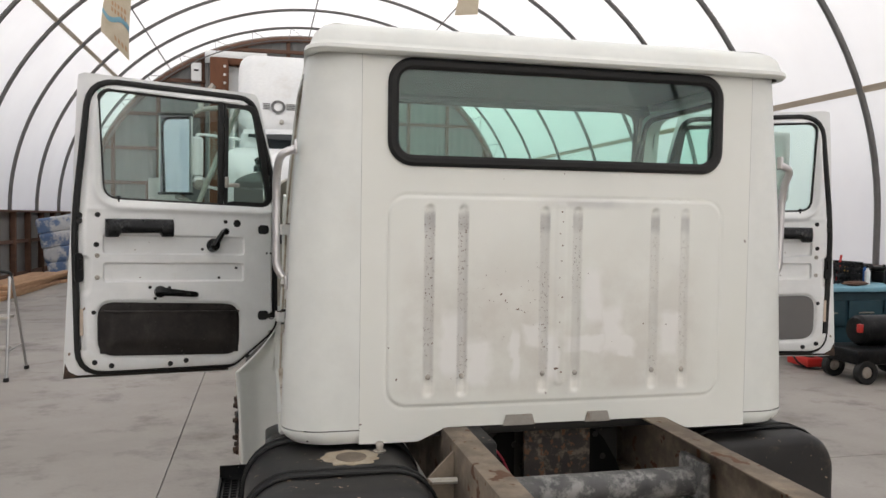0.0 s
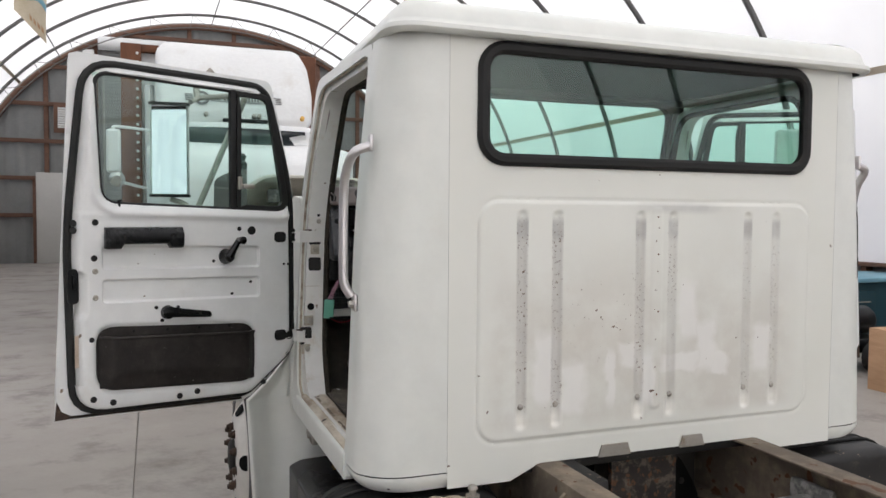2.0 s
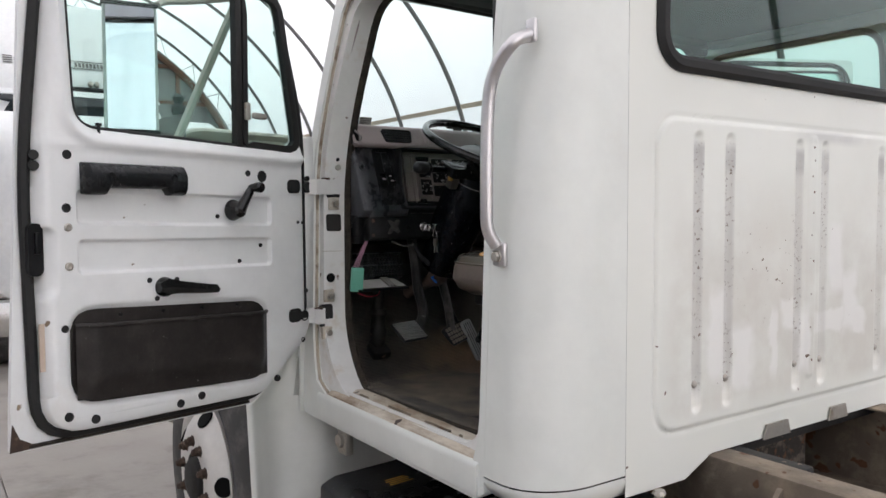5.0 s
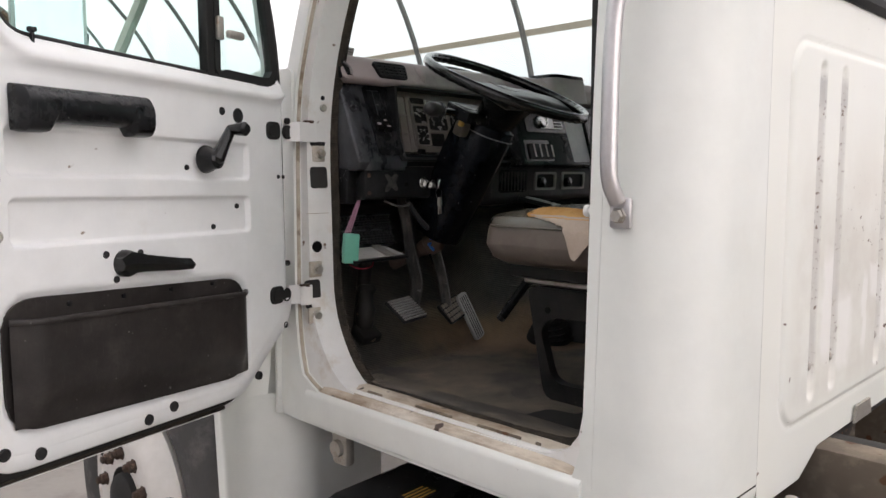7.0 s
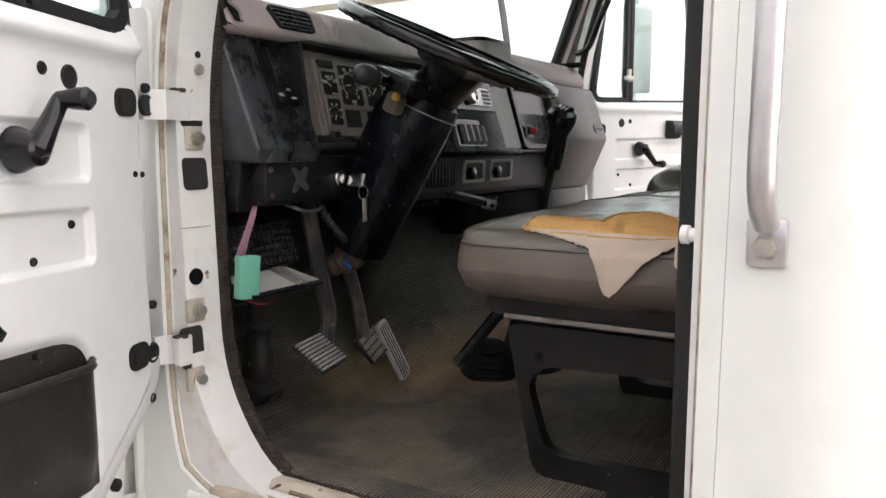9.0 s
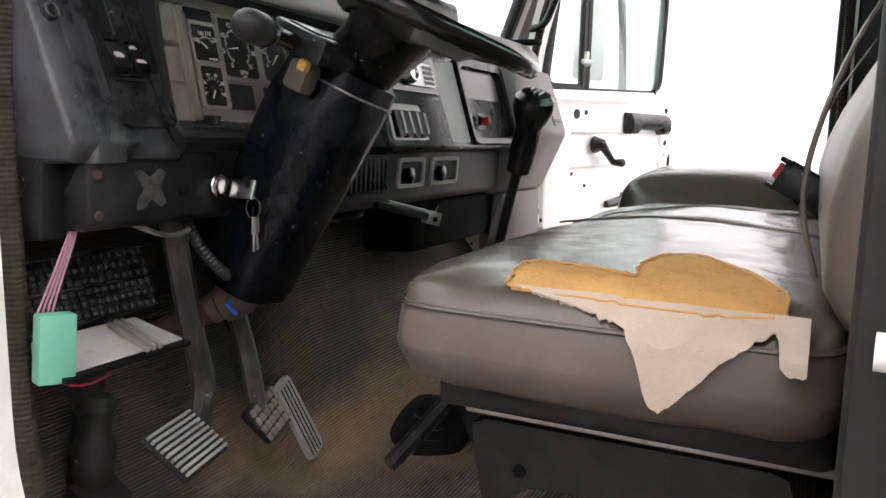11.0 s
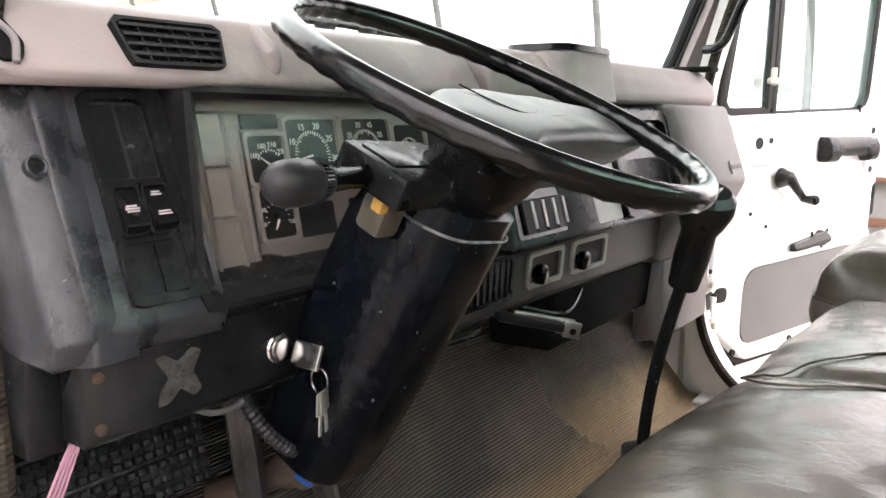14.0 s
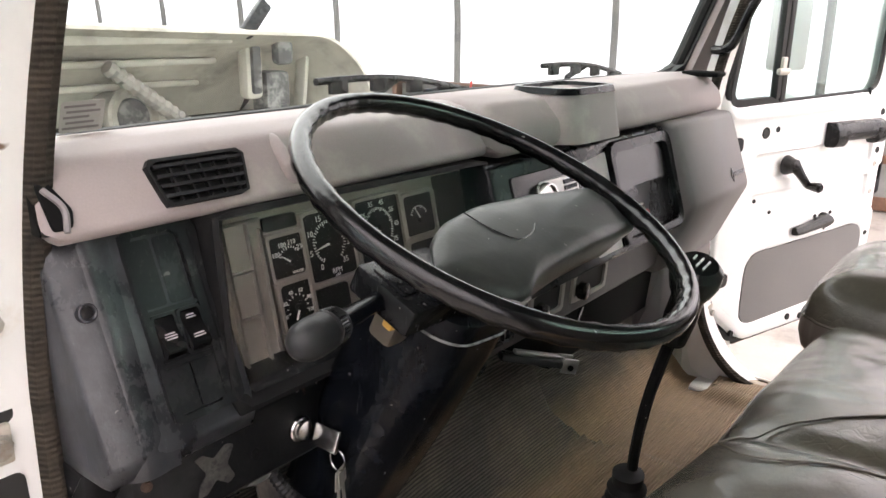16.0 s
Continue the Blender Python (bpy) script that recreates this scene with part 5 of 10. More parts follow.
def chassis():
    for side in (-1, 1):
        bm = bmesh.new()
        x0, x1 = side * 0.43, side * 0.35
        t = 0.009
        prof = [(side * 0.43, 0.64), (side * 0.43, 0.905), (side * 0.34, 0.905), (side * 0.34, 0.896), (side * 0.421, 0.896), (side * 0.421, 0.649), (side * 0.34, 0.649), (side * 0.34, 0.64)]
        plate(bm, rounded(prof, 0.006, 2), in_y, -4.6, 2.3)
        r = part("frame_rail", bm, M["frame"], truck, "rusty dust-covered steel frame rail", sharp=40)
        for k in range(14):
            bm = bmesh.new()
            lathe(bm, (side * 0.43, -0.25 - 0.30 * k, 0.72 + 0.11 * (k % 2)), (side, 0, 0), [(0, 0.018), (0.010, 0.018), (0.012, 0.010), (0.024, 0.010)], 6)
            part("bolt", bm, M["framedark"], r)
    bm = bmesh.new()
    box(bm, (-0.335, -0.02, 0.86), (0.10, 0.34, 0.085), bev=0.012)
    part("cab_mount", bm, M["framedark"], truck)
    # tube crossmember and gearbox plate
    bm = bmesh.new()
    tube(bm, [(-0.36, -0.30, 0.77), (0.36, -0.30, 0.77)], 0.048, 16)
    box(bm, (-0.37, -0.30, 0.77), (0.03, 0.16, 0.16), bev=0.01)
    box(bm, (0.37, -0.30, 0.77), (0.03, 0.16, 0.16), bev=0.01)
    part("crossmember", bm, M["greased"], truck, "grey painted tube crossmember")
    bm = bmesh.new()
    plate(bm, rounded([(-0.09, 0.60), (0.17, 0.60), (0.17, 0.86), (-0.09, 0.86)], 0.01, 2), in_y, 0.10, 0.12)
    part("mount_plate", bm, M["plate_rust"], truck, "dark rust-pitted mounting plate")
    bm = bmesh.new()
    plate(bm, rounded([(-0.33, 0.58), (0.33, 0.58), (0.33, 0.90), (0.22, 0.86), (0.10, 0.89), (-0.10, 0.89), (-0.33, 0.90)], 0.03, 3), in_y, 0.20, 0.23)
    for k in range(18):
        lathe(bm, (-0.30 + 0.6 * ((k * 7) % 18) / 18, 0.20, 0.62 + 0.23 * ((k * 5) % 18) / 18), (0, -1, 0), [(0, 0.014), (0.012, 0.012)], 6)
    part("rear_crossmember", bm, M["framedark"], truck)
    # black plates paint the deep shade of the crossmember openings
    for lp in ([(-0.25, 0.60), (-0.10, 0.60), (-0.10, 0.83), (-0.15, 0.83), (-0.20, 0.79), (-0.25, 0.74)], [(0.19, 0.60), (0.36, 0.60), (0.33, 0.68), (0.27, 0.78), (0.23, 0.82), (0.19, 0.82)]):
        bm = bmesh.new()
        plate(bm, rounded(lp, 0.015, 3), in_y, 0.192, 0.199)
        part("crossmember_hole", bm, M["dark"], truck)
    bm = bmesh.new()
    plate(bm, rounded([(-0.435, 0.885), (-0.435, 0.70), (-0.50, 0.70), (-0.55, 0.76), (-0.52, 0.80)], 0.006, 2), in_y, -0.20, -0.188)
    plate(bm, rounded([(-0.50, 0.70), (-0.55, 0.76), (-0.52, 0.80), (-0.512, 0.796), (-0.540, 0.76), (-0.495, 0.708)], 0.002, 1), in_y, -0.235, -0.19)
    part("gusset", bm, M["frame"], truck, "rusty gusset bracket on the frame rail")
    bm = bmesh.new()
    lathe(bm, (0.02, 0.24, 0.70), (0, 1, 0), [(0, 0.06), (0.05, 0.14), (0.4, 0.17), (1.0, 0.20)], 20)
    part("gearbox", bm, M["framedark"], truck)
    bm = bmesh.new()
    tube(bm, smooth_line([(-0.30, -0.05, 0.70), (-0.24, 0.05, 0.80), (-0.18, 0.12, 0.76), (-0.12, 0.16, 0.66)], 5), 0.004, 6)
    part("wire", bm, M["redwire"], truck)
    bm = bmesh.new()
    box(bm, (0, -3.2, 0.77), (0.70, 0.20, 0.24), bev=0.02)
    part("crossmember", bm, M["framedark"], truck)


def fuel_tank(side):
    bm = bmesh.new()
    x0, x1 = (side * 0.50, side * 1.10) if side < 0 else (0.56, 1.20)
    lo, hi = min(x0, x1), max(x0, x1)
    y0, y1 = (-0.42, 0.24) if side < 0 else (0.02, 0.62)
    top = 0.845 if side < 0 else 0.80
    lp = rrect(lo, 0.30, hi, top, 0.15, 8)
    loops = [[V((u, d, v)) for u, v in offset(lp, o)] for d, o in ((y0, 0.04), (y0 + 0.008, 0.015), (y0 + 0.03, 0.0), (y1 - 0.03, 0.0), (y1 - 0.008, 0.015), (y1, 0.04))]
    loft(bm, loops)
    t = part("fuel_tank", bm, M["tank"], truck, "dusty black steel fuel tank", sharp=50)
    for y in ((-0.24, 0.13) if side < 0 else (0.15, 0.5)):
        bm = bmesh.new()
        o = polar(offset(lp, -0.006), ((lo + hi) / 2, 0.57), 60)
        i = polar(offset(lp, -0.001), ((lo + hi) / 2, 0.57), 60)
        ring(bm, o, i, in_y, y - 0.026, y + 0.026)
        for e in (-0.026, 0.026):
            tube(bm, [V((u, y + e, v)) for u, v in polar(offset(lp, -0.008), ((lo + hi) / 2, 0.57), 60)], 0.005, 6, closed=True)
        part("strap", bm, M["rubber"], t)
    if side < 0:
        bm = bmesh.new()
        rnd = random.Random(3)
        pts = []
        for k in range(72):
            a = 2 * math.pi * k / 72
            r = 0.080 * (1 + 0.35 * noise.noise(V((2.2 * math.cos(a), 2.2 * math.sin(a), 4.0))) + 0.03 * rnd.uniform(-1, 1))
            pts.append((-0.755 + 1.15 * r * math.cos(a), -0.085 + r * math.sin(a)))
        plate(bm, pts, lambda u, v, d: (u, v, d), top - 0.001, top + 0.002)
        part("dust_ring", bm, M["mud"], t, "pale dried dirt ring")
        bm = bmesh.new()
        lathe(bm, (-0.755, -0.085, top), (0, 0, 1), [(0, 0.052), (0.004, 0.05), (0.005, 0.03), (0.003, 0.01)], 18)
        part("sender_cap", bm, M["frame"], t)
        bm = bmesh.new()
        lathe(bm, (-0.655, -0.04, top), (0, 0, 1), [(0, 0.022), (0.006, 0.022), (0.006, 0.011), (0.025, 0.011), (0.025, 0.016), (0.034, 0.012)], 8)
        part("vent_valve", bm, M["zinc"], t)
        bm = bmesh.new()
        tube(bm, [(-0.52, -0.20, 0.79), (-0.36, -0.24, 0.80)], 0.011, 8)
        part("fuel_line", bm, M["zinc"], t)


def battery_box():
    bm = bmesh.new()
    lp = rounded([(-1.03, 0.44), (-0.50, 0.44), (-0.50, 0.725), (-0.985, 0.705), (-1.03, 0.685)], 0.010, 3)
    loops = [[V((u, d, v)) for u, v in offset(lp, o)] for d, o in ((0.48, 0.02), (0.49, 0.0), (0.905, 0.0), (0.92, 0.02))]
    loft(bm, loops)
    b = part("battery_box", bm, M["black"], truck, "black battery box below the door")
    bm = bmesh.new()
    box(bm, (-0.86, 0.74, 0.7125), (0.09, 0.06, 0.002), pose(0, 0, 0, 0, -2.5, 0))
    part("warning_label", bm, M["black"], b)
    for k in range(4):
        bm = bmesh.new()
        box(bm, (-0.86, 0.722 + 0.013 * k, 0.715), (0.075 - 0.01 * (k % 2), 0.005, 0.001), pose(0, 0, 0, 0, -2.5, 0))
        part("print_bar", bm, M["yellow"], b)
    # open metal step
    bm = bmesh.new()
    box(bm, (-1.225, 0.83, 0.425), (0.008, 0.30, 0.06))
    box(bm, (-1.10, 0.985, 0.46), (0.26, 0.008, 0.09))
    st = part("step", bm, M["steelblack"], truck, "black open-mesh cab step")
    for k in range(9):
        bm = bmesh.new()
        box(bm, (-1.10, 0.70 + 0.033 * k, 0.43), (0.24, 0.006, 0.03))
        part("step_bar", bm, M["steelblack"], st)
    for k in range(8):
        bm = bmesh.new()
        box(bm, (-1.21 + 0.032 * k, 0.83, 0.436), (0.006, 0.27, 0.022))
        part("step_bar", bm, M["steelblack"], st)
    bm = bmesh.new()
    box(bm, (-0.925, 0.945, 0.80), (0.03, 0.06, 0.10), bev=0.01)
    lathe(bm, (-0.94, 0.945, 0.795), (-1, 0, 0), [(0, 0.022), (0.012, 0.02)], 14)
    part("cab_bracket", bm, M["zinc"], truck)


def quarter(side):
    """The white fender back behind the front wheel: a flared lip, a hollow, then flat in towards the frame."""
    line = smooth_line([(0.62, 1.16, 0), (0.80, 1.135, 0), (0.90, 1.125, 0), (0.985, 1.16, 0), (1.06, 1.175, 0), (1.115, 1.15, 0), (1.155, 1.125, 0), (1.168, 1.14, 0)], 5)

    def at(u, v):
        p = line[min(len(line) - 1, int(round(u * (len(line) - 1))))]
        z = 0.90 - 0.55 * v
        k = 0.035 * max(0, p.x - 0.98) / 0.19 * v
        return (side * (p.x - k), p.y + 0.03 * v * max(0, p.x - 0.98) / 0.19, z)

    def up(u, v):
        x, y, z = at(0.45 + 0.55 * u, 0)
        e = (0.965 + (abs(x) - 0.965) * (1 - v) ** 1.5) if abs(x) > 0.965 else abs(x)
        return (side * e, y + 0.02 * v, 0.90 + 0.26 * v)
    bm = bmesh.new()
    grid(bm, len(line) - 1, 10, at)
    grid(bm, 18, 10, up)
    part("splash_panel", bm, M["paint"], truck, "white splash panel behind the wheel", sharp=60)


def wheel(side):
    c = V((side * 1.0, 1.70, 0.50))
    ax = V((side, 0, 0))
    bm = bmesh.new()
    lathe(bm, c - ax * 0.14, ax, [(0.0, 0.30), (0.0, 0.42), (0.02, 0.47), (0.06, 0.495), (0.14, 0.50), (0.21, 0.495), (0.245, 0.475), (0.27, 0.43), (0.272, 0.34), (0.255, 0.305), (0.23, 0.295)], 64, cap=False)
    w = part("front_wheel", bm, M["tyre"], truck, "worn front wheel with white rim", sharp=50)
    bm = bmesh.new()
    lathe(bm, c, ax, [(-0.12, 0.29), (0.0, 0.28), (0.10, 0.285), (0.128, 0.302), (0.133, 0.298), (0.122, 0.280), (0.105, 0.268), (0.120, 0.250), (0.150, 0.215), (0.162, 0.19), (0.165, 0.165), (0.165, 0.10)], 48, cap=False)
    part("rim", bm, M["wheelwhite"], w, "white painted steel rim with rust stains", sharp=50)
    bm = bmesh.new()
    lathe(bm, c + ax * 0.12, ax, [(0.0, 0.112), (0.042, 0.112), (0.044, 0.098), (0.030, 0.085), (0.055, 0.080), (0.066, 0.066), (0.070, 0.04), (0.071, 0.001)], 32)
    part("hub", bm, M["framedark"], w, "dark rusty wheel hub")
    for k in range(10):
        a = 2 * math.pi * k / 10 + 0.2
        p = c + ax * 0.163 + V((0, math.cos(a), math.sin(a))) * 0.142
        bm = bmesh.new()
        lathe(bm, p, ax, [(0, 0.022), (0.005, 0.022), (0.006, 0.0175), (0.020, 0.0175), (0.023, 0.012), (0.032, 0.012), (0.034, 0.008)], 6)
        part("wheel_nut", bm, M["rustnut"], w)
    # black discs on the rim paint the dark inside the hand holes
    for k in range(5):
        a = 2 * math.pi * k / 5 + 1.75
        d = V((0, math.cos(a), math.sin(a)))
        p = c + ax * 0.135 + d * 0.234
        bm = bmesh.new()
        lathe(bm, p, (ax * 0.75 + d * 0.66).normalized(), [(0, 0.036), (0.006, 0.034), (0.007, 0.02), (0.0075, 0.001)], 16)
        part("hand_hole", bm, M["dark"], w)


def hood():
    """The tilted fibreglass hood standing ahead of the cab, seen from its hollow inside."""
    cx, y0 = 0.0, 2.14
    rot = Matrix.Translation((0, y0, 0)) @ pose(0, 0, 0, -14, 0, 0) @ pose(0, 0, 0, 0, 1.8, 0)

    def at(x, y, z):
        return rot @ V((x, y, z))
    bm = bmesh.new()
    # a shallow shell: rim towards the cab, crown away from it
    outer = rounded([(-1.13, 0.55), (1.13, 0.55), (1.13, 1.60), (1.105, 1.80), (0.95, 1.93), (-0.95, 1.93), (-1.105, 1.80), (-1.13, 1.60)], 0.08, 5)
    loops = [[at(u, d, v) for u, v in offset(outer, o)] for d, o in ((0.0, 0.0), (0.02, -0.012), (0.30, 0.02), (0.55, 0.12), (0.72, 0.30), (0.76, 0.45))]
    inner = [[at(u, d, v) for u, v in offset(outer, o)] for d, o in ((0.70, 0.46), (0.66, 0.31), (0.50, 0.14), (0.28, 0.04), (0.0, 0.012))]
    loft(bm, loops + inner + [loops[0]], False, False)
    bm.faces.new([bm.verts.new(p) for p in inner[0]])
    bm.faces.new([bm.verts.new(p) for p in loops[-1]])
    h = part("hood", bm, M["hood"], truck, "tilted-open hood, bare fibreglass inside", sharp=50)
    # flat grey flange along the left edge of the shell
    bm = bmesh.new()
    plate(bm, rounded([(-1.225, 1.30), (-1.045, 1.30), (-1.050, 1.905), (-1.150, 1.880), (-1.215, 1.845)], [0.01, 0.01, 0.01, 0.02, 0.03], 3), in_y, 2.12, 2.15)
    part("side_flange", bm, M["panelgrey"], h, "weathered grey hood flange")
    bm = bmesh.new()
    lathe(bm, (-1.075, 2.13, 1.90), (0, 0, 1), [(0, 0.028), (0.03, 0.030), (0.045, 0.016), (0.07, 0.026), (0.085, 0.010)], 12)
    part("rubber_stop", bm, M["rubber"], h)
    # what hangs inside the shell: lamp buckets, hoses, ribs and brackets
    for side in (-1, 1):
        c = V((side * 0.36, 2.93, 1.555))
        bm = bmesh.new()
        lathe(bm, c, (0, -1, 0.1), [(-0.10, 0.12), (0, 0.105), (0.02, 0.115), (0.03, 0.105), (0.02, 0.08), (-0.02, 0.075), (-0.03, 0.001)], 28, cap=False)
        part("headlamp_bucket", bm, M["hood"], h)
        bm = bmesh.new()
        lathe(bm, c, (0, -1, 0.1), [(-0.03, 0.074), (-0.01, 0.06), (0.0, 0.02)], 20)
        part("headlamp_back", bm, M["greased"], h)
        bm = bmesh.new()
        p, q = V((side * 0.20, 2.80, 1.74)), V((side * 0.54, 2.84, 1.50))
        lathe(bm, p, q - p, [((q - p).length * k / 24, 0.030 if k % 2 else 0.024) for k in range(25)], 10)
        part("hose", bm, M["bezel"], h, "grey corrugated hose")
        bm = bmesh.new()
        box(bm, (side * 0.74, 2.76, 1.715), (0.08, 0.06, 0.22), bev=0.02)
        part("bracket", bm, M["hood"], h)
        bm = bmesh.new()
        box(bm, (side * 0.74, 2.728, 1.715), (0.042, 0.03, 0.18), bev=0.012)
        part("bracket_slot", bm, M["greased"], h)
        bm = bmesh.new()
        box(bm, (side * 0.85, 2.78, 1.61), (0.12, 0.10, 0.19), bev=0.02)
        box(bm, (side * 0.83, 2.68, 1.775), (0.08, 0.05, 0.09), bev=0.02)
        part("duct", bm, M["greased"], h, "dark air duct")
        bm = bmesh.new()
        box(bm, (side * 1.01, 2.78, 1.68), (0.02, 0.06, 0.30), pose(0, 0, 0, 0, side * 8, 0), bev=0.006)
        part("stiffener", bm, M["hood"], h)
    for z, w, yy in ((1.835, 1.20, 2.69), (1.745, 1.30, 2.86), (1.66, 1.3, 2.98)):
        bm = bmesh.new()
        box(bm, (0, yy, z), (w, 0.06, 0.05 if z > 1.8 else 0.026), bev=0.012)
        part("stiffener", bm, M["hood"], h)
    bm = bmesh.new()
    box(bm, (0, 2.98, 1.49), (2.0, 0.05, 0.09), bev=0.02)
    part("rubber_seal", bm, M["rubber"], h)
    bm = bmesh.new()
    box(bm, (0, 0, 0), (0.05, 0.04, 0.16), pose(0, 0, 0, 0, 45, 0), bev=0.01)
    bmesh.ops.transform(bm, matrix=rot @ Matrix.Translation((0.62, 0.03, 1.98)), verts=bm.verts)
    part("latch", bm, M["black"], h)


rear_wall()
for s in (-1, 1):
    corner(s)
    side_frame(s)
    grab(s)
    for z in (1.575, 1.170):
        hinge(s, z)
    jamb_marks(s)
    fuel_tank(s)
    quarter(s)
    wheel(s)
roof()
windscreen()
chassis()
battery_box()
hood()

# ---- the two open doors, built once in their own plane: u from hinge to latch edge, w towards the cab, z up ----
DOOR_OUT = rounded([(0.205, 0.925), (0.912, 0.955), (0.850, 2.215), (0.097, 2.197), (-0.005, 1.76), (0.0, 1.10)], [0.02, 0.012, 0.02, 0.03, 0.08, 0.05], 4)
PAN = rounded([(0.215, 0.962), (0.848, 0.985), (0.862, 1.60), (0.802, 2.178), (0.128, 2.162), (0.022, 1.76), (0.018, 1.115)], [0.03, 0.09, 0.15, 0.10, 0.06, 0.12, 0.05], 5)
LIGHT = rounded([(0.036, 1.676), (0.762, 1.700), (0.783, 2.150), (0.114, 2.132)], [0.06, 0.06, 0.06, 0.05], 6)
POCKET = rounded([(0.190, 1.005), (0.790, 1.045), (0.790, 1.275), (0.190, 1.240)], 0.07, 6)


def inside(p, loop):
    """Distance to the outline, positive inside."""
    x, y = p
    best, odd = 1e9, False
    for (x0, y0), (x1, y1) in zip(loop, loop[1:] + loop[:1]):
        ex, ey = x1 - x0, y1 - y0
        q = ex * ex + ey * ey
        t = max(0.0, min(1.0, ((x - x0) * ex + (y - y0) * ey) / q)) if q else 0.0
        best = min(best, (x - x0 - t * ex) ** 2 + (y - y0 - t * ey) ** 2)
        if (y0 > y) != (y1 > y) and x < x0 + (y - y0) * ex / ey:
            odd = not odd
    return math.sqrt(best) * (1 if odd else -1)


def in_w(u, v, d):
    return (u, d, v)


def door():
    me_bm = bmesh.new()
    ring(me_bm, polar(DOOR_OUT, (0.42, 1.92), 160), polar(offset(LIGHT, -0.004), (0.42, 1.92), 160), in_w, -0.062, -0.050)
    d = part("driver_door", me_bm, M["door"], truck, "white truck door standing open, bare inner pressing", sharp=40)
    d.matrix_parent_inverse = truck.matrix_basis.inverted()
    bm = bmesh.new()
    us = [0.01 + 0.86 * i / 112 for i in range(113)] + [0.164 + 0.002 * i for i in range(10)] + [0.756 + 0.002 * i for i in range(10)]
    zs = [0.955 + 1.23 * j / 150 for j in range(151)] + [a + 0.0025 * j for a in (1.334, 1.418, 1.451, 1.536) for j in range(10)]
    us, zs = sorted(set(us)), sorted(set(zs))
    nu, nv = len(us) - 1, len(zs) - 1
    cache = {}

    def at(i, j):
        u, z = us[i], zs[j]
        if (i, j) not in cache:
            dp = inside((u, z), PAN)
            dl = inside((u, z), LIGHT) if z > 1.60 else -1.0
            w = -0.048 * (1 - step_fn(dp / 0.026))
            if dl > -0.06:
                w += 0.010 * math.exp(-((dl + 0.030) / 0.012) ** 2) - 0.02 * step_fn((dl + 0.012) / 0.02)
            for z0, z1 in ((1.462, 1.548), (1.345, 1.430)):
                w -= 0.012 * step_fn(rect_in(u, z - (u - 0.47) * 0.022, 0.170, z0, 0.768, z1, 0.016) / 0.0085)
            w -= 0.012 * step_fn(inside((u, z), POCKET) / 0.012 + 0.6) if 0.98 < z < 1.30 else 0
            w += 0.006 * math.exp(-((u - 0.313) ** 2 + (z - 1.50) ** 2) / 0.0006)
            w -= 0.020 * step_fn((rect_in(u, z, 0.815, 1.30, 0.90, 1.47, 0.03)) / 0.012)
            w += 0.003 * step_fn((z - 1.645 + 0.0) / 0.01) * (1 - step_fn((z - 1.66) / 0.01))
            cache[(i, j)] = (w, dp, dl)
        return (u, cache[(i, j)][0], z)
    rows = [[None] * (nu + 1) for _ in range(nv + 1)]
    pts = [[at(i, j) for i in range(nu + 1)] for j in range(nv + 1)]
    ok = [[cache[(i, j)][1] > -0.004 and cache[(i, j)][2] < 0.006 for i in range(nu + 1)] for j in range(nv + 1)]
    for j in range(nv):
        for i in range(nu):
            q = ((j, i), (j, i + 1), (j + 1, i + 1), (j + 1, i))
            if all(ok[a][b] for a, b in q):
                for a, b in q:
                    if rows[a][b] is None:
                        rows[a][b] = bm.verts.new(pts[a][b])
                bm.faces.new([rows[a][b] for a, b in q])
    part("inner_panel", bm, M["door"], d, "white pressed steel inner door panel", sharp=70)
    # steep rolled rim of the lower panel
    bm = bmesh.new()
    n = len(PAN)
    k0 = max(range(n), key=lambda k: PAN[k][1])
    loop = [offset(PAN, o) for o in (0.030, 0.006, 0.001, -0.001)]
    strip = []
    for k in range(n):
        k = (k + k0) % n
        if PAN[k][1] < 1.29:
            f = step_fn((1.285 - PAN[k][1]) / 0.09)
            strip.append([bm.verts.new((lp[k][0], (w0 - 0.0012) * (1 - f) + w1 * f, lp[k][1])) for lp, w0, w1 in zip(loop, (0.0, -0.044, -0.048, -0.048), (0.0012, 0.0005, -0.005, -0.049))])
    for p_, q_ in zip(strip, strip[1:]):
        for j in range(3):
            bm.faces.new((p_[j], p_[j + 1], q_[j + 1], q_[j]))
    bmesh.ops.recalc_face_normals(bm, faces=bm.faces)
    part("panel_rim", bm, M["door"], d, sharp=70)
    # weather seal round the edge
    bm = bmesh.new()
    tube(bm, [V((u, -0.042, v)) for u, v in offset(PAN, -0.008)], 0.0135, 8, closed=True)
    part("weather_seal", bm, M["rubber"], d, "black rubber weather seal")
    bm = bmesh.new()
    plate(bm, [(0.845, 0.957), (0.912, 0.957), (0.905, 1.02), (0.89, 0.985)], in_w, -0.050, -0.046)
    part("rust_corner", bm, M["rustnut"], d, "rusted bottom corner")
    # window seal, divider, panes
    bm = bmesh.new()
    tube(bm, [V((u, -0.018, v)) for u, v in LIGHT], 0.0075, 8, closed=True)
    part("window_seal", bm, M["rubber"], d)
    bm = bmesh.new()
    quarter_light = rounded([(0.040, 1.678), (0.262, 1.685), (0.258, 2.138), (0.116, 2.133)], [0.055, 0.006, 0.006, 0.045], 5)
    o, i = polar(quarter_light, (0.16, 1.9), 80), polar(offset(quarter_light, 0.017), (0.16, 1.9), 80)
    ring(bm, o, i, in_w, -0.032, -0.010)
    q = part("quarter_window", bm, M["rubber"], d, "black framed swivelling quarter window")
    bm = bmesh.new()
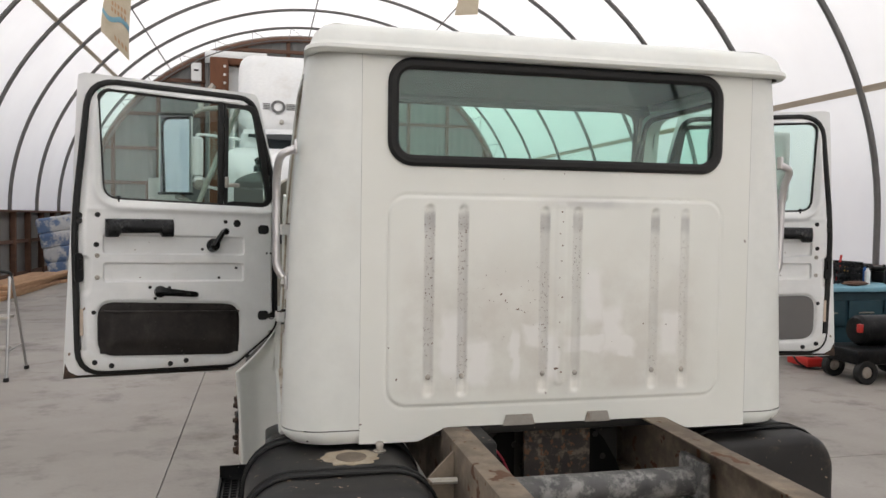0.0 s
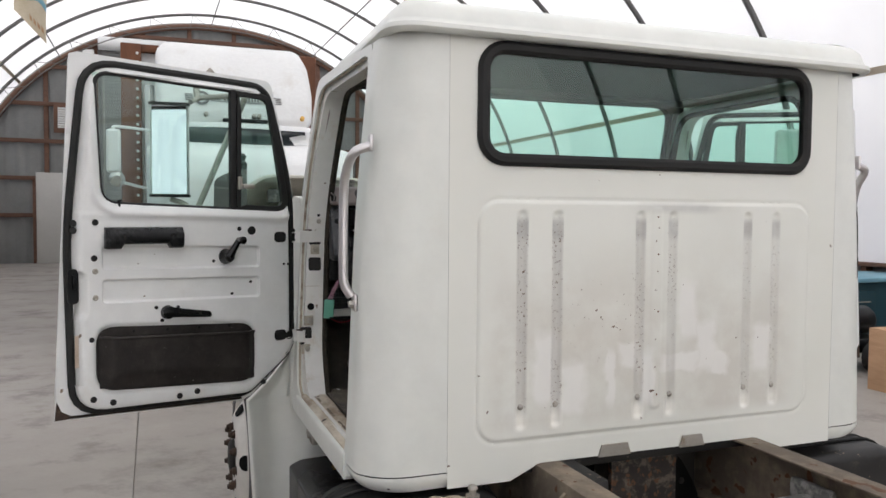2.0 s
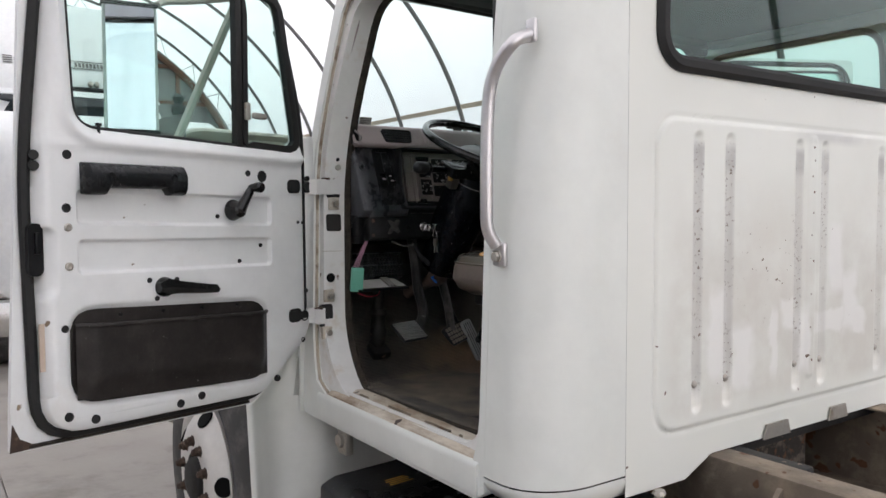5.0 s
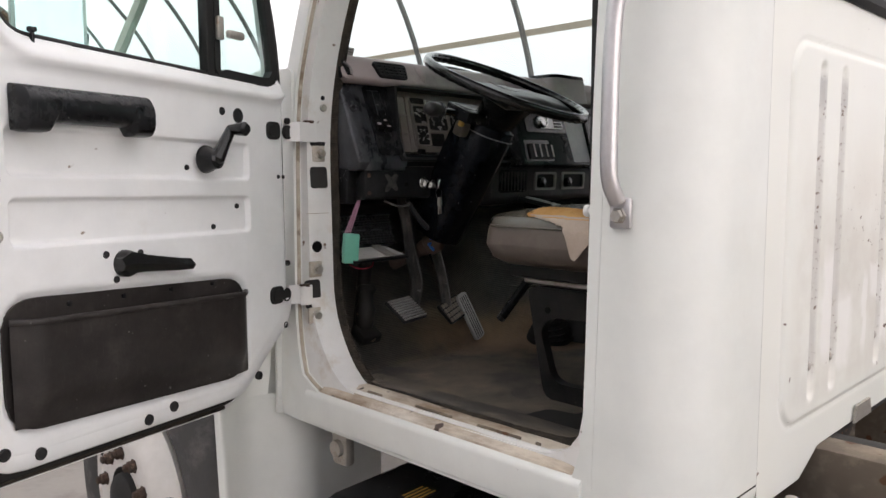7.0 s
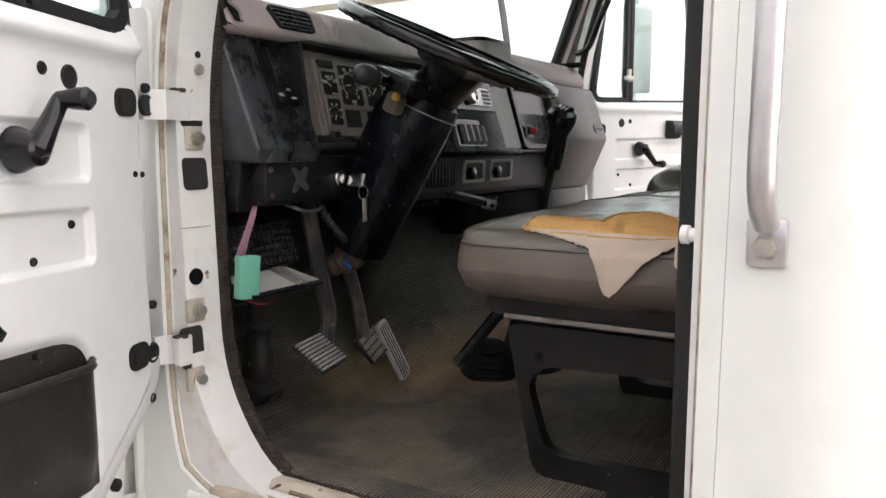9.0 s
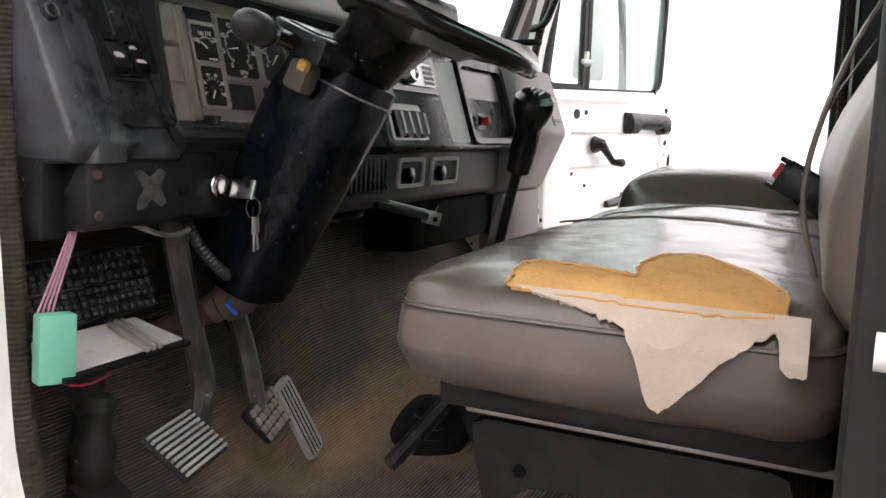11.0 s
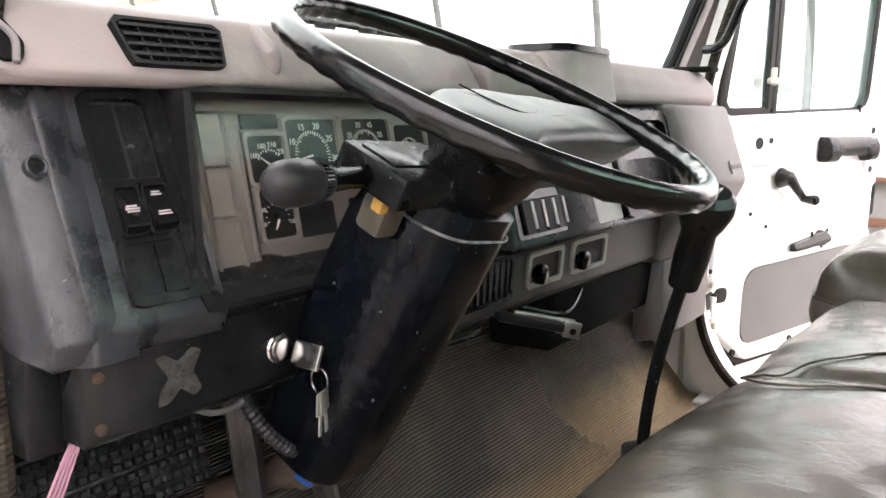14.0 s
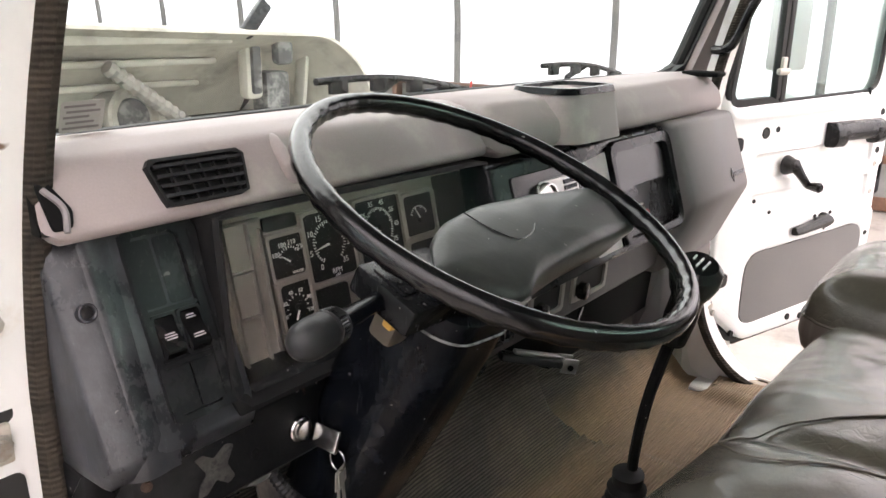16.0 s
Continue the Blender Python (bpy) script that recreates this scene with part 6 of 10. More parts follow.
    plate(bm, offset(quarter_light, 0.012), in_w, -0.022, -0.018)
    g = part("pane", bm, M["glass"], d)
    g.visible_shadow = False
    bm = bmesh.new()
    box(bm, (0.275, -0.022, 1.912), (0.022, 0.026, 0.462), bev=0.004)
    part("divider", bm, M["rubber"], d)
    bm = bmesh.new()
    plate(bm, [(0.284, 1.690), (0.764, 1.704), (0.782, 2.148), (0.284, 2.140)], in_w, -0.030, -0.025)
    g = part("pane", bm, M["glass"], d, "green tinted wound-up window")
    g.visible_shadow = False
    bm = bmesh.new()
    box(bm, (0.252, -0.004, 1.785), (0.018, 0.012, 0.05), bev=0.004)
    box(bm, (0.226, 0.016, 1.772), (0.05, 0.016, 0.018), bev=0.006)
    part("latch", bm, M["zinc"], d, "small metal quarter-window latch")
    # lock button
    bm = bmesh.new()
    lathe(bm, (0.705, -0.004, 1.682), (0, 0, 1), [(0, 0.004), (0.022, 0.004), (0.024, 0.008), (0.030, 0.008)], 10)
    part("lock_button", bm, M["black"], d)
    # pull handle
    bm = bmesh.new()
    lp = [(0.0, 0.0), (0.034, 0.002), (0.046, 0.018), (0.046, 0.040), (0.030, 0.062), (0.0, 0.066)]
    loops = []
    for u, k, dz in ((0.488, 0.55, -0.010), (0.493, 0.9, -0.012), (0.535, 1.0, -0.012), (0.545, 0.95, 0.004), (0.70, 0.95, 0.004), (0.712, 1.0, -0.012), (0.752, 0.95, -0.012), (0.760, 0.6, -0.010)):
        loops.append([V((u, 0.004 + w * k, 1.552 + z + (dz if z < 0.03 else 0))) for w, z in rounded(lp, 0.008, 2)])
    loft(bm, loops)
    h = part("pull_handle", bm, M["black"], d, "black moulded door pull")
    for u in (0.535, 0.705):
        bm = bmesh.new()
        lathe(bm, (u, 0.046, 1.585), (0, 1, 0), [(0, 0.010), (0.003, 0.009), (0.003, 0.004)], 12)
        part("screw", bm, M["black_gloss"], h)
    # window crank
    bm = bmesh.new()
    lathe(bm, (0.313, 0.0, 1.503), (0, 1, 0), [(0, 0.030), (0.008, 0.028), (0.022, 0.022), (0.034, 0.020), (0.038, 0.014)], 18)
    a, b = V((0.313, 0.030, 1.503)), V((0.280, 0.042, 1.566))
    dirn = (b - a).normalized()
    s, u_, _ = frame_of(dirn)
    loft(bm, [[p * 1.0 for p in circle(a + (b - a) * t, s, u_, r, 10)] for t, r in ((-0.12, 0.010), (0.0, 0.017), (0.5, 0.013), (1.0, 0.011), (1.1, 0.006))])
    lathe(bm, b, (0, 1, 0), [(-0.004, 0.010), (0.006, 0.011), (0.022, 0.014), (0.038, 0.015), (0.044, 0.010)], 14)
    part("window_crank", bm, M["black_gloss"], d, "black window winder")
    # release lever
    bm = bmesh.new()
    lathe(bm, (0.540, 0.0, 1.306), (0, 1, 0), [(0, 0.026), (0.012, 0.025), (0.022, 0.020), (0.024, 0.012)], 18)
    lp = [[V((u, w, z)) for w, z in ((0.006, zc - hh), (0.026, zc - hh * 0.8), (0.030, zc), (0.022, zc + hh), (0.006, zc + hh))] for u, zc, hh in ((0.565, 1.306, 0.012), (0.54, 1.307, 0.022), (0.50, 1.302, 0.017), (0.43, 1.293, 0.014), (0.388, 1.289, 0.012), (0.384, 1.289, 0.007))]
    loft(bm, lp)
    part("release_lever", bm, M["black_gloss"], d, "black door release lever")
    # plugs and holes
    big = ((0.206, 1.601, 0.017), (0.787, 1.633, 0.011), (0.792, 1.510, 0.011), (0.803, 1.230, 0.009), (0.800, 1.023, 0.011), (0.735, 1.004, 0.011), (0.498, 0.992, 0.011), (0.431, 1.000, 0.011), (0.158, 0.998, 0.010),
           (0.258, 1.608, 0.009), (0.206, 1.400, 0.006), (0.284, 1.358, 0.006), (0.066, 1.465, 0.005), (0.047, 1.464, 0.005), (0.022, 1.573, 0.017), (0.042, 1.174, 0.017), (0.050, 1.100, 0.008), (0.034, 1.252, 0.007),
           (0.581, 1.326, 0.007), (0.501, 1.322, 0.007), (0.560, 1.278, 0.007), (0.358, 1.486, 0.006), (0.022, 1.600, 0.008))
    for u, z, r in big:
        bm = bmesh.new()
        w0 = -0.011 if 0.17 < u < 0.768 and (1.345 < z < 1.430 or 1.462 < z < 1.548) else 0.0
        lathe(bm, (u, w0 - (0.0035 if z < 1.03 else 0.006), z), (0, 1, 0), [(0, r), (0.007, r), (0.0085, r * 0.85), (0.0065, r * 0.7), (0.0065, r * 0.3)], 14)
        part("plug", bm, M["rubber"], d)
    for z in (1.574, 1.179):
        bm = bmesh.new()
        plate(bm, rrect(0.058, z - 0.021, 0.108, z + 0.021, 0.015, 4), in_w, -0.01, 0.004)
        plate(bm, rrect(0.066, z - 0.014, 0.100, z + 0.014, 0.010, 4), in_w, 0.003, 0.007)
        part("plug", bm, M["rubber"], d)
    for z in (1.465, 1.374):
        bm = bmesh.new()
        lathe(bm, (0.789, -0.012, z), (0, 1, 0), [(0, 0.010), (0.014, 0.010), (0.016, 0.006), (0.013, 0.003)], 12)
        part("screw", bm, M["zinc"], d)
    # latch in the edge
    bm = bmesh.new()
    plate(bm, rrect(0.838, 1.355, 0.872, 1.475, 0.014, 4), in_w, -0.045, -0.018)
    box(bm, (0.853, -0.016, 1.43), (0.012, 0.012, 0.05), bev=0.003)
    part("door_lock", bm, M["steelblack"], d, "greasy black door lock")
    for z in (1.63, 1.606):
        bm = bmesh.new()
        lathe(bm, (0.850, -0.030, z), (0.3, 1, 0), [(0, 0.012), (0.012, 0.011)], 12)
        part("plug", bm, M["rubber"], d)
    bm = bmesh.new()
    box(bm, (0.846, -0.022, 1.19), (0.012, 0.004, 0.11))
    part("old_sticker", bm, M["scrim"], d)
    # hinge cover strip below
    bm = bmesh.new()
    box(bm, (0.55, -0.048, 0.949), (0.64, 0.012, 0.008), pose(0, 0, 0, 0, -2.4, 0))
    part("bottom_flange", bm, M["worn_seal"], d)
    return d


LEFT = Matrix(((-0.9403, 0.3403, 0, -0.965), (-0.3403, -0.9403, 0, 1.073), (0, 0, 1, 0), (0, 0, 0, 1)))
RIGHT = Matrix(((0.9403, -0.3403, 0, 0.965), (-0.3403, -0.9403, 0, 1.073), (0, 0, 1, 0), (0, 0, 0, 1)))
left_door = door()
left_door.matrix_basis = LEFT
right_door = copy_thing(left_door, RIGHT)
right_door.name = "passenger_door"


def map_pocket(d):
    bm = bmesh.new()
    plate(bm, offset(POCKET, 0.003), in_w, -0.030, -0.006)
    p = part("map_pocket", bm, M["pocket"], d, "black moulded map pocket")
    bm = bmesh.new()

    def at(u, v):
        x = 0.200 + 0.580 * u
        lo, hi = 1.022 + 0.036 * u, 1.205 + 0.030 * u
        edge = min(u, 1 - u)
        out = 0.004 + 0.028 * step_fn(edge / 0.07) * (0.35 + 0.65 * step_fn(v / 0.35))
        return (x, out, lo + (hi - lo) * v)
    grid(bm, 40, 14, at)
    lip = [at(k / 40, 1.0) for k in range(41)]
    tube(bm, [V(q) for q in lip], 0.006, 6)
    part("pocket_front", bm, M["pocket"], d, sharp=60)
    for k in range(4):
        bm = bmesh.new()
        lathe(bm, (0.30 + 0.12 * k, -0.006, 1.236 + 0.004 * k), (0, 1, 0), [(0, 0.005), (0.003, 0.005), (0.004, 0.002)], 8)
        part("screw", bm, M["steelblack"], d)


def passenger_crank(d):
    for o in list(d.children):
        if o.name.startswith("window_crank"):
            bpy.data.objects.remove(o)
    bm = bmesh.new()
    a, b = V((0.320, 0.030, 1.500)), V((0.372, 0.044, 1.440))
    lathe(bm, (a.x, 0.0, a.z), (0, 1, 0), [(0, 0.030), (0.008, 0.028), (0.022, 0.022), (0.034, 0.020), (0.038, 0.014)], 18)
    s, u_, _ = frame_of(b - a)
    loft(bm, [circle(a + (b - a) * t, s, u_, r, 10) for t, r in ((-0.12, 0.010), (0.0, 0.017), (0.5, 0.013), (1.0, 0.011), (1.1, 0.006))])
    lathe(bm, b, (0, 1, 0), [(-0.004, 0.010), (0.006, 0.011), (0.022, 0.014), (0.038, 0.015), (0.044, 0.010)], 14)
    part("window_crank", bm, M["black_gloss"], d, "black window winder")


passenger_crank(right_door)
map_pocket(left_door)
bm = bmesh.new()
plate(bm, offset(POCKET, 0.004), in_w, -0.020, -0.004)
part("trim_panel", bm, M["panelgrey"], right_door, "flat dark grey trim panel")


def mirror(d):
    """The tall mirror on the driver's door, facing back along the truck."""
    inv = LEFT.inverted()
    c = V((-1.452, 1.285, 1.925))
    turn = pose(*c, 0, 0, -8)

    def at(x, y, z):
        return inv @ (turn @ V((x, y, z)))
    bm = bmesh.new()
    lp = rrect(-0.075, -0.191, 0.075, 0.191, 0.008, 3)
    loops = [[at(u, y, v) for u, v in offset(lp, o)] for y, o in ((-0.012, 0.006), (-0.014, 0.0), (0.014, 0.0), (0.030, 0.02), (0.034, 0.05))]
    loft(bm, loops, True, True)
    h = part("mirror_head", bm, M["alu"], d, "bright-backed rectangular door mirror")
    bm = bmesh.new()
    plate(bm, rrect(-0.067, -0.180, 0.067, 0.180, 0.004, 2), lambda u, v, dd: at(u, dd, v), -0.0165, -0.0145)
    part("mirror_glass", bm, M["mirror"], d, "mirror glass reflecting the pale cover")
    for z in (0.187, -0.187):
        bm = bmesh.new()
        plate(bm, rrect(-0.079, z - 0.006, 0.079, z + 0.006, 0.004, 2), lambda u, v, dd: at(u, dd, v), -0.020, 0.020)
        part("mirror_trim", bm, M["rubber"], d)
    bm = bmesh.new()
    tube(bm, [inv @ p for p in smooth_line([(-1.37, 1.29, 2.125), (-1.33, 1.33, 2.150), (-1.26, 1.30, 2.155), (-1.17, 1.17, 2.15)], 5)], 0.011, 8)
    tube(bm, [inv @ p for p in smooth_line([(-1.34, 1.33, 2.15), (-1.34, 1.34, 2.20), (-1.28, 1.33, 2.27)], 5)], 0.014, 8)
    tube(bm, [inv @ V(p) for p in ((-1.150, 1.18, 2.17), (-1.36, 1.24, 1.655))], 0.013, 8)
    tube(bm, [inv @ p for p in smooth_line([(-1.45, 1.29, 1.725), (-1.39, 1.27, 1.70), (-1.36, 1.24, 1.66), (-1.27, 1.16, 1.64)], 5)], 0.011, 8)
    part("mirror_arm", bm, M["zinc"], d, "grey tubular mirror bracket")


mm, nt_, b_ = nodes_of("mirror glass")
b_.inputs["Base Color"].default_value = (0.80, 0.71, 0.82, 1)
b_.inputs["Metallic"].default_value, b_.inputs["Roughness"].default_value = 1.0, 0.02
M["mirror"] = mm
mirror(left_door)
bm = bmesh.new()
lp = rrect(0.55, 1.75, 0.72, 2.13, 0.02, 4)
loft(bm, [[V((u, d, v)) for u, v in offset(lp, o)] for d, o in ((-0.30, 0.03), (-0.28, 0.0), (-0.25, 0.0), (-0.245, 0.01))])
tube(bm, smooth_line([(0.63, -0.27, 2.13), (0.60, -0.24, 2.20), (0.50, -0.06, 2.19)], 5), 0.011, 8)
tube(bm, smooth_line([(0.63, -0.27, 1.75), (0.60, -0.24, 1.68), (0.50, -0.06, 1.66)], 5), 0.011, 8)
part("mirror_head", bm, M["alu"], right_door, "bright-backed door mirror on tube arms")

# ---- inside the cab ----
def floor_z(x, y):
    z = 0.935 + 0.0215 * step_fn((abs(x) - 0.77) / 0.03) * step_fn((1.0 - y) / 0.05) * step_fn((y - 0.25) / 0.03)
    toe = max(0.0, y - 1.06)
    z += 1.15 * toe
    h = 0.015 + 0.40 * step_fn((y - 0.955) / 0.26)
    right = 0.42 - 0.24 * step_fn((y - 0.97) / 0.12)
    w = step_fn((x + 0.40) / 0.16) * step_fn((right - x) / 0.045)
    return max(z, 0.935 + h * w)


def cab_floor():
    bm = bmesh.new()
    grid(bm, 110, 90, lambda u, v: (lambda x, y: (x, y, floor_z(x, y) + 0.004 * noise.noise(V((x * 5, y * 5, 0)))))(-0.885 + 1.77 * u, 0.05 + 1.39 * v))
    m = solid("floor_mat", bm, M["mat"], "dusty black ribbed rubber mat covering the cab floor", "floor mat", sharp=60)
    bm = bmesh.new()
    box(bm, (0, 0.72, 0.895), (1.80, 1.40, 0.05), bev=0.01)
    part("cab_floor", bm, M["framedark"], truck)
    bm = bmesh.new()
    rnd = random.Random(8)
    lp = [(-0.86, 0.30), (-0.60, 0.28), (-0.58, 0.42), (-0.70, 0.40), (-0.72, 0.47), (-0.86, 0.50)]
    plate(bm, rounded(lp, 0.02, 3), lambda u, v, d: (u, v, 0.941 + d + 0.006 * noise.noise(V((u * 12, v * 12, 3)))), 0.0, 0.006)
    solid("mat_flap", bm, M["rubber"], "torn curled piece of black rubber mat by the sill", "mat")
    for x, s in ((0.90, 1), (-0.90, -1)):
        bm = bmesh.new()
        grid(bm, 10, 10, lambda u, v: (x - s * 0.05 * v * u, 1.105 + 0.315 * u, 0.94 + 0.60 * v))
        part("kick_panel", bm, M["jamb"], truck)


def dash():
    d = thing("dashboard", (0, 1.1, 1.4), "worn black and mauve-grey truck dashboard with gauges", "dashboard")

    def slab(prof, x0, x1, name, mat, label="", r=0.006, end=0.006):
        bm = bmesh.new()
        lp = rounded(prof, r, 3)
        sgn = 1 if sum((b[0] - a[0]) * (b[1] + a[1]) for a, b in zip(lp, lp[1:] + lp[:1])) < 0 else -1
        loops = [[V((x, y, z)) for y, z in (offset(lp, o * sgn) if o else lp)] for x, o in ((x0, end), (x0 + end, 0), (x1 - end, 0), (x1, end))]
        loft(bm, loops)
        return part(name, bm, mat, d, label, sharp=50)
    slab([(1.16, 1.47), (0.985, 1.475), (0.976, 1.498), (1.062, 1.71), (1.16, 1.72)], -0.834, -0.66, "switch_pod", M["scuffed"], "scuffed black switch panel")
    slab([(1.16, 1.47), (1.0, 1.478), (0.985, 1.505), (0.99, 1.52), (1.16, 1.56)], -0.68, -0.17, "lower_ledge", M["black"])
    # left end cheek, bellied towards the door
    bm = bmesh.new()

    def cheek(u, v):
        z = 1.475 + 0.235 * v
        y0 = 0.978 + 0.40 * max(0, z - 1.50)
        t = u
        return (-0.834 + 0.076 * t + 0.003 * math.sin(math.pi * t), y0 - 0.004 * math.sin(math.pi * min(1, t * 1.2)) + 0.10 * (1 - t) ** 6, z)
    grid(bm, 14, 12, cheek)
    part("end_cheek", bm, M["scuffed"], d, sharp=60)
    bm = bmesh.new()
    lathe(bm, (-0.810, 1.050, 1.632), (0, -1, 0.35), [(-0.02, 0.0092), (0.0262, 0.0092), (0.0272, 0.0080), (0.0262, 0.0066), (0.0225, 0.0058)], 18)
    h_ = part("screw_recess", bm, M["scuffed"], d)
    # dark disc closes the recess as its inner shade
    bm = bmesh.new()
    lathe(bm, (-0.810, 1.050, 1.632), (0, -1, 0.35), [(-0.02, 0.0056), (0.0236, 0.0056), (0.0240, 0.0030)], 14)
    part("screw_hole", bm, M["gauge"], h_)
    # switch bank
    def face(x, z, out=0.0):
        return V((x, 0.988 + 0.40 * (z - 1.521) - out, z + out * 0.4))
    fx = lambda u, v, dd: face(u, v, dd)
    bm = bmesh.new()
    o = polar(rrect(-0.760, 1.514, -0.676, 1.700, 0.008, 3), (-0.722, 1.606), 64)
    i = polar(rrect(-0.754, 1.521, -0.697, 1.692, 0.006, 3), (-0.722, 1.606), 64)
    ring(bm, o, i, fx, -0.004, 0.009)
    part("switch_frame", bm, M["black"], d)
    bm = bmesh.new()
    plate(bm, rrect(-0.688, 1.522, -0.683, 1.690, 0.002, 2), fx, 0.008, 0.0125)
    part("frame_ridge", bm, M["black"], d)
    bm = bmesh.new()
    plate(bm, rrect(-0.754, 1.521, -0.697, 1.692, 0.004, 2), fx, -0.004, 0.001)
    part("switch_recess", bm, M["gauge"], d)
    for z in (1.5695, 1.6200):
        bm = bmesh.new()
        plate(bm, rrect(-0.754, z - 0.002, -0.697, z + 0.002, 0.001, 1), fx, 0.0, 0.0065)
        part("cross_bar", bm, M["black"], d)
    for x in (-0.7400, -0.7110):
        bm = bmesh.new()
        plate(bm, rrect(x - 0.0135, 1.523, x + 0.0135, 1.566, 0.002, 2), fx, 0.0, 0.0062)
        part("blank_plate", bm, M["black"], d)
        bm = bmesh.new()
        plate(bm, rrect(x - 0.0125, 1.624, x + 0.0125, 1.689, 0.003, 2), fx, 0.0, 0.0024)
        part("empty_cell", bm, M["black"], d)
        bm = bmesh.new()
        o, i = polar(rrect(x - 0.0140, 1.5725, x + 0.0140, 1.6175, 0.004, 3), (x, 1.595), 40), polar(rrect(x - 0.0115, 1.5750, x + 0.0115, 1.6150, 0.003, 3), (x, 1.595), 40)
        ring(bm, o, i, fx, 0.0, 0.0085)
        part("rocker_bezel", bm, M["black"], d)
        bm = bmesh.new()
        loft(bm, [[face(x + a, z, w) for a in (-0.0108, 0.0108)] + [face(x + a, z, 0.0) for a in (0.0108, -0.0108)] for z, w in ((1.5755, 0.011), (1.579, 0.016), (1.583, 0.0165), (1.597, 0.0105), (1.613, 0.0062), (1.6145, 0.003))])
        s = part("rocker_switch", bm, M["black_gloss"], d, "black rocker switch with white print")
        for zz, wd in ((1.5920, 0.0056), (1.5945, 0.0064), (1.5970, 0.0048)) if x < -0.72 else ((1.5870, 0.0066), (1.5895, 0.0058), (1.6060, 0.0052), (1.6085, 0.0040)):
            bm = bmesh.new()
            w = 0.0165 - (zz - 1.583) * 0.34
            plate(bm, [(x - wd, zz), (x + wd, zz), (x + wd, zz + 0.0013), (x - wd, zz + 0.0013)], fx, w - 0.002, w + 0.0008)
            part("print_bar", bm, M["label"], s)
    # instrument cluster
    def cf(x, z, out=0.0):
        return V((x, 1.030 + 0.22 * (z - 1.60) - out, z))
    cx = lambda u, v, dd: cf(u, v, dd)
    OUT, INN = rounded([(-0.694, 1.499), (-0.180, 1.499), (-0.180, 1.704), (-0.674, 1.710)], 0.01, 3), rounded([(-0.676, 1.513), (-0.194, 1.513), (-0.194, 1.694), (-0.654, 1.698)], 0.006, 3)
    o, i = polar(OUT, (-0.42, 1.605), 100), polar(INN, (-0.42, 1.605), 100)
    bm = bmesh.new()
    rows = []
    for lp, dd in ((o, -0.05), (o, 0.034), (polar(offset(OUT, 0.006), (-0.42, 1.605), 100), 0.036), (i, 0.020), (i, -0.008)):
        rows.append([cf(u, v, dd) for u, v in lp])
    loft(bm, rows, False, False)
    c = part("instrument_panel", bm, M["gauge"], d, "instrument cluster in a black hooded bezel", sharp=40)
    bm = bmesh.new()
    plate(bm, INN, cx, -0.020, -0.008)
    part("cluster_back", bm, M["tile"], c, "dusty grey gauge surround")
    bm = bmesh.new()
    plate(bm, INN, cx, 0.018, 0.0195)
    l = part("cluster_lens", bm, M["lens"], c)
    l.visible_shadow = False

    def plaque(x0, z0, x1, z1, mat="gauge", name="gauge_face", out=-0.004):
        bm = bmesh.new()
        plate(bm, rrect(x0, z0, x1, z1, 0.003, 2), cx, -0.01, out)
        return part(name, bm, M[mat], c)

    def tri_frame(x0, z0, x1, z1):
        bm = bmesh.new()
        ring(bm, polar(rrect(x0 - 0.004, z0 - 0.004, x1 + 0.004, z1 + 0.004, 0.004, 2), ((x0 + x1) / 2, (z0 + z1) / 2), 48), polar(rrect(x0, z0, x1, z1, 0.003, 2), ((x0 + x1) / 2, (z0 + z1) / 2), 48), cx, -0.01, 0.001)
        part("gauge_frame", bm, M["bezel"], c)
    face_m = Matrix(((1, 0, 0), (0, 0.2149, -0.9766), (0, 0.9766, 0.2149))).to_4x4()

    def words(body, size, x, z):
        text(body, size, M["white"], Matrix.Translation(cf(x, z, -0.0028)) @ face_m, c)

    def dial(cx_, cz, r, labels, a0, a1, needle, ticks=24, size=0.009):
        bm = bmesh.new()
        for k in range(ticks + 1):
            a = radians(a0 + (a1 - a0) * k / ticks)
            e = 0.80 if k % 4 == 0 else 0.88
            p, q = (math.cos(a), math.sin(a)), None
            n_ = (-p[1] * 0.0005, p[0] * 0.0005)
            plate(bm, [(cx_ + p[0] * r * e - n_[0], cz + p[1] * r * e - n_[1]), (cx_ + p[0] * r - n_[0], cz + p[1] * r - n_[1]), (cx_ + p[0] * r + n_[0], cz + p[1] * r + n_[1]), (cx_ + p[0] * r * e + n_[0], cz + p[1] * r * e + n_[1])], cx, -0.004, -0.003)
        part("tick_marks", bm, M["white"], c)
        for k, t in enumerate(labels):
            a = radians(a0 + (a1 - a0) * k / max(1, len(labels) - 1))
            words(t, size, cx_ + math.cos(a) * r * 1.24, cz + math.sin(a) * r * 1.24)
        bm = bmesh.new()
        a = radians(needle)
        tip = (cx_ + math.cos(a) * r * 0.92, cz + math.sin(a) * r * 0.92)
        sx, sz = -math.sin(a) * 0.0009, math.cos(a) * 0.0009
        plate(bm, [(cx_ - sx * 1.5, cz - sz * 1.5), (tip[0] - sx * 0.4, tip[1] - sz * 0.4), (tip[0] + sx * 0.4, tip[1] + sz * 0.4), (cx_ + sx * 1.5, cz + sz * 1.5)], cx, -0.001, 0.0005)
        part("needle", bm, M["white"], c)
        bm = bmesh.new()
        lathe(bm, cf(cx_, cz, -0.004), (0, -1, 0.2), [(0, 0.0045), (0.0055, 0.0038)], 12)
        part("needle_hub", bm, M["gauge"], c)
    plaque(-0.606, 1.540, -0.591, 1.668, "gauge", "slot", -0.009)
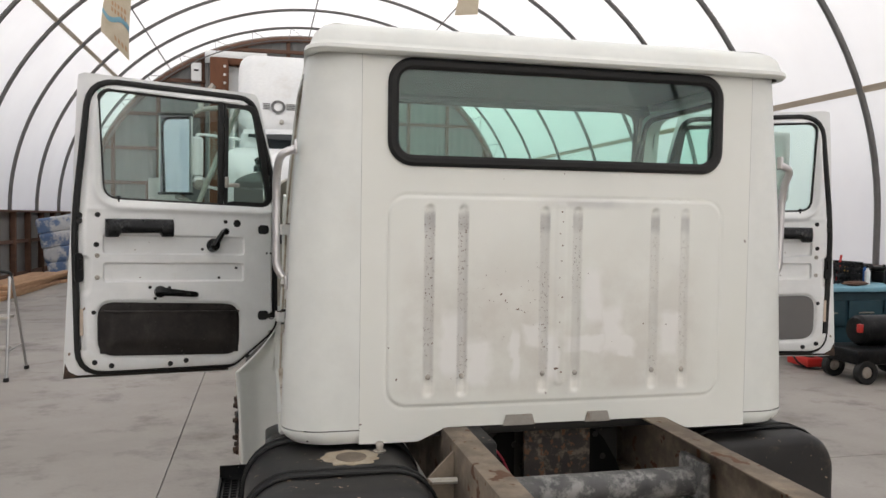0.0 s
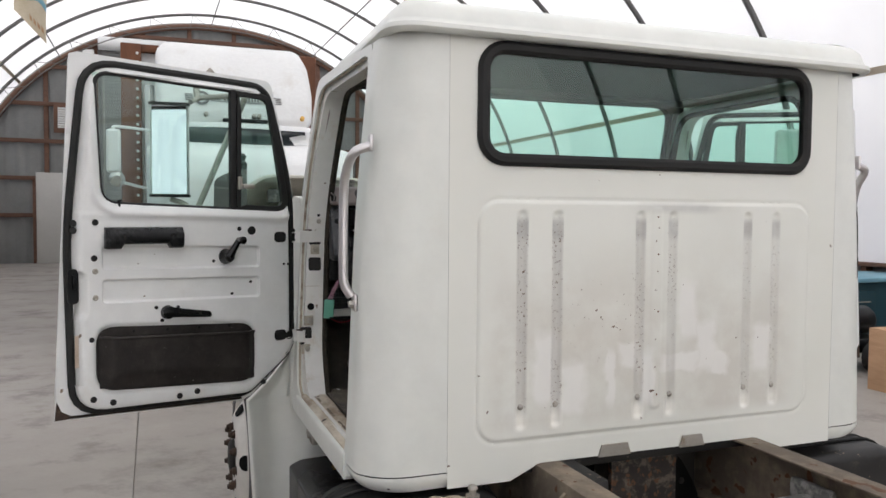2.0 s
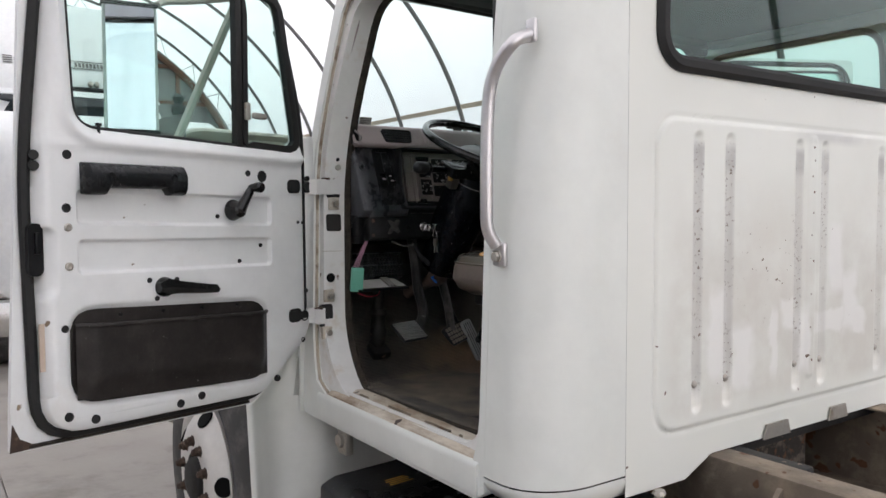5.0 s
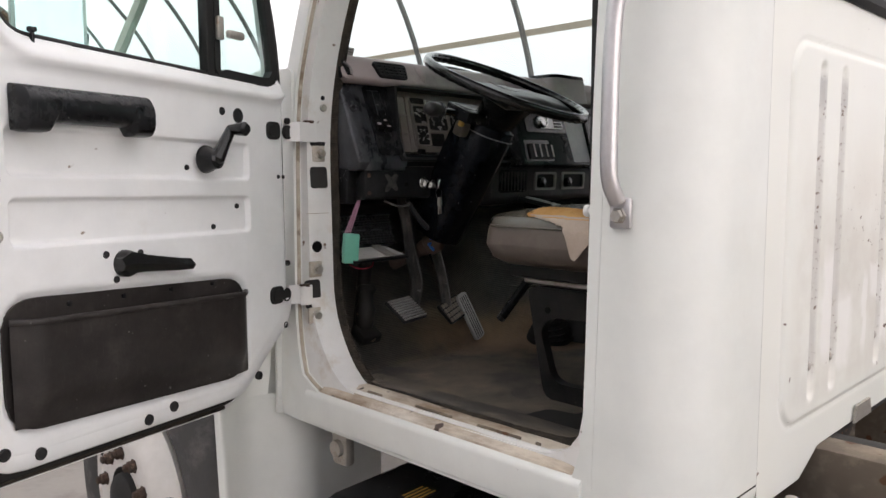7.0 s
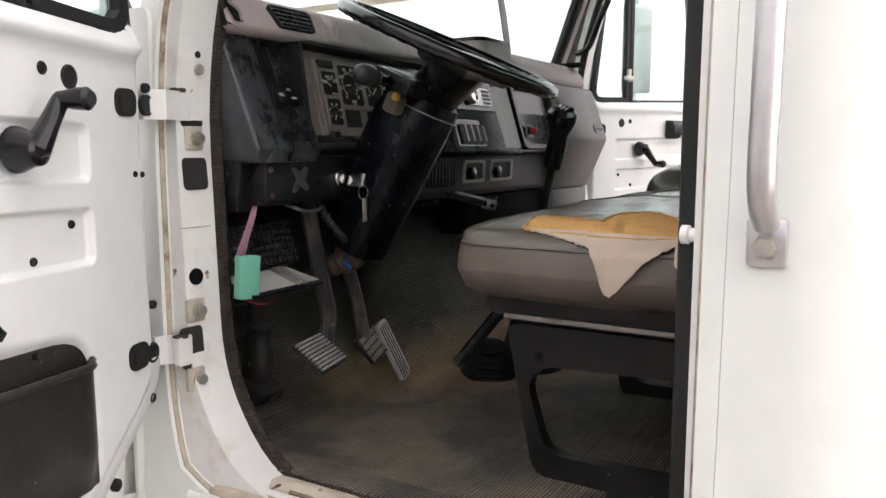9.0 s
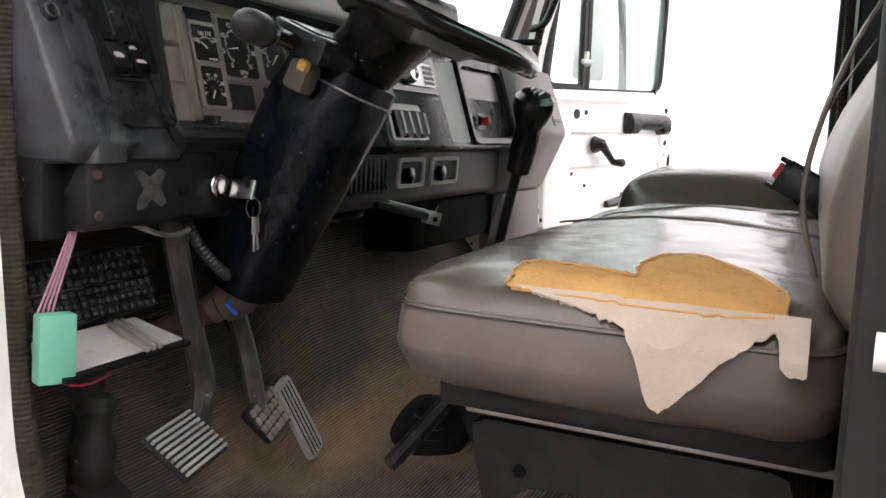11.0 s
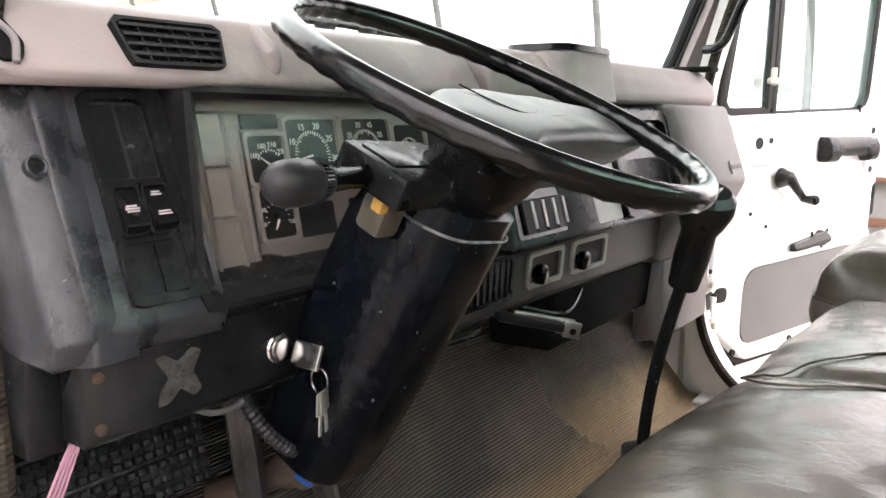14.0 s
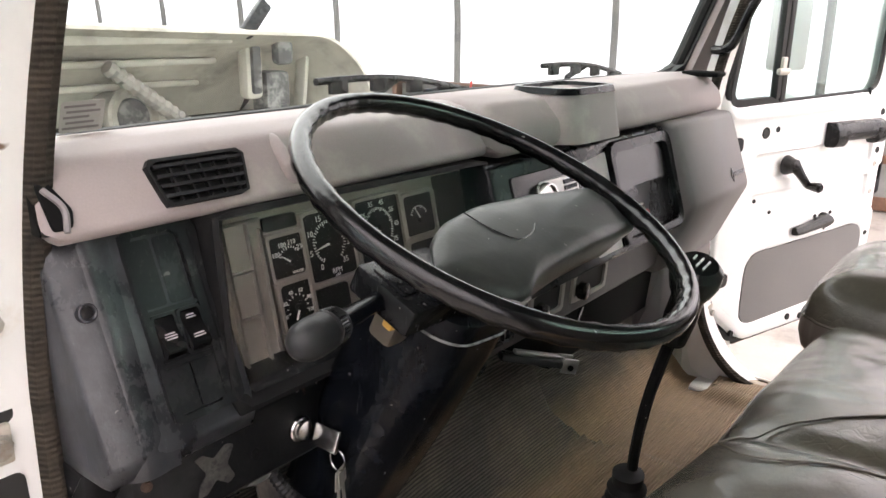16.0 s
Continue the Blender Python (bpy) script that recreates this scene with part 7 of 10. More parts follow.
    for z0, z1 in ((1.520, 1.576), (1.579, 1.628), (1.631, 1.682)):
        plaque(-0.640, z0, -0.609, z1, "tile", "blank_tile", -0.0065)
    for x0, z0, x1, z1 in ((-0.6425, 1.518, -0.6395, 1.684), (-0.6095, 1.518, -0.6060, 1.684), (-0.5915, 1.530, -0.5885, 1.672), (-0.640, 1.5755, -0.609, 1.5790), (-0.640, 1.6275, -0.609, 1.6310), (-0.640, 1.682, -0.588, 1.685)):
        plaque(x0, z0, x1, z1, "bezel", "rib", -0.001)
    gauges = ((-0.584, 1.610, -0.533, 1.659), (-0.580, 1.549, -0.533, 1.603), (-0.528, 1.592, -0.449, 1.676), (-0.440, 1.592, -0.354, 1.676), (-0.346, 1.612, -0.282, 1.668), (-0.346, 1.545, -0.285, 1.604))
    for g in gauges:
        tri_frame(*g)
        plaque(*g)
    plaque(-0.584, 1.666, -0.534, 1.682)
    plaque(-0.524, 1.545, -0.470, 1.582)
    plaque(-0.440, 1.545, -0.360, 1.582)
    plaque(-0.270, 1.53, -0.205, 1.685)
    dial(-0.4885, 1.636, 0.0270, ("0", "5", "10", "15", "20", "25", "30", "35"), 235, -50, 190, 35, 0.0105)
    words("RPM", 0.0090, -0.484, 1.600)
    words("x100", 0.0045, -0.484, 1.5945)
    dial(-0.397, 1.636, 0.0275, ("5", "15", "25", "35", "45", "55", "65", "75"), 215, -35, 225, 35, 0.0095)
    words("MPH", 0.0075, -0.397, 1.599)
    dial(-0.554, 1.626, 0.0190, ("100", "180", "210", "230"), 150, 40, 145, 9, 0.0085)
    words("WATER", 0.0050, -0.546, 1.6135)
    dial(-0.556, 1.572, 0.0165, ("0", "20", "40", "60", "80", "100"), 200, -20, 240, 10, 0.0070)
    dial(-0.313, 1.632, 0.0200, ("", ""), 150, 30, 120, 12)
    dial(-0.315, 1.568, 0.0180, ("", ""), 150, 30, 100, 12)
    bm = bmesh.new()
    box(bm, cf(-0.581, 1.527, 0.004), (0.016, 0.02, 0.016), bev=0.002)
    part("reset_knob", bm, M["black"], c)
    # padded top
    slab([(1.20, 1.705), (1.030, 1.706), (1.019, 1.717), (1.062, 1.778), (1.10, 1.787), (1.22, 1.780)], -0.836, -0.168, "crash_pad", M["mauve"], "mauve-grey padded dash top", 0.010, 0.012)
    slab([(1.20, 1.700), (1.012, 1.702), (1.003, 1.718), (1.010, 1.748), (1.045, 1.782), (1.10, 1.790), (1.22, 1.782)], -0.166, 0.802, "crash_pad", M["mauve"], "mauve-grey padded dash top", 0.010, 0.012)
    # step of the pad beside the vent
    slab([(1.10, 1.72), (1.022, 1.722), (1.020, 1.748), (1.055, 1.776), (1.10, 1.782)], -0.565, -0.545, "pad_step", M["mauve"], "", 0.006, 0.008)
    bm = bmesh.new()
    vp = lambda u, v, dd: V((u, 1.0225 + (v - 1.72) * 0.70 - dd, v + dd * 0.5))
    V0 = [(-0.719, 1.726), (-0.626, 1.726), (-0.613, 1.763), (-0.725, 1.763)]
    ring(bm, polar(rounded(offset(V0, -0.003), 0.003, 2), (-0.670, 1.7445), 48), polar(rounded(V0, 0.002, 2), (-0.670, 1.7445), 48), vp, -0.01, 0.008)
    v = part("dash_vent", bm, M["gauge"], d, "black louvred dash vent")
    # black sheet behind the louvres paints the shade inside the vent
    bm = bmesh.new()
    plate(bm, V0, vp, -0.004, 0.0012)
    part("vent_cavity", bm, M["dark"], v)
    for k in range(4):
        bm = bmesh.new()
        z = 1.7325 + 0.0088 * k
        e = -0.626 + 0.013 * (z - 1.726) / 0.037
        plate(bm, [(-0.720, z - 0.0014), (e, z - 0.0014), (e, z + 0.0014), (-0.720, z + 0.0014)], vp, 0.001, 0.0075)
        part("slat", bm, M["knob"], v)
    for k in range(5):
        bm = bmesh.new()
        x = -0.702 + 0.0175 * k
        plate(bm, [(x - 0.0011, 1.727), (x + 0.0011, 1.727), (x + 0.0011, 1.762), (x - 0.0011, 1.762)], vp, 0.001, 0.0062)
        part("slat", bm, M["knob"], v)
    # left end of the pad: demister outlet, its inner shade a black sheet
    bm = bmesh.new()
    plate(bm, rounded([(1.035, 1.715), (1.10, 1.72), (1.085, 1.765), (1.055, 1.755)], 0.01, 3), lambda u, vv, dd: (dd, u, vv), -0.8375, -0.830)
    part("end_outlet", bm, M["dark"], d)
    bm = bmesh.new()
    plate(bm, rounded([(-0.833, 1.722), (-0.816, 1.722), (-0.810, 1.736), (-0.822, 1.760), (-0.833, 1.764)], 0.004, 3), vp, 0.001, 0.005)
    part("end_outlet", bm, M["dark"], d)
    bm = bmesh.new()
    tube(bm, smooth_line([(-0.824, 1.0145, 1.722), (-0.820, 1.0250, 1.742), (-0.830, 1.0400, 1.758)], 4), 0.003, 6)
    part("end_slat", bm, M["grey"], d)
    # centre and passenger side
    def mid(x, z, out=0.0):
        return V((x, 0.948 + 0.30 * (z - 1.50) - out, z))
    mf = lambda u, v, dd: mid(u, v, dd)
    slab([(1.16, 1.485), (0.955, 1.483), (0.940, 1.490), (0.946, 1.505), (1.004, 1.695), (1.16, 1.71)], -0.20, 0.45, "centre_panel", M["black"], "black centre panel")
    slab([(1.16, 1.36), (1.01, 1.375), (0.992, 1.390), (0.985, 1.484), (1.16, 1.485)], -0.30, 0.50, "heater_panel", M["darkgrey"], "dark grey heater control panel")
    slab([(1.16, 1.365), (1.00, 1.367), (0.984, 1.374), (0.915, 1.530), (0.976, 1.702), (1.16, 1.71)], 0.445, 0.800, "glove_box", M["grey"], "grey glove box door", 0.012, 0.012)
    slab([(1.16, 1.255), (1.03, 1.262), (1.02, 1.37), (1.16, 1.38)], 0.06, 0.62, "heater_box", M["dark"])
    slab([(1.06, 1.170), (0.992, 1.185), (0.992, 1.366), (1.06, 1.372)], 0.500, 0.800, "lower_cheek", M["grey"], "grey lower side panel", 0.006, 0.006)
    for k in range(6):
        bm = bmesh.new()
        x = 0.712 + 0.0105 * k
        plate(bm, rrect(x, 1.560, x + 0.008, 1.569, 0.001, 1), lambda u, v, dd: V((u, 0.915 + 0.354 * (v - 1.530) - dd, v)), 0.001, 0.0025)
        part("badge_bar", bm, M["black_gloss"], d)
    bm = bmesh.new()
    ring(bm, polar([(0.688, 1.564), (0.697, 1.549), (0.706, 1.564), (0.697, 1.579)], (0.697, 1.564), 24), polar([(0.692, 1.564), (0.697, 1.556), (0.702, 1.564), (0.697, 1.572)], (0.697, 1.564), 24), lambda u, v, dd: V((u, 0.915 + 0.354 * (v - 1.530) - dd, v)), 0.0, 0.0025)
    part("badge_ring", bm, M["black_gloss"], d)
    # radio
    bm = bmesh.new()
    plate(bm, rrect(-0.155, 1.598, 0.055, 1.673, 0.006, 3), mf, 0.0, 0.008)
    r = part("radio", bm, M["black_gloss"], d, "car radio with silver keypad")
    bm = bmesh.new()
    plate(bm, rrect(-0.085, 1.611, 0.035, 1.657, 0.010, 4), mf, 0.008, 0.012)
    part("radio_face", bm, M["alu"], r)
    bm = bmesh.new()
    lathe(bm, mid(-0.072, 1.633, 0.008), (0, -1, 0.3), [(0, 0.024), (0.010, 0.022), (0.016, 0.020), (0.016, 0.017), (0.012, 0.015)], 20)
    part("radio_knob", bm, M["chrome"], r)
    for a in range(4):
        for b in range(4):
            bm = bmesh.new()
            plate(bm, rrect(-0.012 + 0.011 * a, 1.615 + 0.010 * b, -0.004 + 0.011 * a, 1.622 + 0.010 * b, 0.001, 1), mf, 0.012, 0.014)
            part("radio_key", bm, M["black"], r)
    # worn stickers and the cubby
    bm = bmesh.new()
    plate(bm, rounded([(0.070, 1.502), (0.165, 1.502), (0.165, 1.675), (0.060, 1.665)], 0.004, 2), mf, 0.0, 0.004)
    part("worn_plate", bm, M["label"], d, "pale scuffed blanking plate")
    bm = bmesh.new()
    o, i = polar(rrect(0.170, 1.500, 0.445, 1.690, 0.022, 4), (0.31, 1.595), 64), polar(rrect(0.182, 1.512, 0.425, 1.672, 0.018, 4), (0.31, 1.595), 64)
    ring(bm, o, i, mf, -0.005, 0.014)
    q = part("cubby", bm, M["black"], d, "open dash cubby with rounded frame")
    bm = bmesh.new()
    plate(bm, rrect(0.182, 1.512, 0.425, 1.672, 0.016, 4), mf, 0.0, 0.003)
    part("cubby_back", bm, M["black_gloss"], q)
    bm = bmesh.new()
    box(bm, mid(0.243, 1.548, 0.006), (0.044, 0.004, 0.040))
    part("switch_plate", bm, M["label"], q)
    bm = bmesh.new()
    box(bm, mid(0.243, 1.548, 0.008), (0.040, 0.004, 0.036))
    part("switch_face", bm, M["black"], q)
    bm = bmesh.new()
    lathe(bm, mid(0.245, 1.548, 0.006), (0.15, -1, 0.2), [(0, 0.008), (0.006, 0.008), (0.008, 0.010), (0.020, 0.010), (0.023, 0.006)], 14)
    part("red_button", bm, M["red"], q, "red push-pull switch")
    # rocker row
    bm = bmesh.new()
    plate(bm, rounded([(-0.185, 1.505), (-0.040, 1.505), (-0.052, 1.572), (-0.180, 1.572)], 0.008, 3), mf, 0.0, 0.005)
    k_ = part("switch_panel", bm, M["black_gloss"], d)
    for k in range(4):
        bm = bmesh.new()
        x = -0.165 + 0.031 * k
        plate(bm, rrect(x, 1.512, x + 0.024, 1.560, 0.003, 2), mf, 0.004, 0.010)
        part("rocker_switch", bm, M["gauge"], k_)
        bm = bmesh.new()
        plate(bm, rrect(x + 0.022, 1.518, x + 0.028, 1.558, 0.001, 1), mf, 0.009, 0.012)
        part("rocker_edge", bm, M["label"], k_)
    # heater row
    hf = lambda u, v, dd: V((u, 0.990 - (v - 1.44) * 0.07 - dd, v))
    bm = bmesh.new()
    o, i = polar(rrect(-0.270, 1.405, -0.135, 1.476, 0.004, 2), (-0.2, 1.44), 48), polar(rrect(-0.263, 1.411, -0.142, 1.470, 0.003, 2), (-0.2, 1.44), 48)
    ring(bm, o, i, hf, -0.004, 0.006)
    hv = part("heater_vent", bm, M["black"], d, "black centre vent")
    # black backing paints the shade between the slats
    bm = bmesh.new()
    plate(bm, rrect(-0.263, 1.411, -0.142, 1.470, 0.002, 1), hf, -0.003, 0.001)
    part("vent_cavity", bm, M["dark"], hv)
    for k in range(7):
        bm = bmesh.new()
        box(bm, hf(-0.250 + 0.016 * k, 1.4405, 0.003), (0.002, 0.006, 0.058))
        part("slat", bm, M["black"], hv)
    for x0, x1 in ((-0.095, 0.020), (0.050, 0.185)):
        bm = bmesh.new()
        o, i = polar(rrect(x0, 1.410, x1, 1.470, 0.004, 2), ((x0 + x1) / 2, 1.44), 48), polar(rrect(x0 + 0.010, 1.418, x1 - 0.010, 1.462, 0.003, 2), ((x0 + x1) / 2, 1.44), 48)
        ring(bm, o, i, hf, -0.004, 0.007)
        f = part("control_bezel", bm, M["bezel"], d)
        bm = bmesh.new()
        plate(bm, rrect(x0 + 0.010, 1.418, x1 - 0.010, 1.462, 0.003, 2), hf, -0.003, 0.002)
        part("control_face", bm, M["gauge"], f)
        bm = bmesh.new()
        lathe(bm, hf(x0 + 0.018, 1.436, 0.004), (0, -1, 0), [(0, 0.008), (0.008, 0.008), (0.010, 0.017), (0.022, 0.016), (0.024, 0.010)], 14)
        part("control_knob", bm, M["black_gloss"], f)
    # cup tray on the pad
    bm = bmesh.new()
    lp = rrect(0.010, 0.985, 0.215, 1.130, 0.045, 5)
    loops = [[V((x, y, z)) for x, y in offset(lp, o)] for z, o in ((1.705, -0.008), (1.780, 0.006), (1.790, 0.012), (1.790, 0.022), (1.760, 0.026))]
    loft(bm, loops, True, True)
    t = part("cup_tray", bm, M["mauve"], d, "mauve cup tray with black rim")
    bm = bmesh.new()
    loft(bm, [[V((x, y, z)) for x, y in offset(lp, o)] for z, o in ((1.786, 0.006), (1.797, 0.010), (1.797, 0.020), (1.762, 0.024))], False, True)
    part("tray_insert", bm, M["black"], t)
    bm = bmesh.new()
    box(bm, (0.765, 1.045, 1.788), (0.06, 0.09, 0.012), bev=0.004)
    part("demister", bm, M["dark"], d)
    # key panel below the cluster
    slab([(1.06, 1.395), (0.996, 1.397), (0.988, 1.405), (0.992, 1.486), (1.06, 1.49)], -0.805, -0.44, "key_panel", M["steelblack"], "black steel switch panel", 0.003, 0.003)
    slab([(1.10, 1.385), (1.03, 1.387), (1.025, 1.48), (1.10, 1.485)], -0.836, -0.80, "side_bracket", M["steelblack"], "", 0.003, 0.003)
    bm = bmesh.new()
    lathe(bm, (-0.595, 0.990, 1.440), (0, -1, 0), [(0, 0.0165), (0.004, 0.0165), (0.006, 0.0150), (0.0065, 0.0120), (0.012, 0.0115), (0.013, 0.004)], 20)
    part("ignition_lock", bm, M["chrome"], d, "chrome ignition lock")
    for x, z, r_ in ((-0.660, 1.436, 0.007), (-0.792, 1.462, 0.006), (-0.792, 1.415, 0.006)):
        bm = bmesh.new()
        lathe(bm, (x, 0.990, z), (0, -1, 0), [(0, r_), (0.004, r_ * 0.9), (0.005, r_ * 0.4)], 10)
        part("screw", bm, M["dark"] if r_ > 0.0065 else M["rustnut"], d)
    bm = bmesh.new()
    plate(bm, rounded([(-0.738, 1.464), (-0.728, 1.466), (-0.714, 1.456), (-0.699, 1.467), (-0.688, 1.462), (-0.698, 1.443), (-0.689, 1.424), (-0.698, 1.418), (-0.713, 1.430), (-0.724, 1.418), (-0.737, 1.417), (-0.734, 1.431), (-0.724, 1.442)], 0.003, 2), in_y, 0.9885, 0.9893)
    part("scuff", bm, M["scraped"], d, "scraped pale glue mark")


def keys():
    k = thing("key_ring", (-0.58, 0.96, 1.33), "bunch of steel keys hanging from the ignition", "keys")
    bm = bmesh.new()
    box(bm, (-0.587, 0.952, 1.437), (0.006, 0.040, 0.028), pose(0, 0, 0, 0, 20, 0), bev=0.003)
    part("key", bm, M["chrome"], k)
    bm = bmesh.new()
    tube(bm, [V((-0.584, 0.938 + 0.012 * math.cos(a), 1.412 + 0.014 * math.sin(a))) for a in [2 * math.pi * i / 20 for i in range(20)]], 0.0012, 6, closed=True)
    part("ring", bm, M["chrome"], k)
    for a, dx in ((6, 0.0), (-8, 0.004)):
        bm = bmesh.new()
        m = pose(-0.584 + dx, 0.936, 1.400, 0, a, 25)
        for c, s in (((0, 0, -0.012), (0.022, 0.002, 0.024)), ((0, 0, -0.034), (0.007, 0.002, 0.026))):
            q = bmesh.new()
            box(q, c, s, bev=0.002)
            bmesh.ops.transform(q, matrix=m, verts=q.verts)
            tmp = bpy.data.meshes.new("tmp")
            q.to_mesh(tmp)
            q.free()
            bm.from_mesh(tmp)
        part("key", bm, M["zinc"], k)


WC, WN = V((-0.417, 0.834, 1.707)), V((0.057, -0.41, 0.910)).normalized()
WX = (V((1, 0, 0)) - WN * WN.x).normalized()
WY = WN.cross(WX).normalized()
WR = 0.234
COL0, COL1 = V((-0.449, 0.866, 1.606)), V((-0.503, 1.018, 1.280))
CA = (COL1 - COL0).normalized()
CX = (V((1, 0, 0)) - CA * CA.x).normalized()
CY = CX.cross(CA).normalized()


def on_wheel(a, b, h=0.0):
    return WC + WX * a + WY * b + WN * h


def on_column(t, a, b):
    """Along the column from the collar down, across, and towards the driver."""
    return COL0 + CA * t + CX * a + CY * b


def steering():
    w = thing("steering_wheel", COL1, "black plastic steering wheel on a black column with stalk", "steering wheel")
    bm = bmesh.new()
    n = 176
    loops = []
    for k in range(n + 1):
        a = 2 * math.pi * k / n
        rad = (WX * math.cos(a) + WY * math.sin(a))
        c = WC + rad * WR
        lp = []
        for j in range(14):
            t = 2 * math.pi * j / 14
            r = 0.0128
            if math.sin(t) < -0.1 or math.cos(t) < -0.5:
                r += 0.0008 * math.sin(a * 44)
            lp.append(c + rad * (r * 0.92 * math.cos(t)) + WN * (r * 1.05 * math.sin(t)))
        loops.append(lp)
    loft(bm, loops, False, False)
    bmesh.ops.remove_doubles(bm, verts=bm.verts, dist=1e-6)
    part("rim", bm, M["rim"], w, "black rim with finger grips", sharp=60)
    # broad two-armed horn pad, flush with the rim
    outline = rounded([(-0.204, -0.072), (-0.138, -0.012), (-0.050, 0.006), (0.060, 0.004), (0.214, -0.008), (0.224, -0.050), (0.207, -0.092), (0.105, -0.100), (0.0, -0.106), (-0.080, -0.115), (-0.134, -0.134)],
                      [0.02, 0.03, 0.03, 0.03, 0.006, 0.01, 0.006, 0.03, 0.03, 0.03, 0.016], 4)
    mid_ = V((0.0, -0.055))
    bm = bmesh.new()
    loops = []
    for k, h in ((0.86, -0.036), (0.97, -0.031), (1.0, -0.023), (1.0, -0.012), (0.985, -0.005), (0.95, -0.001), (0.88, 0.0015), (0.70, 0.004), (0.45, 0.005), (0.2, 0.0055)):
        lp = []
        for x, y in outline:
            q = mid_ + (V((x, y)) - mid_) * k
            thin = 0.4 + 0.6 * step_fn((0.19 - abs(q.x)) / 0.08)
            sag = -0.006 * step_fn((q.x - 0.06) / 0.10) * step_fn((-0.03 - q.y) / 0.04)
            wob = 0.0016 * noise.noise(V((q.x * 22, q.y * 22, 4.0)))
            lp.append(on_wheel(q.x, q.y, (h * thin if h < -0.01 else h + wob) + sag))
        loops.append(lp)
    loft(bm, loops)
    p = part("horn_pad", bm, M["pad"], w, "worn padded horn cover", sharp=50)
    bm = bmesh.new()
    tube(bm, smooth_line([on_wheel(a, b, 0.0052) for a, b in ((-0.088, -0.008), (-0.080, -0.040), (-0.062, -0.066), (-0.030, -0.064), (-0.005, -0.052))], 5), 0.0008, 5)
    part("pad_seam", bm, M["black"], p)
    bm = bmesh.new()
    tube(bm, [on_wheel(a, b, -0.009) for a, b in ((-0.200, -0.079), (-0.170, -0.104), (-0.139, -0.133), (-0.120, -0.130))], 0.0022, 6)
    part("pad_lip", bm, M["grey"], p, "scuffed pale lip of the pad")
    # hub skirt from the pad to the collar
    bm = bmesh.new()
    loops = []
    for h, a, b, ca, cb in ((-0.020, 0.100, 0.048, -0.035, -0.060), (-0.050, 0.088, 0.050, -0.033, -0.050), (-0.080, 0.072, 0.056, -0.028, -0.030), (-0.104, 0.066, 0.060, -0.024, -0.014), (-0.112, 0.062, 0.056, -0.023, -0.012)):
        loops.append([on_wheel(ca + a * math.cos(2 * math.pi * i / 32), cb + b * math.sin(2 * math.pi * i / 32), h) for i in range(32)])
    loft(bm, loops)
    part("hub", bm, M["black"], w, sharp=60)
    # column shroud, flat-sided with rounded corners
    bm = bmesh.new()
    loops = []
    for t, a, b, e in ((0.0, 0.070, 0.052, 0.0), (0.006, 0.078, 0.060, 0.0), (0.040, 0.080, 0.062, -0.002), (0.060, 0.082, 0.064, -0.005), (0.16, 0.080, 0.064, -0.008), (0.26, 0.074, 0.060, -0.008), (0.345, 0.066, 0.054, -0.004), (0.362, 0.062, 0.050, -0.002), (0.368, 0.050, 0.040, 0.0)):
        loops.append([on_column(t, u + e, v) for u, v in rrect(-a, -b, a, b, (b * 0.82, b * 0.82, b * 0.30, b * 0.82), 7)])
    loft(bm, loops)
    s = part("column_shroud", bm, M["shroud"], w, "black scuffed column shroud", sharp=40)
    # collar ring: worn edge, with its rim highlight put into the pale colour
    bm = bmesh.new()
    lp = [on_column(0.030, u, v) for u, v in rrect(-0.0815, -0.0625, 0.0815, 0.0625, 0.051, 7)]
    tube(bm, lp, 0.0016, 6, closed=True)
    part("collar", bm, M["wear_glint"], s, "thin worn collar edge with its rim highlight painted pale")
    # flat cover let into the side of the shroud
    bm = bmesh.new()
    strip = []
    for t, a0, a1 in ((0.070, -0.074, -0.040), (0.10, -0.080, -0.040), (0.22, -0.076, -0.040), (0.34, -0.066, -0.038)):
        strip.append([on_column(t, a0, 0.058), on_column(t, a1, 0.066), on_column(t, a1, 0.060), on_column(t, a0, 0.050)])
    loft(bm, strip)
    part("side_cover", bm, M["shroud"], s, sharp=30)
    # thin pale ridge that paints a highlight along the cover
    bm = bmesh.new()
    tube(bm, [on_column(t, a, b) for t, a, b in ((0.072, -0.0395, 0.0662), (0.10, -0.0395, 0.0664), (0.22, -0.0395, 0.0662), (0.34, -0.0375, 0.0610))], 0.0011, 6)
    part("cover_edge", bm, M["wear_glint"], s, "pale line painting the highlight along the cover edge")
    for t, a, b, m_ in ((0.165, -0.036, 0.066, "wear_glint"), (0.345, -0.040, 0.056, "wear_glint")):
        bm = bmesh.new()
        lathe(bm, on_column(t, a, b - 0.004), CY, [(0, 0.014), (0.004, 0.013), (0.005, 0.009), (0.003, 0.006)], 16)
        bmesh.ops.scale(bm, vec=(1.3, 0.8, 0.8), space=Matrix.Translation(-on_column(t, a, b)), verts=bm.verts)
        part("clip", bm, M["shroud"], s)
        bm = bmesh.new()
        tube(bm, smooth_line([on_column(t - 0.008, a - 0.016, b + 0.0010), on_column(t - 0.002, a, b + 0.0030), on_column(t + 0.006, a + 0.018, b + 0.0010)], 4), 0.0016, 6)
        part("clip_edge", bm, M[m_], s)
    for t, a in ((0.205, -0.074), (0.300, 0.020), (0.290, 0.045)):
        bm = bmesh.new()
        lathe(bm, on_column(t, a, 0.060), CY, [(0, 0.003), (0.004, 0.0028), (0.005, 0.001)], 8)
        part("paint_speck", bm, M["white"], s)
    # stalk housing, stalk and hazard switch
    bm = bmesh.new()
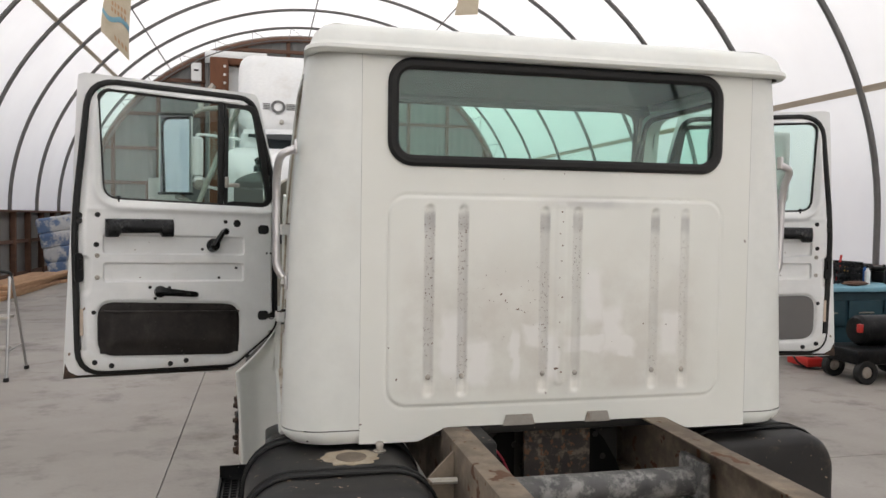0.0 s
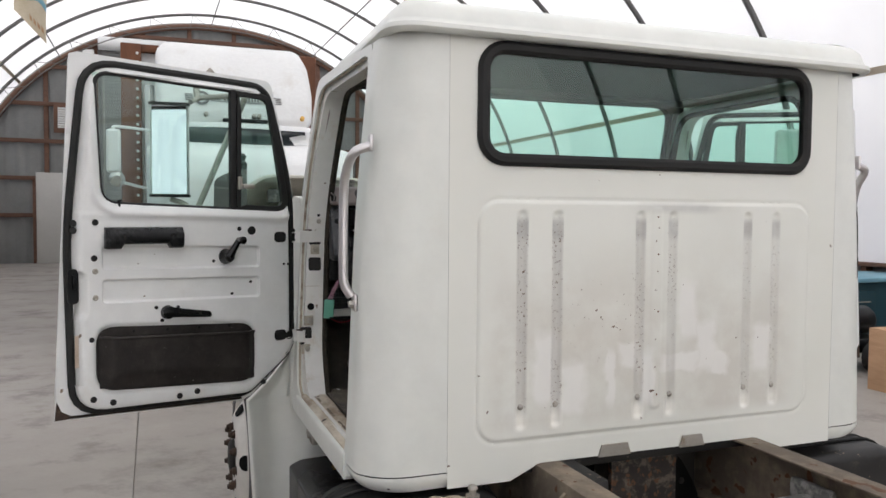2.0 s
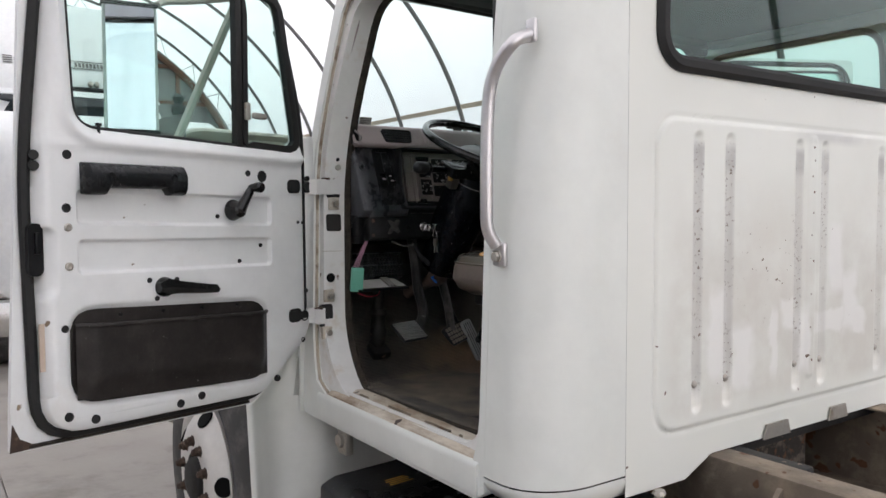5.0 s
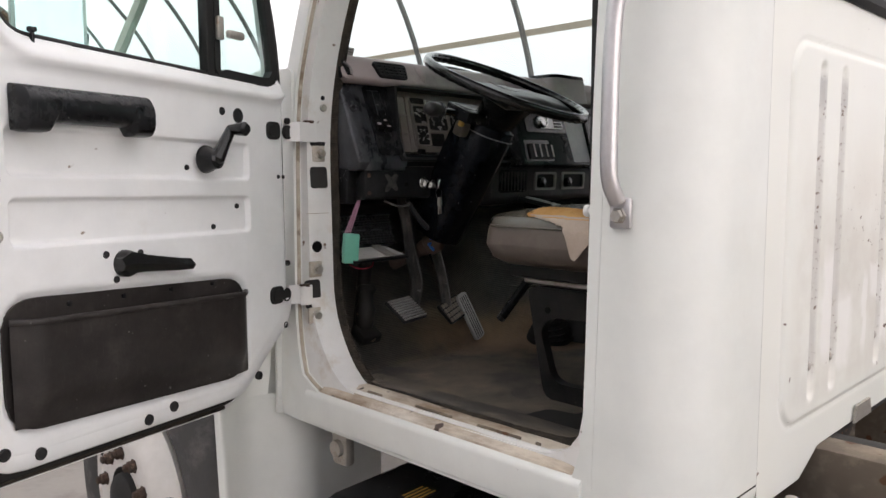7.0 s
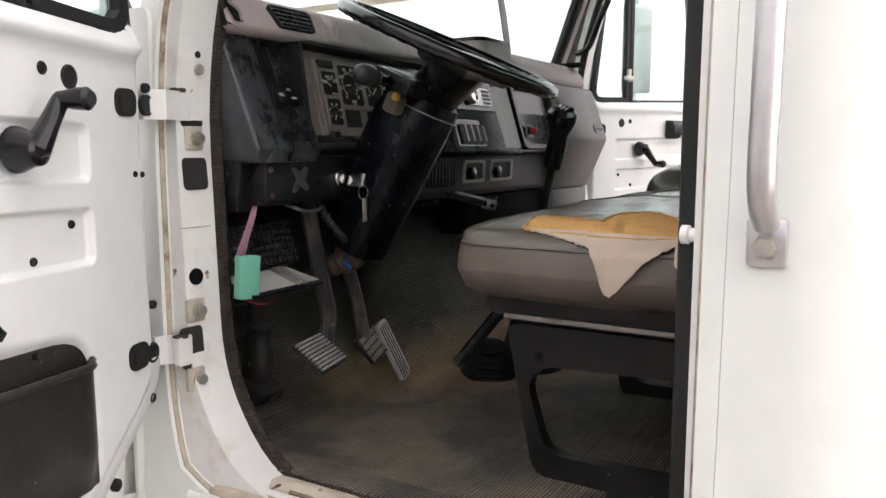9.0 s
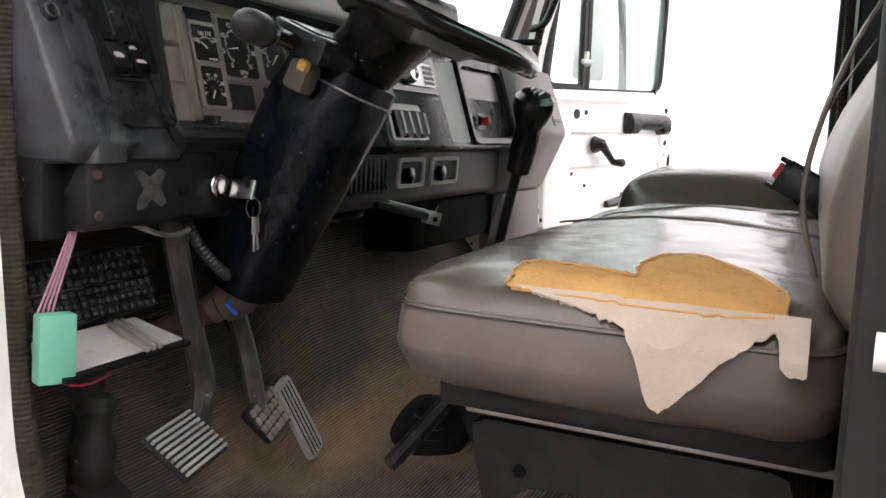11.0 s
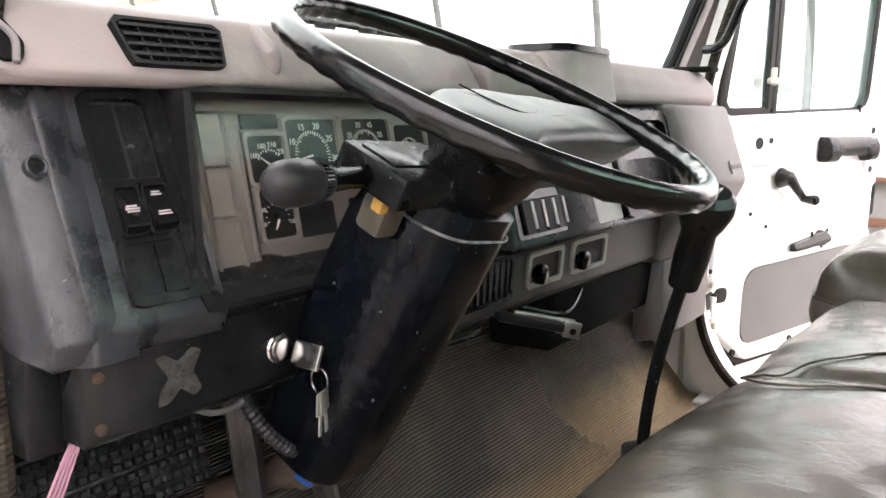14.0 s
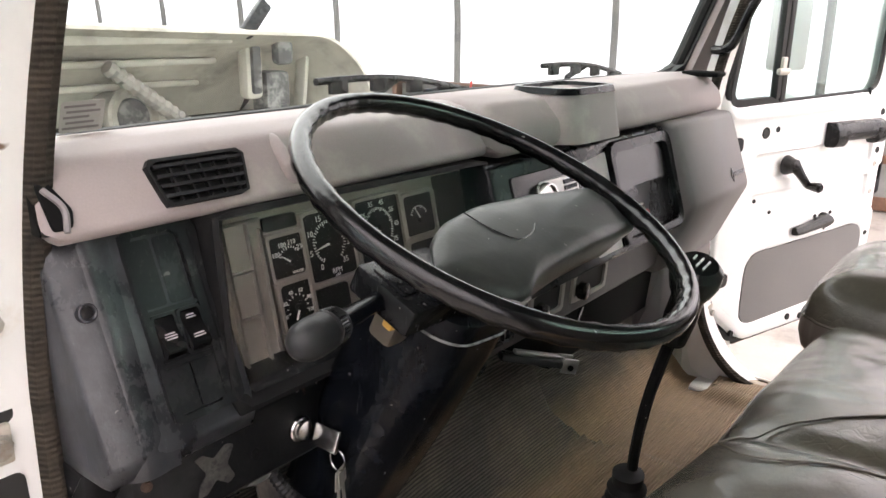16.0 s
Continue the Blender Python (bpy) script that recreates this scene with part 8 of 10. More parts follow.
    turn = Matrix((WX, WY, WN)).transposed().to_4x4()
    box(bm, V((-0.532, 0.862, 1.6265)), (0.120, 0.088, 0.034), turn, bev=0.006)
    box(bm, V((-0.555, 0.858, 1.6455)), (0.052, 0.046, 0.003), turn, bev=0.001)
    part("stalk_housing", bm, M["black"], w)
    a, b = V((-0.575, 0.868, 1.628)), V((-0.712, 0.838, 1.631))
    d = (b - a).normalized()
    L = (b - a).length
    bm = bmesh.new()
    lathe(bm, a, d, [(0, 0.013), (0.03, 0.0095), (L - 0.065, 0.0115), (L - 0.046, 0.0165)], 18)
    part("stalk", bm, M["shroud"], w, "black indicator stalk")
    bm = bmesh.new()
    lathe(bm, a, d, [(L - 0.050, 0.0172), (L - 0.032, 0.0188), (L - 0.030, 0.0176), (L - 0.028, 0.0192), (L - 0.010, 0.0196), (L + 0.002, 0.0185), (L + 0.010, 0.0150), (L + 0.016, 0.009), (L + 0.018, 0.002)], 24)
    k_ = part("stalk_knob", bm, M["knob"], w, "scuffed rounded grey-black knob")
    bm = bmesh.new()
    e1 = d.orthogonal().normalized()
    e2 = d.cross(e1)
    rows = []
    for t, r in ((L - 0.047, 0.0165), (L - 0.046, 0.0182), (L - 0.034, 0.0196), (L - 0.033, 0.0180)):
        rows.append([a + d * t + (e1 * math.cos(math.pi * k / 36) + e2 * math.sin(math.pi * k / 36)) * (r - (0.0012 if k % 2 else 0.0)) for k in range(72)])
    loft(bm, rows)
    part("ribbed_collar", bm, M["shroud"], k_, "finely ribbed black collar", sharp=30)
    bm = bmesh.new()
    sd, su, _ = frame_of(d)
    up_ = (V((0, -0.45, 1)) - d * d.dot(V((0, -0.45, 1)))).normalized()
    box(bm, a + d * (L - 0.040) + up_ * 0.0180, (0.014, 0.012, 0.0012), Matrix((d, up_.cross(d), up_)).transposed().to_4x4())
    part("knob_label", bm, M["dark"], k_)
    bm = bmesh.new()
    box(bm, (-0.552, 0.880, 1.588), (0.034, 0.034, 0.040), turn, bev=0.007)
    part("switch_body", bm, M["smoke"], w, "dusty translucent switch body")
    bm = bmesh.new()
    box(bm, (-0.572, 0.863, 1.600), (0.013, 0.014, 0.015), turn, bev=0.003)
    part("hazard_tab", bm, M["yellow"], w, "amber hazard tab")
    # lower joint: a short yoke and the greasy shaft running on to the firewall
    bm = bmesh.new()
    cyl(bm, on_column(0.350, 0.0, 0.0), on_column(0.392, 0.0, 0.0), 0.026, n=16)
    lathe(bm, V((-0.500, 1.040, 1.262)), (-0.36, 1.0, -0.52), [(-0.018, 0.020), (-0.012, 0.030), (0.022, 0.031), (0.028, 0.024), (0.045, 0.024), (0.048, 0.020), (0.16, 0.020)], 18)
    part("steering_joint", bm, M["joint"], w, "rusty greased steering joint")
    bm = bmesh.new()
    tube(bm, [V((-0.529 + 0.012 * math.sin(2.1 * k), 1.026, 1.276 - 0.0085 * k)) for k in range(5)], 0.0045, 6)
    part("clip", bm, M["blue"], w)
    bm = bmesh.new()
    loom = smooth_line([(-0.618, 1.03, 1.395), (-0.606, 1.012, 1.355), (-0.580, 1.00, 1.320), (-0.545, 1.0, 1.298)], 14)
    tube(bm, loom, [0.0088 if k % 2 else 0.0072 for k in range(len(loom))], 8)
    part("loom", bm, M["knob"], w, "ribbed grey wiring conduit")


def pedals():
    p = thing("clutch_pedal", (-0.62, 1.05, 0.98), "black steel clutch pedal with ribbed pad", "pedal", "pedals")
    bm = bmesh.new()
    tube(bm, smooth_line([(-0.575, 1.10, 1.40), (-0.572, 1.08, 1.30), (-0.575, 1.06, 1.22), (-0.555, 1.06, 1.14), (-0.575, 1.055, 1.075)], 6), [0.018] * 25, 8)
    part("arm", bm, M["arm"], p)
    m = pose(-0.640, 1.015, 1.080, 38, 0, 14)
    bm = bmesh.new()
    box(bm, (0, 0, 0), (0.115, 0.085, 0.010), bev=0.004)
    bmesh.ops.transform(bm, matrix=m, verts=bm.verts)
    part("pad", bm, M["rubber"], p)
    for k in range(9):
        bm = bmesh.new()
        box(bm, (0, -0.036 + 0.009 * k, 0.007), (0.108, 0.0045, 0.006))
        bmesh.ops.transform(bm, matrix=m, verts=bm.verts)
        part("rib", bm, M["pedal_metal"], p)
    p = thing("brake_pedal", (-0.44, 1.05, 0.98), "black steel brake pedal with worn waffle pad", "pedal", "pedals")
    bm = bmesh.new()
    tube(bm, smooth_line([(-0.46, 1.12, 1.36), (-0.455, 1.09, 1.25), (-0.44, 1.07, 1.15), (-0.435, 1.055, 1.06)], 6), [0.016] * 19, 8)
    part("arm", bm, M["arm"], p)
    m = pose(-0.417, 1.034, 1.036, 58, 0, 6) @ pose(0, 0, 0, 0, 0, 14)
    bm = bmesh.new()
    plate(bm, rounded([(-0.056, 0.052), (-0.042, -0.020), (0.044, -0.020), (0.052, 0.052)], 0.012, 3), lambda u, v, d: m @ V((u, v, d)), -0.006, 0.004)
    part("pad", bm, M["rubber"], p)
    for a in range(6):
        for b in range(4):
            bm = bmesh.new()
            box(bm, (-0.038 + 0.015 * a, -0.008 + 0.016 * b, 0.005), (0.0125, 0.013, 0.005), bev=0.002, seg=1)
            bmesh.ops.transform(bm, matrix=m, verts=bm.verts)
            part("tread_block", bm, M["dustrubber"], p)
    p = thing("throttle_pedal", (-0.35, 1.06, 0.95), "long ribbed metal throttle pedal", "pedal", "pedals")
    m = pose(-0.352, 1.030, 1.018, 72, 0, 6) @ pose(0, 0, 0, 0, 0, 17)
    bm = bmesh.new()
    plate(bm, rounded([(-0.024, 0.082), (-0.026, -0.072), (0.026, -0.072), (0.024, 0.082)], 0.014, 3), lambda u, v, d: m @ V((u, v, d)), -0.006, 0.003)
    part("pad", bm, M["pedal_metal"], p)
    for k in range(4):
        bm = bmesh.new()
        box(bm, (-0.015 + 0.010 * k, 0.002, 0.0035), (0.0018, 0.14, 0.002))
        bmesh.ops.transform(bm, matrix=m, verts=bm.verts)
        part("rib", bm, M["rubber"], p)
    bm = bmesh.new()
    tube(bm, smooth_line([(-0.37, 1.11, 1.08), (-0.42, 1.10, 1.16), (-0.46, 1.10, 1.22), (-0.47, 1.13, 1.33)], 6), 0.006, 6)
    part("linkage", bm, M["steelblack"], p)


def fuse_block():
    f = thing("fuse_block", (-0.70, 1.11, 1.22), "black fuse block with open tray under the dash", "fuse box")
    m = pose(-0.705, 1.115, 1.305, -20, 0, 0)
    bm = bmesh.new()
    box(bm, (-0.010, 0.02, 0), (0.22, 0.05, 0.090), bev=0.004)
    bmesh.ops.transform(bm, matrix=m, verts=bm.verts)
    part("block", bm, M["black"], f)
    for a in range(17):
        for b in range(2):
            x, z = -0.112 + 0.0126 * a, -0.023 + 0.044 * b
            bm = bmesh.new()
            for dz in (-0.015, 0.0, 0.015):
                box(bm, (x, -0.007, z + dz), (0.0085, 0.014 + 0.004 * (dz == 0), 0.0085), bev=0.0015, seg=1)
            box(bm, (x, -0.004, z), (0.004, 0.010, 0.034))
            bmesh.ops.transform(bm, matrix=m, verts=bm.verts)
            part("fuse_socket", bm, M["black"], f)
    for z in (-0.044, 0.0, 0.043):
        bm = bmesh.new()
        box(bm, (-0.010, -0.008, z), (0.222, 0.012, 0.003), bev=0.001, seg=1)
        bmesh.ops.transform(bm, matrix=m, verts=bm.verts)
        part("divider", bm, M["scuffed"], f)
    bm = bmesh.new()
    box(bm, (-0.755, 1.03, 1.246), (0.19, 0.10, 0.006), pose(0, 0, 0, 12, 0, 0))
    part("tray", bm, M["steelblack"], f)
    bm = bmesh.new()
    box(bm, (-0.755, 1.03, 1.252), (0.17, 0.088, 0.002), pose(0, 0, 0, 12, 0, 0))
    part("label", bm, M["paper"], f, "dusty paper fuse label")
    bm = bmesh.new()
    for k in range(3):
        box(bm, (-0.730 + 0.010 * k, 1.018, 1.256), (0.007, 0.085, 0.008), pose(0, 0, 0, 14, 0, -8), bev=0.002)
    part("clip", bm, M["zinc"], f)
    r = thing("relay", (-0.85, 1.03, 1.22), "mint green relay hanging on pink wires", "relay")
    bm = bmesh.new()
    box(bm, (-0.848, 1.000, 1.272), (0.040, 0.024, 0.078), pose(0, 0, 0, 0, 4, -20), bev=0.003)
    part("case", bm, M["teal"], r)
    for k in range(4):
        bm = bmesh.new()
        tube(bm, smooth_line([(-0.795 + 0.003 * k, 1.03, 1.400), (-0.815 + 0.004 * k, 1.022, 1.375), (-0.836 + 0.005 * k, 1.022, 1.335), (-0.853 + 0.007 * k, 1.025, 1.300)], 5), 0.0015, 6)
        part("wire", bm, M["wire"], r)
    bm = bmesh.new()
    tube(bm, smooth_line([(-0.83, 1.03, 1.225), (-0.80, 1.02, 1.212), (-0.76, 1.02, 1.215), (-0.74, 1.04, 1.23)], 5), 0.0018, 5)
    part("red_wire", bm, M["redwire"], r)
    b = thing("brake_lever", (-0.12, 0.96, 1.37), "black hand lever with worn bright metal channel end under the dash", "lever")
    q0, q1 = V((-0.172, 0.990, 1.392)), V((-0.072, 0.921, 1.362))
    qd = (q1 - q0).normalized()
    qs = qd.cross(V((0, 0, 1))).normalized()
    qm = Matrix((qd, qs, qs.cross(qd) * -1)).transposed().to_4x4()
    bm = bmesh.new()
    box(bm, (q0 + q1) / 2 + V((0, 0, -0.006)), ((q1 - q0).length, 0.026, 0.014), qm, bev=0.004)
    part("lever", bm, M["black"], b)
    bm = bmesh.new()
    box(bm, q0 + (q1 - q0) * 0.55 + V((0, 0, 0.004)), (0.085, 0.016, 0.008), qm, bev=0.003)
    box(bm, q1 + qs * 0.011 + V((0, 0, -0.006)), (0.030, 0.005, 0.026), qm, bev=0.002)
    box(bm, q1 - qs * 0.011 + V((0, 0, -0.006)), (0.030, 0.005, 0.026), qm, bev=0.002)
    part("channel_end", bm, M["alu"], b, "worn bright channel end")
    bm = bmesh.new()
    cyl(bm, q1 - qs * 0.016 + V((0, 0, -0.008)), q1 + qs * 0.016 + V((0, 0, -0.008)), 0.005, n=10)
    part("pin", bm, M["dark"], b)
    for i, pts in enumerate((((-0.68, 1.06, 1.39), (-0.65, 1.03, 1.375), (-0.62, 1.02, 1.38), (-0.605, 1.04, 1.40)), ((-0.35, 1.1, 1.37), (-0.28, 1.02, 1.36), (-0.20, 1.0, 1.37), (-0.16, 1.05, 1.39)), ((-0.02, 1.05, 1.36), (0.06, 1.0, 1.34), (0.16, 1.02, 1.36), (0.24, 1.06, 1.37)))):
        bm = bmesh.new()
        tube(bm, smooth_line(pts, 6), 0.004, 6)
        solid("cable", bm, M["greased"] if i == 0 else M["black"], "loose wiring cable hanging under the dashboard", "cable")
    q = thing("floor_bracket", (-0.70, 1.14, 0.98), "dark steel bracket and valve behind the pedals", "bracket")
    bm = bmesh.new()
    cyl(bm, (-0.70, 1.16, 0.98), (-0.69, 1.13, 1.22), 0.020, n=14)
    part("stem", bm, M["framedark"], q)
    bm = bmesh.new()
    lathe(bm, (-0.70, 1.13, 1.02), (0.05, -0.05, 1), [(0, 0.022), (0.02, 0.028), (0.06, 0.030), (0.075, 0.022), (0.10, 0.022), (0.115, 0.030), (0.13, 0.020)], 14)
    part("valve", bm, M["framedark"], q)
    bm = bmesh.new()
    box(bm, (-0.70, 1.12, 1.005), (0.07, 0.06, 0.03), pose(0, 0, 0, 30, 0, 0), bev=0.006)
    part("foot", bm, M["framedark"], q)


def gear_lever():
    g = thing("gear_lever", (-0.02, 0.80, 1.08), "black gear lever with shift-pattern knob", "gear lever")
    bm = bmesh.new()
    tube(bm, smooth_line([(-0.020, 0.815, 1.10), (-0.030, 0.805, 1.22), (-0.050, 0.785, 1.32), (-0.075, 0.755, 1.42), (-0.098, 0.728, 1.49)], 6), 0.0095, 10)
    part("stick", bm, M["steelblack"], g)
    bm = bmesh.new()
    a, b = V((-0.085, 0.742, 1.452)), V((-0.128, 0.698, 1.592))
    d = (b - a).normalized()
    L = (b - a).length
    lathe(bm, a, d, [(0, 0.016), (0.004, 0.021), (0.05, 0.024), (0.09, 0.023), (0.105, 0.030), (0.125, 0.036), (0.142, 0.035), (0.152, 0.026), (0.154, 0.002)], 20)
    k = part("knob", bm, M["black_gloss"], g, "black shift knob")
    top = a + d * 0.1555
    s, u, _ = frame_of(d)
    for i in range(5):
        bm = bmesh.new()
        c = top + s * (-0.010 + 0.010 * (i % 3)) + u * (0.004 if i < 3 else -0.008)
        box(bm, c, (0.0025, 0.0025, 0.009), Matrix((s, d, u)).transposed().to_4x4())
        part("pattern_bar", bm, M["white"], k)
    bm = bmesh.new()
    lathe(bm, (-0.012, 0.825, 0.940), (-0.10, -0.06, 1), [(0, 0.090), (0.02, 0.086), (0.06, 0.072), (0.12, 0.056), (0.165, 0.042), (0.172, 0.034), (0.185, 0.036), (0.195, 0.030), (0.205, 0.034), (0.215, 0.026), (0.235, 0.027), (0.240, 0.012)], 24)
    part("boot", bm, M["rubber"], g, "black ribbed rubber boot")


def seat_top(x, y, x0, x1, y0, y1, zt, k=0.30):
    d = min(x - x0, x1 - x, y - y0, y1 - y)
    R = 0.105
    drop = R - math.sqrt(max(0.0, R * R - (R - min(d, R)) ** 2))
    crown = 0.020 * math.sin(math.pi * max(0, min(1, (x - x0) / (x1 - x0)))) * math.sin(math.pi * max(0, min(1, (y - y0) / (y1 - y0))))
    wr = 0.004 * noise.noise(V((x * 9, y * 9, 1.7))) + 0.0018 * noise.noise(V((x * 30, y * 22, 5.1)))
    return zt + 0.004 - drop * k + crown + wr * min(1, d / 0.04)


def cushion(name, x0, x1, y0, y1, zb, zt, mat, parent, label, creases=(), roll=0.30, taper=0.0):
    bm = bmesh.new()
    nu, nv = max(24, int((x1 - x0) / 0.012)), 44

    def plan(u, v):
        """A rounded-square map of the unit square on the cushion's outline."""
        a, b = 2 * u - 1, 2 * v - 1
        hx, hy = (x1 - x0) / 2, (y1 - y0) / 2
        x = (x0 + x1) / 2 + a * (hx - 0.026 * b ** 8 * a ** 4 - 0.006 * b * b)
        y = (y0 + y1) / 2 + b * (hy - 0.026 * a ** 8 * b ** 4 - 0.006 * a * a)
        return x, y - taper * step_fn((x + 0.48) / 0.42) * v * v

    def at(u, v):
        x, y = plan(u, v)
        z = seat_top(x0 + (x1 - x0) * u, y0 + (y1 - y0) * v, x0, x1, y0, y1, zt, roll)
        for c, depth, width in creases:
            z -= depth * math.exp(-((x - c - 0.03 * (y - y0)) / width) ** 2)
        return (x, y, z)
    rows = grid(bm, nu, nv, at)
    edge = [rows[0][i] for i in range(nu + 1)] + [rows[j][nu] for j in range(1, nv + 1)] + [rows[nv][i] for i in range(nu - 1, -1, -1)] + [rows[j][0] for j in range(nv - 1, 0, -1)]
    cx, cy = (x0 + x1) / 2, (y0 + y1) / 2
    line = [e.co.copy() for e in edge]
    ob = part(name, bm, mat, parent, label, sharp=75)
    bm = bmesh.new()
    loops = [line]
    top = min(p.z for p in line)
    for z, k in ((top - 0.008, 1.010), (top - 0.034, 1.016), (zb + 0.050, 1.016), (zb + 0.018, 0.985), (zb, 0.92)):
        loops.append([V((cx + (e.x - cx) * k, cy + (e.y - cy) * k, z + 0.003 * noise.noise(V((e.x * 14, e.y * 14, z * 9))))) for e in line])
    loft(bm, loops, False, True)
    part("cushion_side", bm, M["vinyl_side"], ob, "matt taupe vinyl side", sharp=75)
    bm = bmesh.new()
    tube(bm, [V((cx + (p.x - cx) * 1.005, cy + (p.y - cy) * 1.005, p.z - 0.003)) for p in line], 0.0024, 6, closed=True)
    part("piping", bm, mat, ob)
    return ob


def backrest(x0, x1, parent, z0=1.36, z1=1.80):
    bm = bmesh.new()
    loops = []
    for z, t in ((z0, 0.075), (z0 + 0.03, 0.100), (z0 + 0.10, 0.118), (z0 + 0.16, 0.120), (z0 + 0.24, 0.108), (z1 - 0.12, 0.085), (z1 - 0.06, 0.065), (z1 - 0.01, 0.045), (z1, 0.02)):
        yc = 0.15 - 0.10 * (z - z0) / (z1 - z0)
        lp = rrect(x0 + 0.0, yc - t, x1, yc + t, min(0.045, t * 0.8), 5)
        loops.append([V((x, max(0.045, y), z)) for x, y in lp])
    loft(bm, loops)
    b = part("backrest", bm, M["vinyl_side"], parent, "pale taupe vinyl backrest", sharp=60)
    bm = bmesh.new()
    tube(bm, smooth_line([(x0 + 0.045, 0.150 + 0.122 * k, z) for z, k in ((z0 + 0.04, 0.82), (z0 + 0.10, 0.94), (z0 + 0.16, 0.90), (z0 + 0.24, 0.70), (z0 + 0.32, 0.35), (z0 + 0.38, 0.05))], 5), 0.0025, 6)
    part("piping", bm, M["vinyl"], b)
    return b


def dart_seams(s, x0, x1, y0, y1, zt):
    """Two stitched seams that meet at the front edge of the cushion."""
    for line in ([(-0.206, 0.622), (-0.160, 0.596), (-0.105, 0.549), (-0.06, 0.50), (-0.02, 0.43), (0.01, 0.34)], [(-0.206, 0.622), (-0.225, 0.590), (-0.222, 0.551), (-0.205, 0.508), (-0.185, 0.440), (-0.165, 0.34)]):
        bm = bmesh.new()
        pts = []
        for p in smooth_line([(a, b, 0.0) for a, b in line], 6):
            z = seat_top(p[0], p[1], x0, x1, y0, y1, zt)
            for c, depth, width in ((-0.165, 0.010, 0.020), (0.0, -0.008, 0.07)):
                z -= depth * math.exp(-((p[0] - c - 0.03 * (p[1] - y0)) / width) ** 2)
            pts.append(V((p[0], p[1], z + 0.0008)))
        tube(bm, pts, 0.0018, 6)
        part("seam", bm, M["vinyl"], s)


def seats():
    s = thing("driver_seat", (-0.45, 0.42, 0.935), "taupe vinyl driver's seat with torn foam showing", "seat")
    X0, X1, Y0_, Y1_, ZB, ZT = -0.735, 0.412, 0.195, 0.672, 1.250, 1.374
    cushion("cushion", X0, X1, Y0_, Y1_, ZB, ZT, M["vinyl"], s, "glossy taupe vinyl cushion", ((-0.165, 0.010, 0.020), (0.0, -0.008, 0.07)), taper=0.034)
    dart_seams(s, X0, X1, Y0_, Y1_, ZT)
    # torn foam over the outer edge
    rnd = random.Random(11)
    hole = [(-0.716, 0.520), (-0.690, 0.526), (-0.645, 0.526), (-0.632, 0.50), (-0.642, 0.455), (-0.664, 0.402), (-0.640, 0.410), (-0.595, 0.412), (-0.545, 0.400), (-0.525, 0.36), (-0.585, 0.315), (-0.665, 0.270), (-0.714, 0.268), (-0.722, 0.33), (-0.720, 0.42)]
    hole = rounded(hole, 0.012, 3)
    fine = []
    for (a, b), (c, d) in zip(hole, hole[1:] + hole[:1]):
        for t in (0.0, 0.5):
            fine.append((a + (c - a) * t + rnd.uniform(-1, 1) * 0.0018, b + (d - b) * t + rnd.uniform(-1, 1) * 0.0018))
    bm = bmesh.new()
    n = 60
    cells = {}

    def foam(i, j):
        x, y = -0.742 + 0.30 * i / n, 0.235 + 0.33 * j / n
        d = inside((x, y), fine)
        z = seat_top(max(x, X0 + 0.003), y, X0, X1, Y0_, Y1_, ZT)
        for c, depth, width in ((-0.165, 0.010, 0.020), (0.0, -0.008, 0.07)):
            z -= depth * math.exp(-((x - c - 0.03 * (y - Y0_)) / width) ** 2)
        return d, (x, y, z + 0.002 + 0.004 * step_fn(d / 0.02) + 0.005 * noise.noise(V((x * 40, y * 40, 2))) * step_fn(d / 0.01))
    F = [[foam(i, j) for i in range(n + 1)] for j in range(n + 1)]
    for j in range(n):
        for i in range(n):
            q = ((j, i), (j, i + 1), (j + 1, i + 1), (j + 1, i))
            if all(F[a][b][0] > -0.003 for a, b in q):
                vs = []
                for a, b in q:
                    if (a, b) not in cells:
                        cells[(a, b)] = bm.verts.new(F[a][b][1])
                    vs.append(cells[(a, b)])
                bm.faces.new(vs)
    part("torn_foam", bm, M["foam"], s, "exposed yellow seat foam", sharp=80)
    # rolled torn edge of the cover
    bm = bmesh.new()
    edge = []
    for x, y in fine:
        if x > -0.728:
            z = seat_top(x, y, X0, X1, Y0_, Y1_, ZT)
            edge.append(V((x, y, z + 0.0035)))
    tube(bm, edge, [0.0008 + 0.0012 * rnd.random() for _ in edge], 6)
    part("torn_edge", bm, M["foam"], s)
    # fabric flap hanging down the side
    bm = bmesh.new()
    def over(u, v, d):
        """Draped from the shoulder of the cushion down its side."""
        k = step_fn((v - 1.346) / 0.032)
        x = -0.7485 + 0.036 * k - 0.005 * math.sin(u * 45) * max(0.0, 1.36 - v) / 0.1
        top = seat_top(max(x, X0 + 0.003), u, X0, X1, Y0_, Y1_, ZT)
        return (x - d * (1 - k), u, (v - 0.008) * (1 - k) + (top + 0.002 + d) * k)
    hem = [(0.250, 1.338), (0.262, 1.336), (0.270, 1.342), (0.274, 1.364), (0.294, 1.355), (0.302, 1.350), (0.316, 1.340), (0.336, 1.316), (0.362, 1.288), (0.374, 1.292), (0.388, 1.338), (0.398, 1.356), (0.43, 1.362), (0.47, 1.367), (0.512, 1.374)]
    n = 90
    for side_ in (0.0, 0.003):
        rows = []
        for k in range(n + 1):
            u = 0.250 + 0.262 * k / n
            a, b = next((p, q) for p, q in zip(hem, hem[1:]) if p[0] <= u + 1e-9 and u <= q[0] + 1e-9)
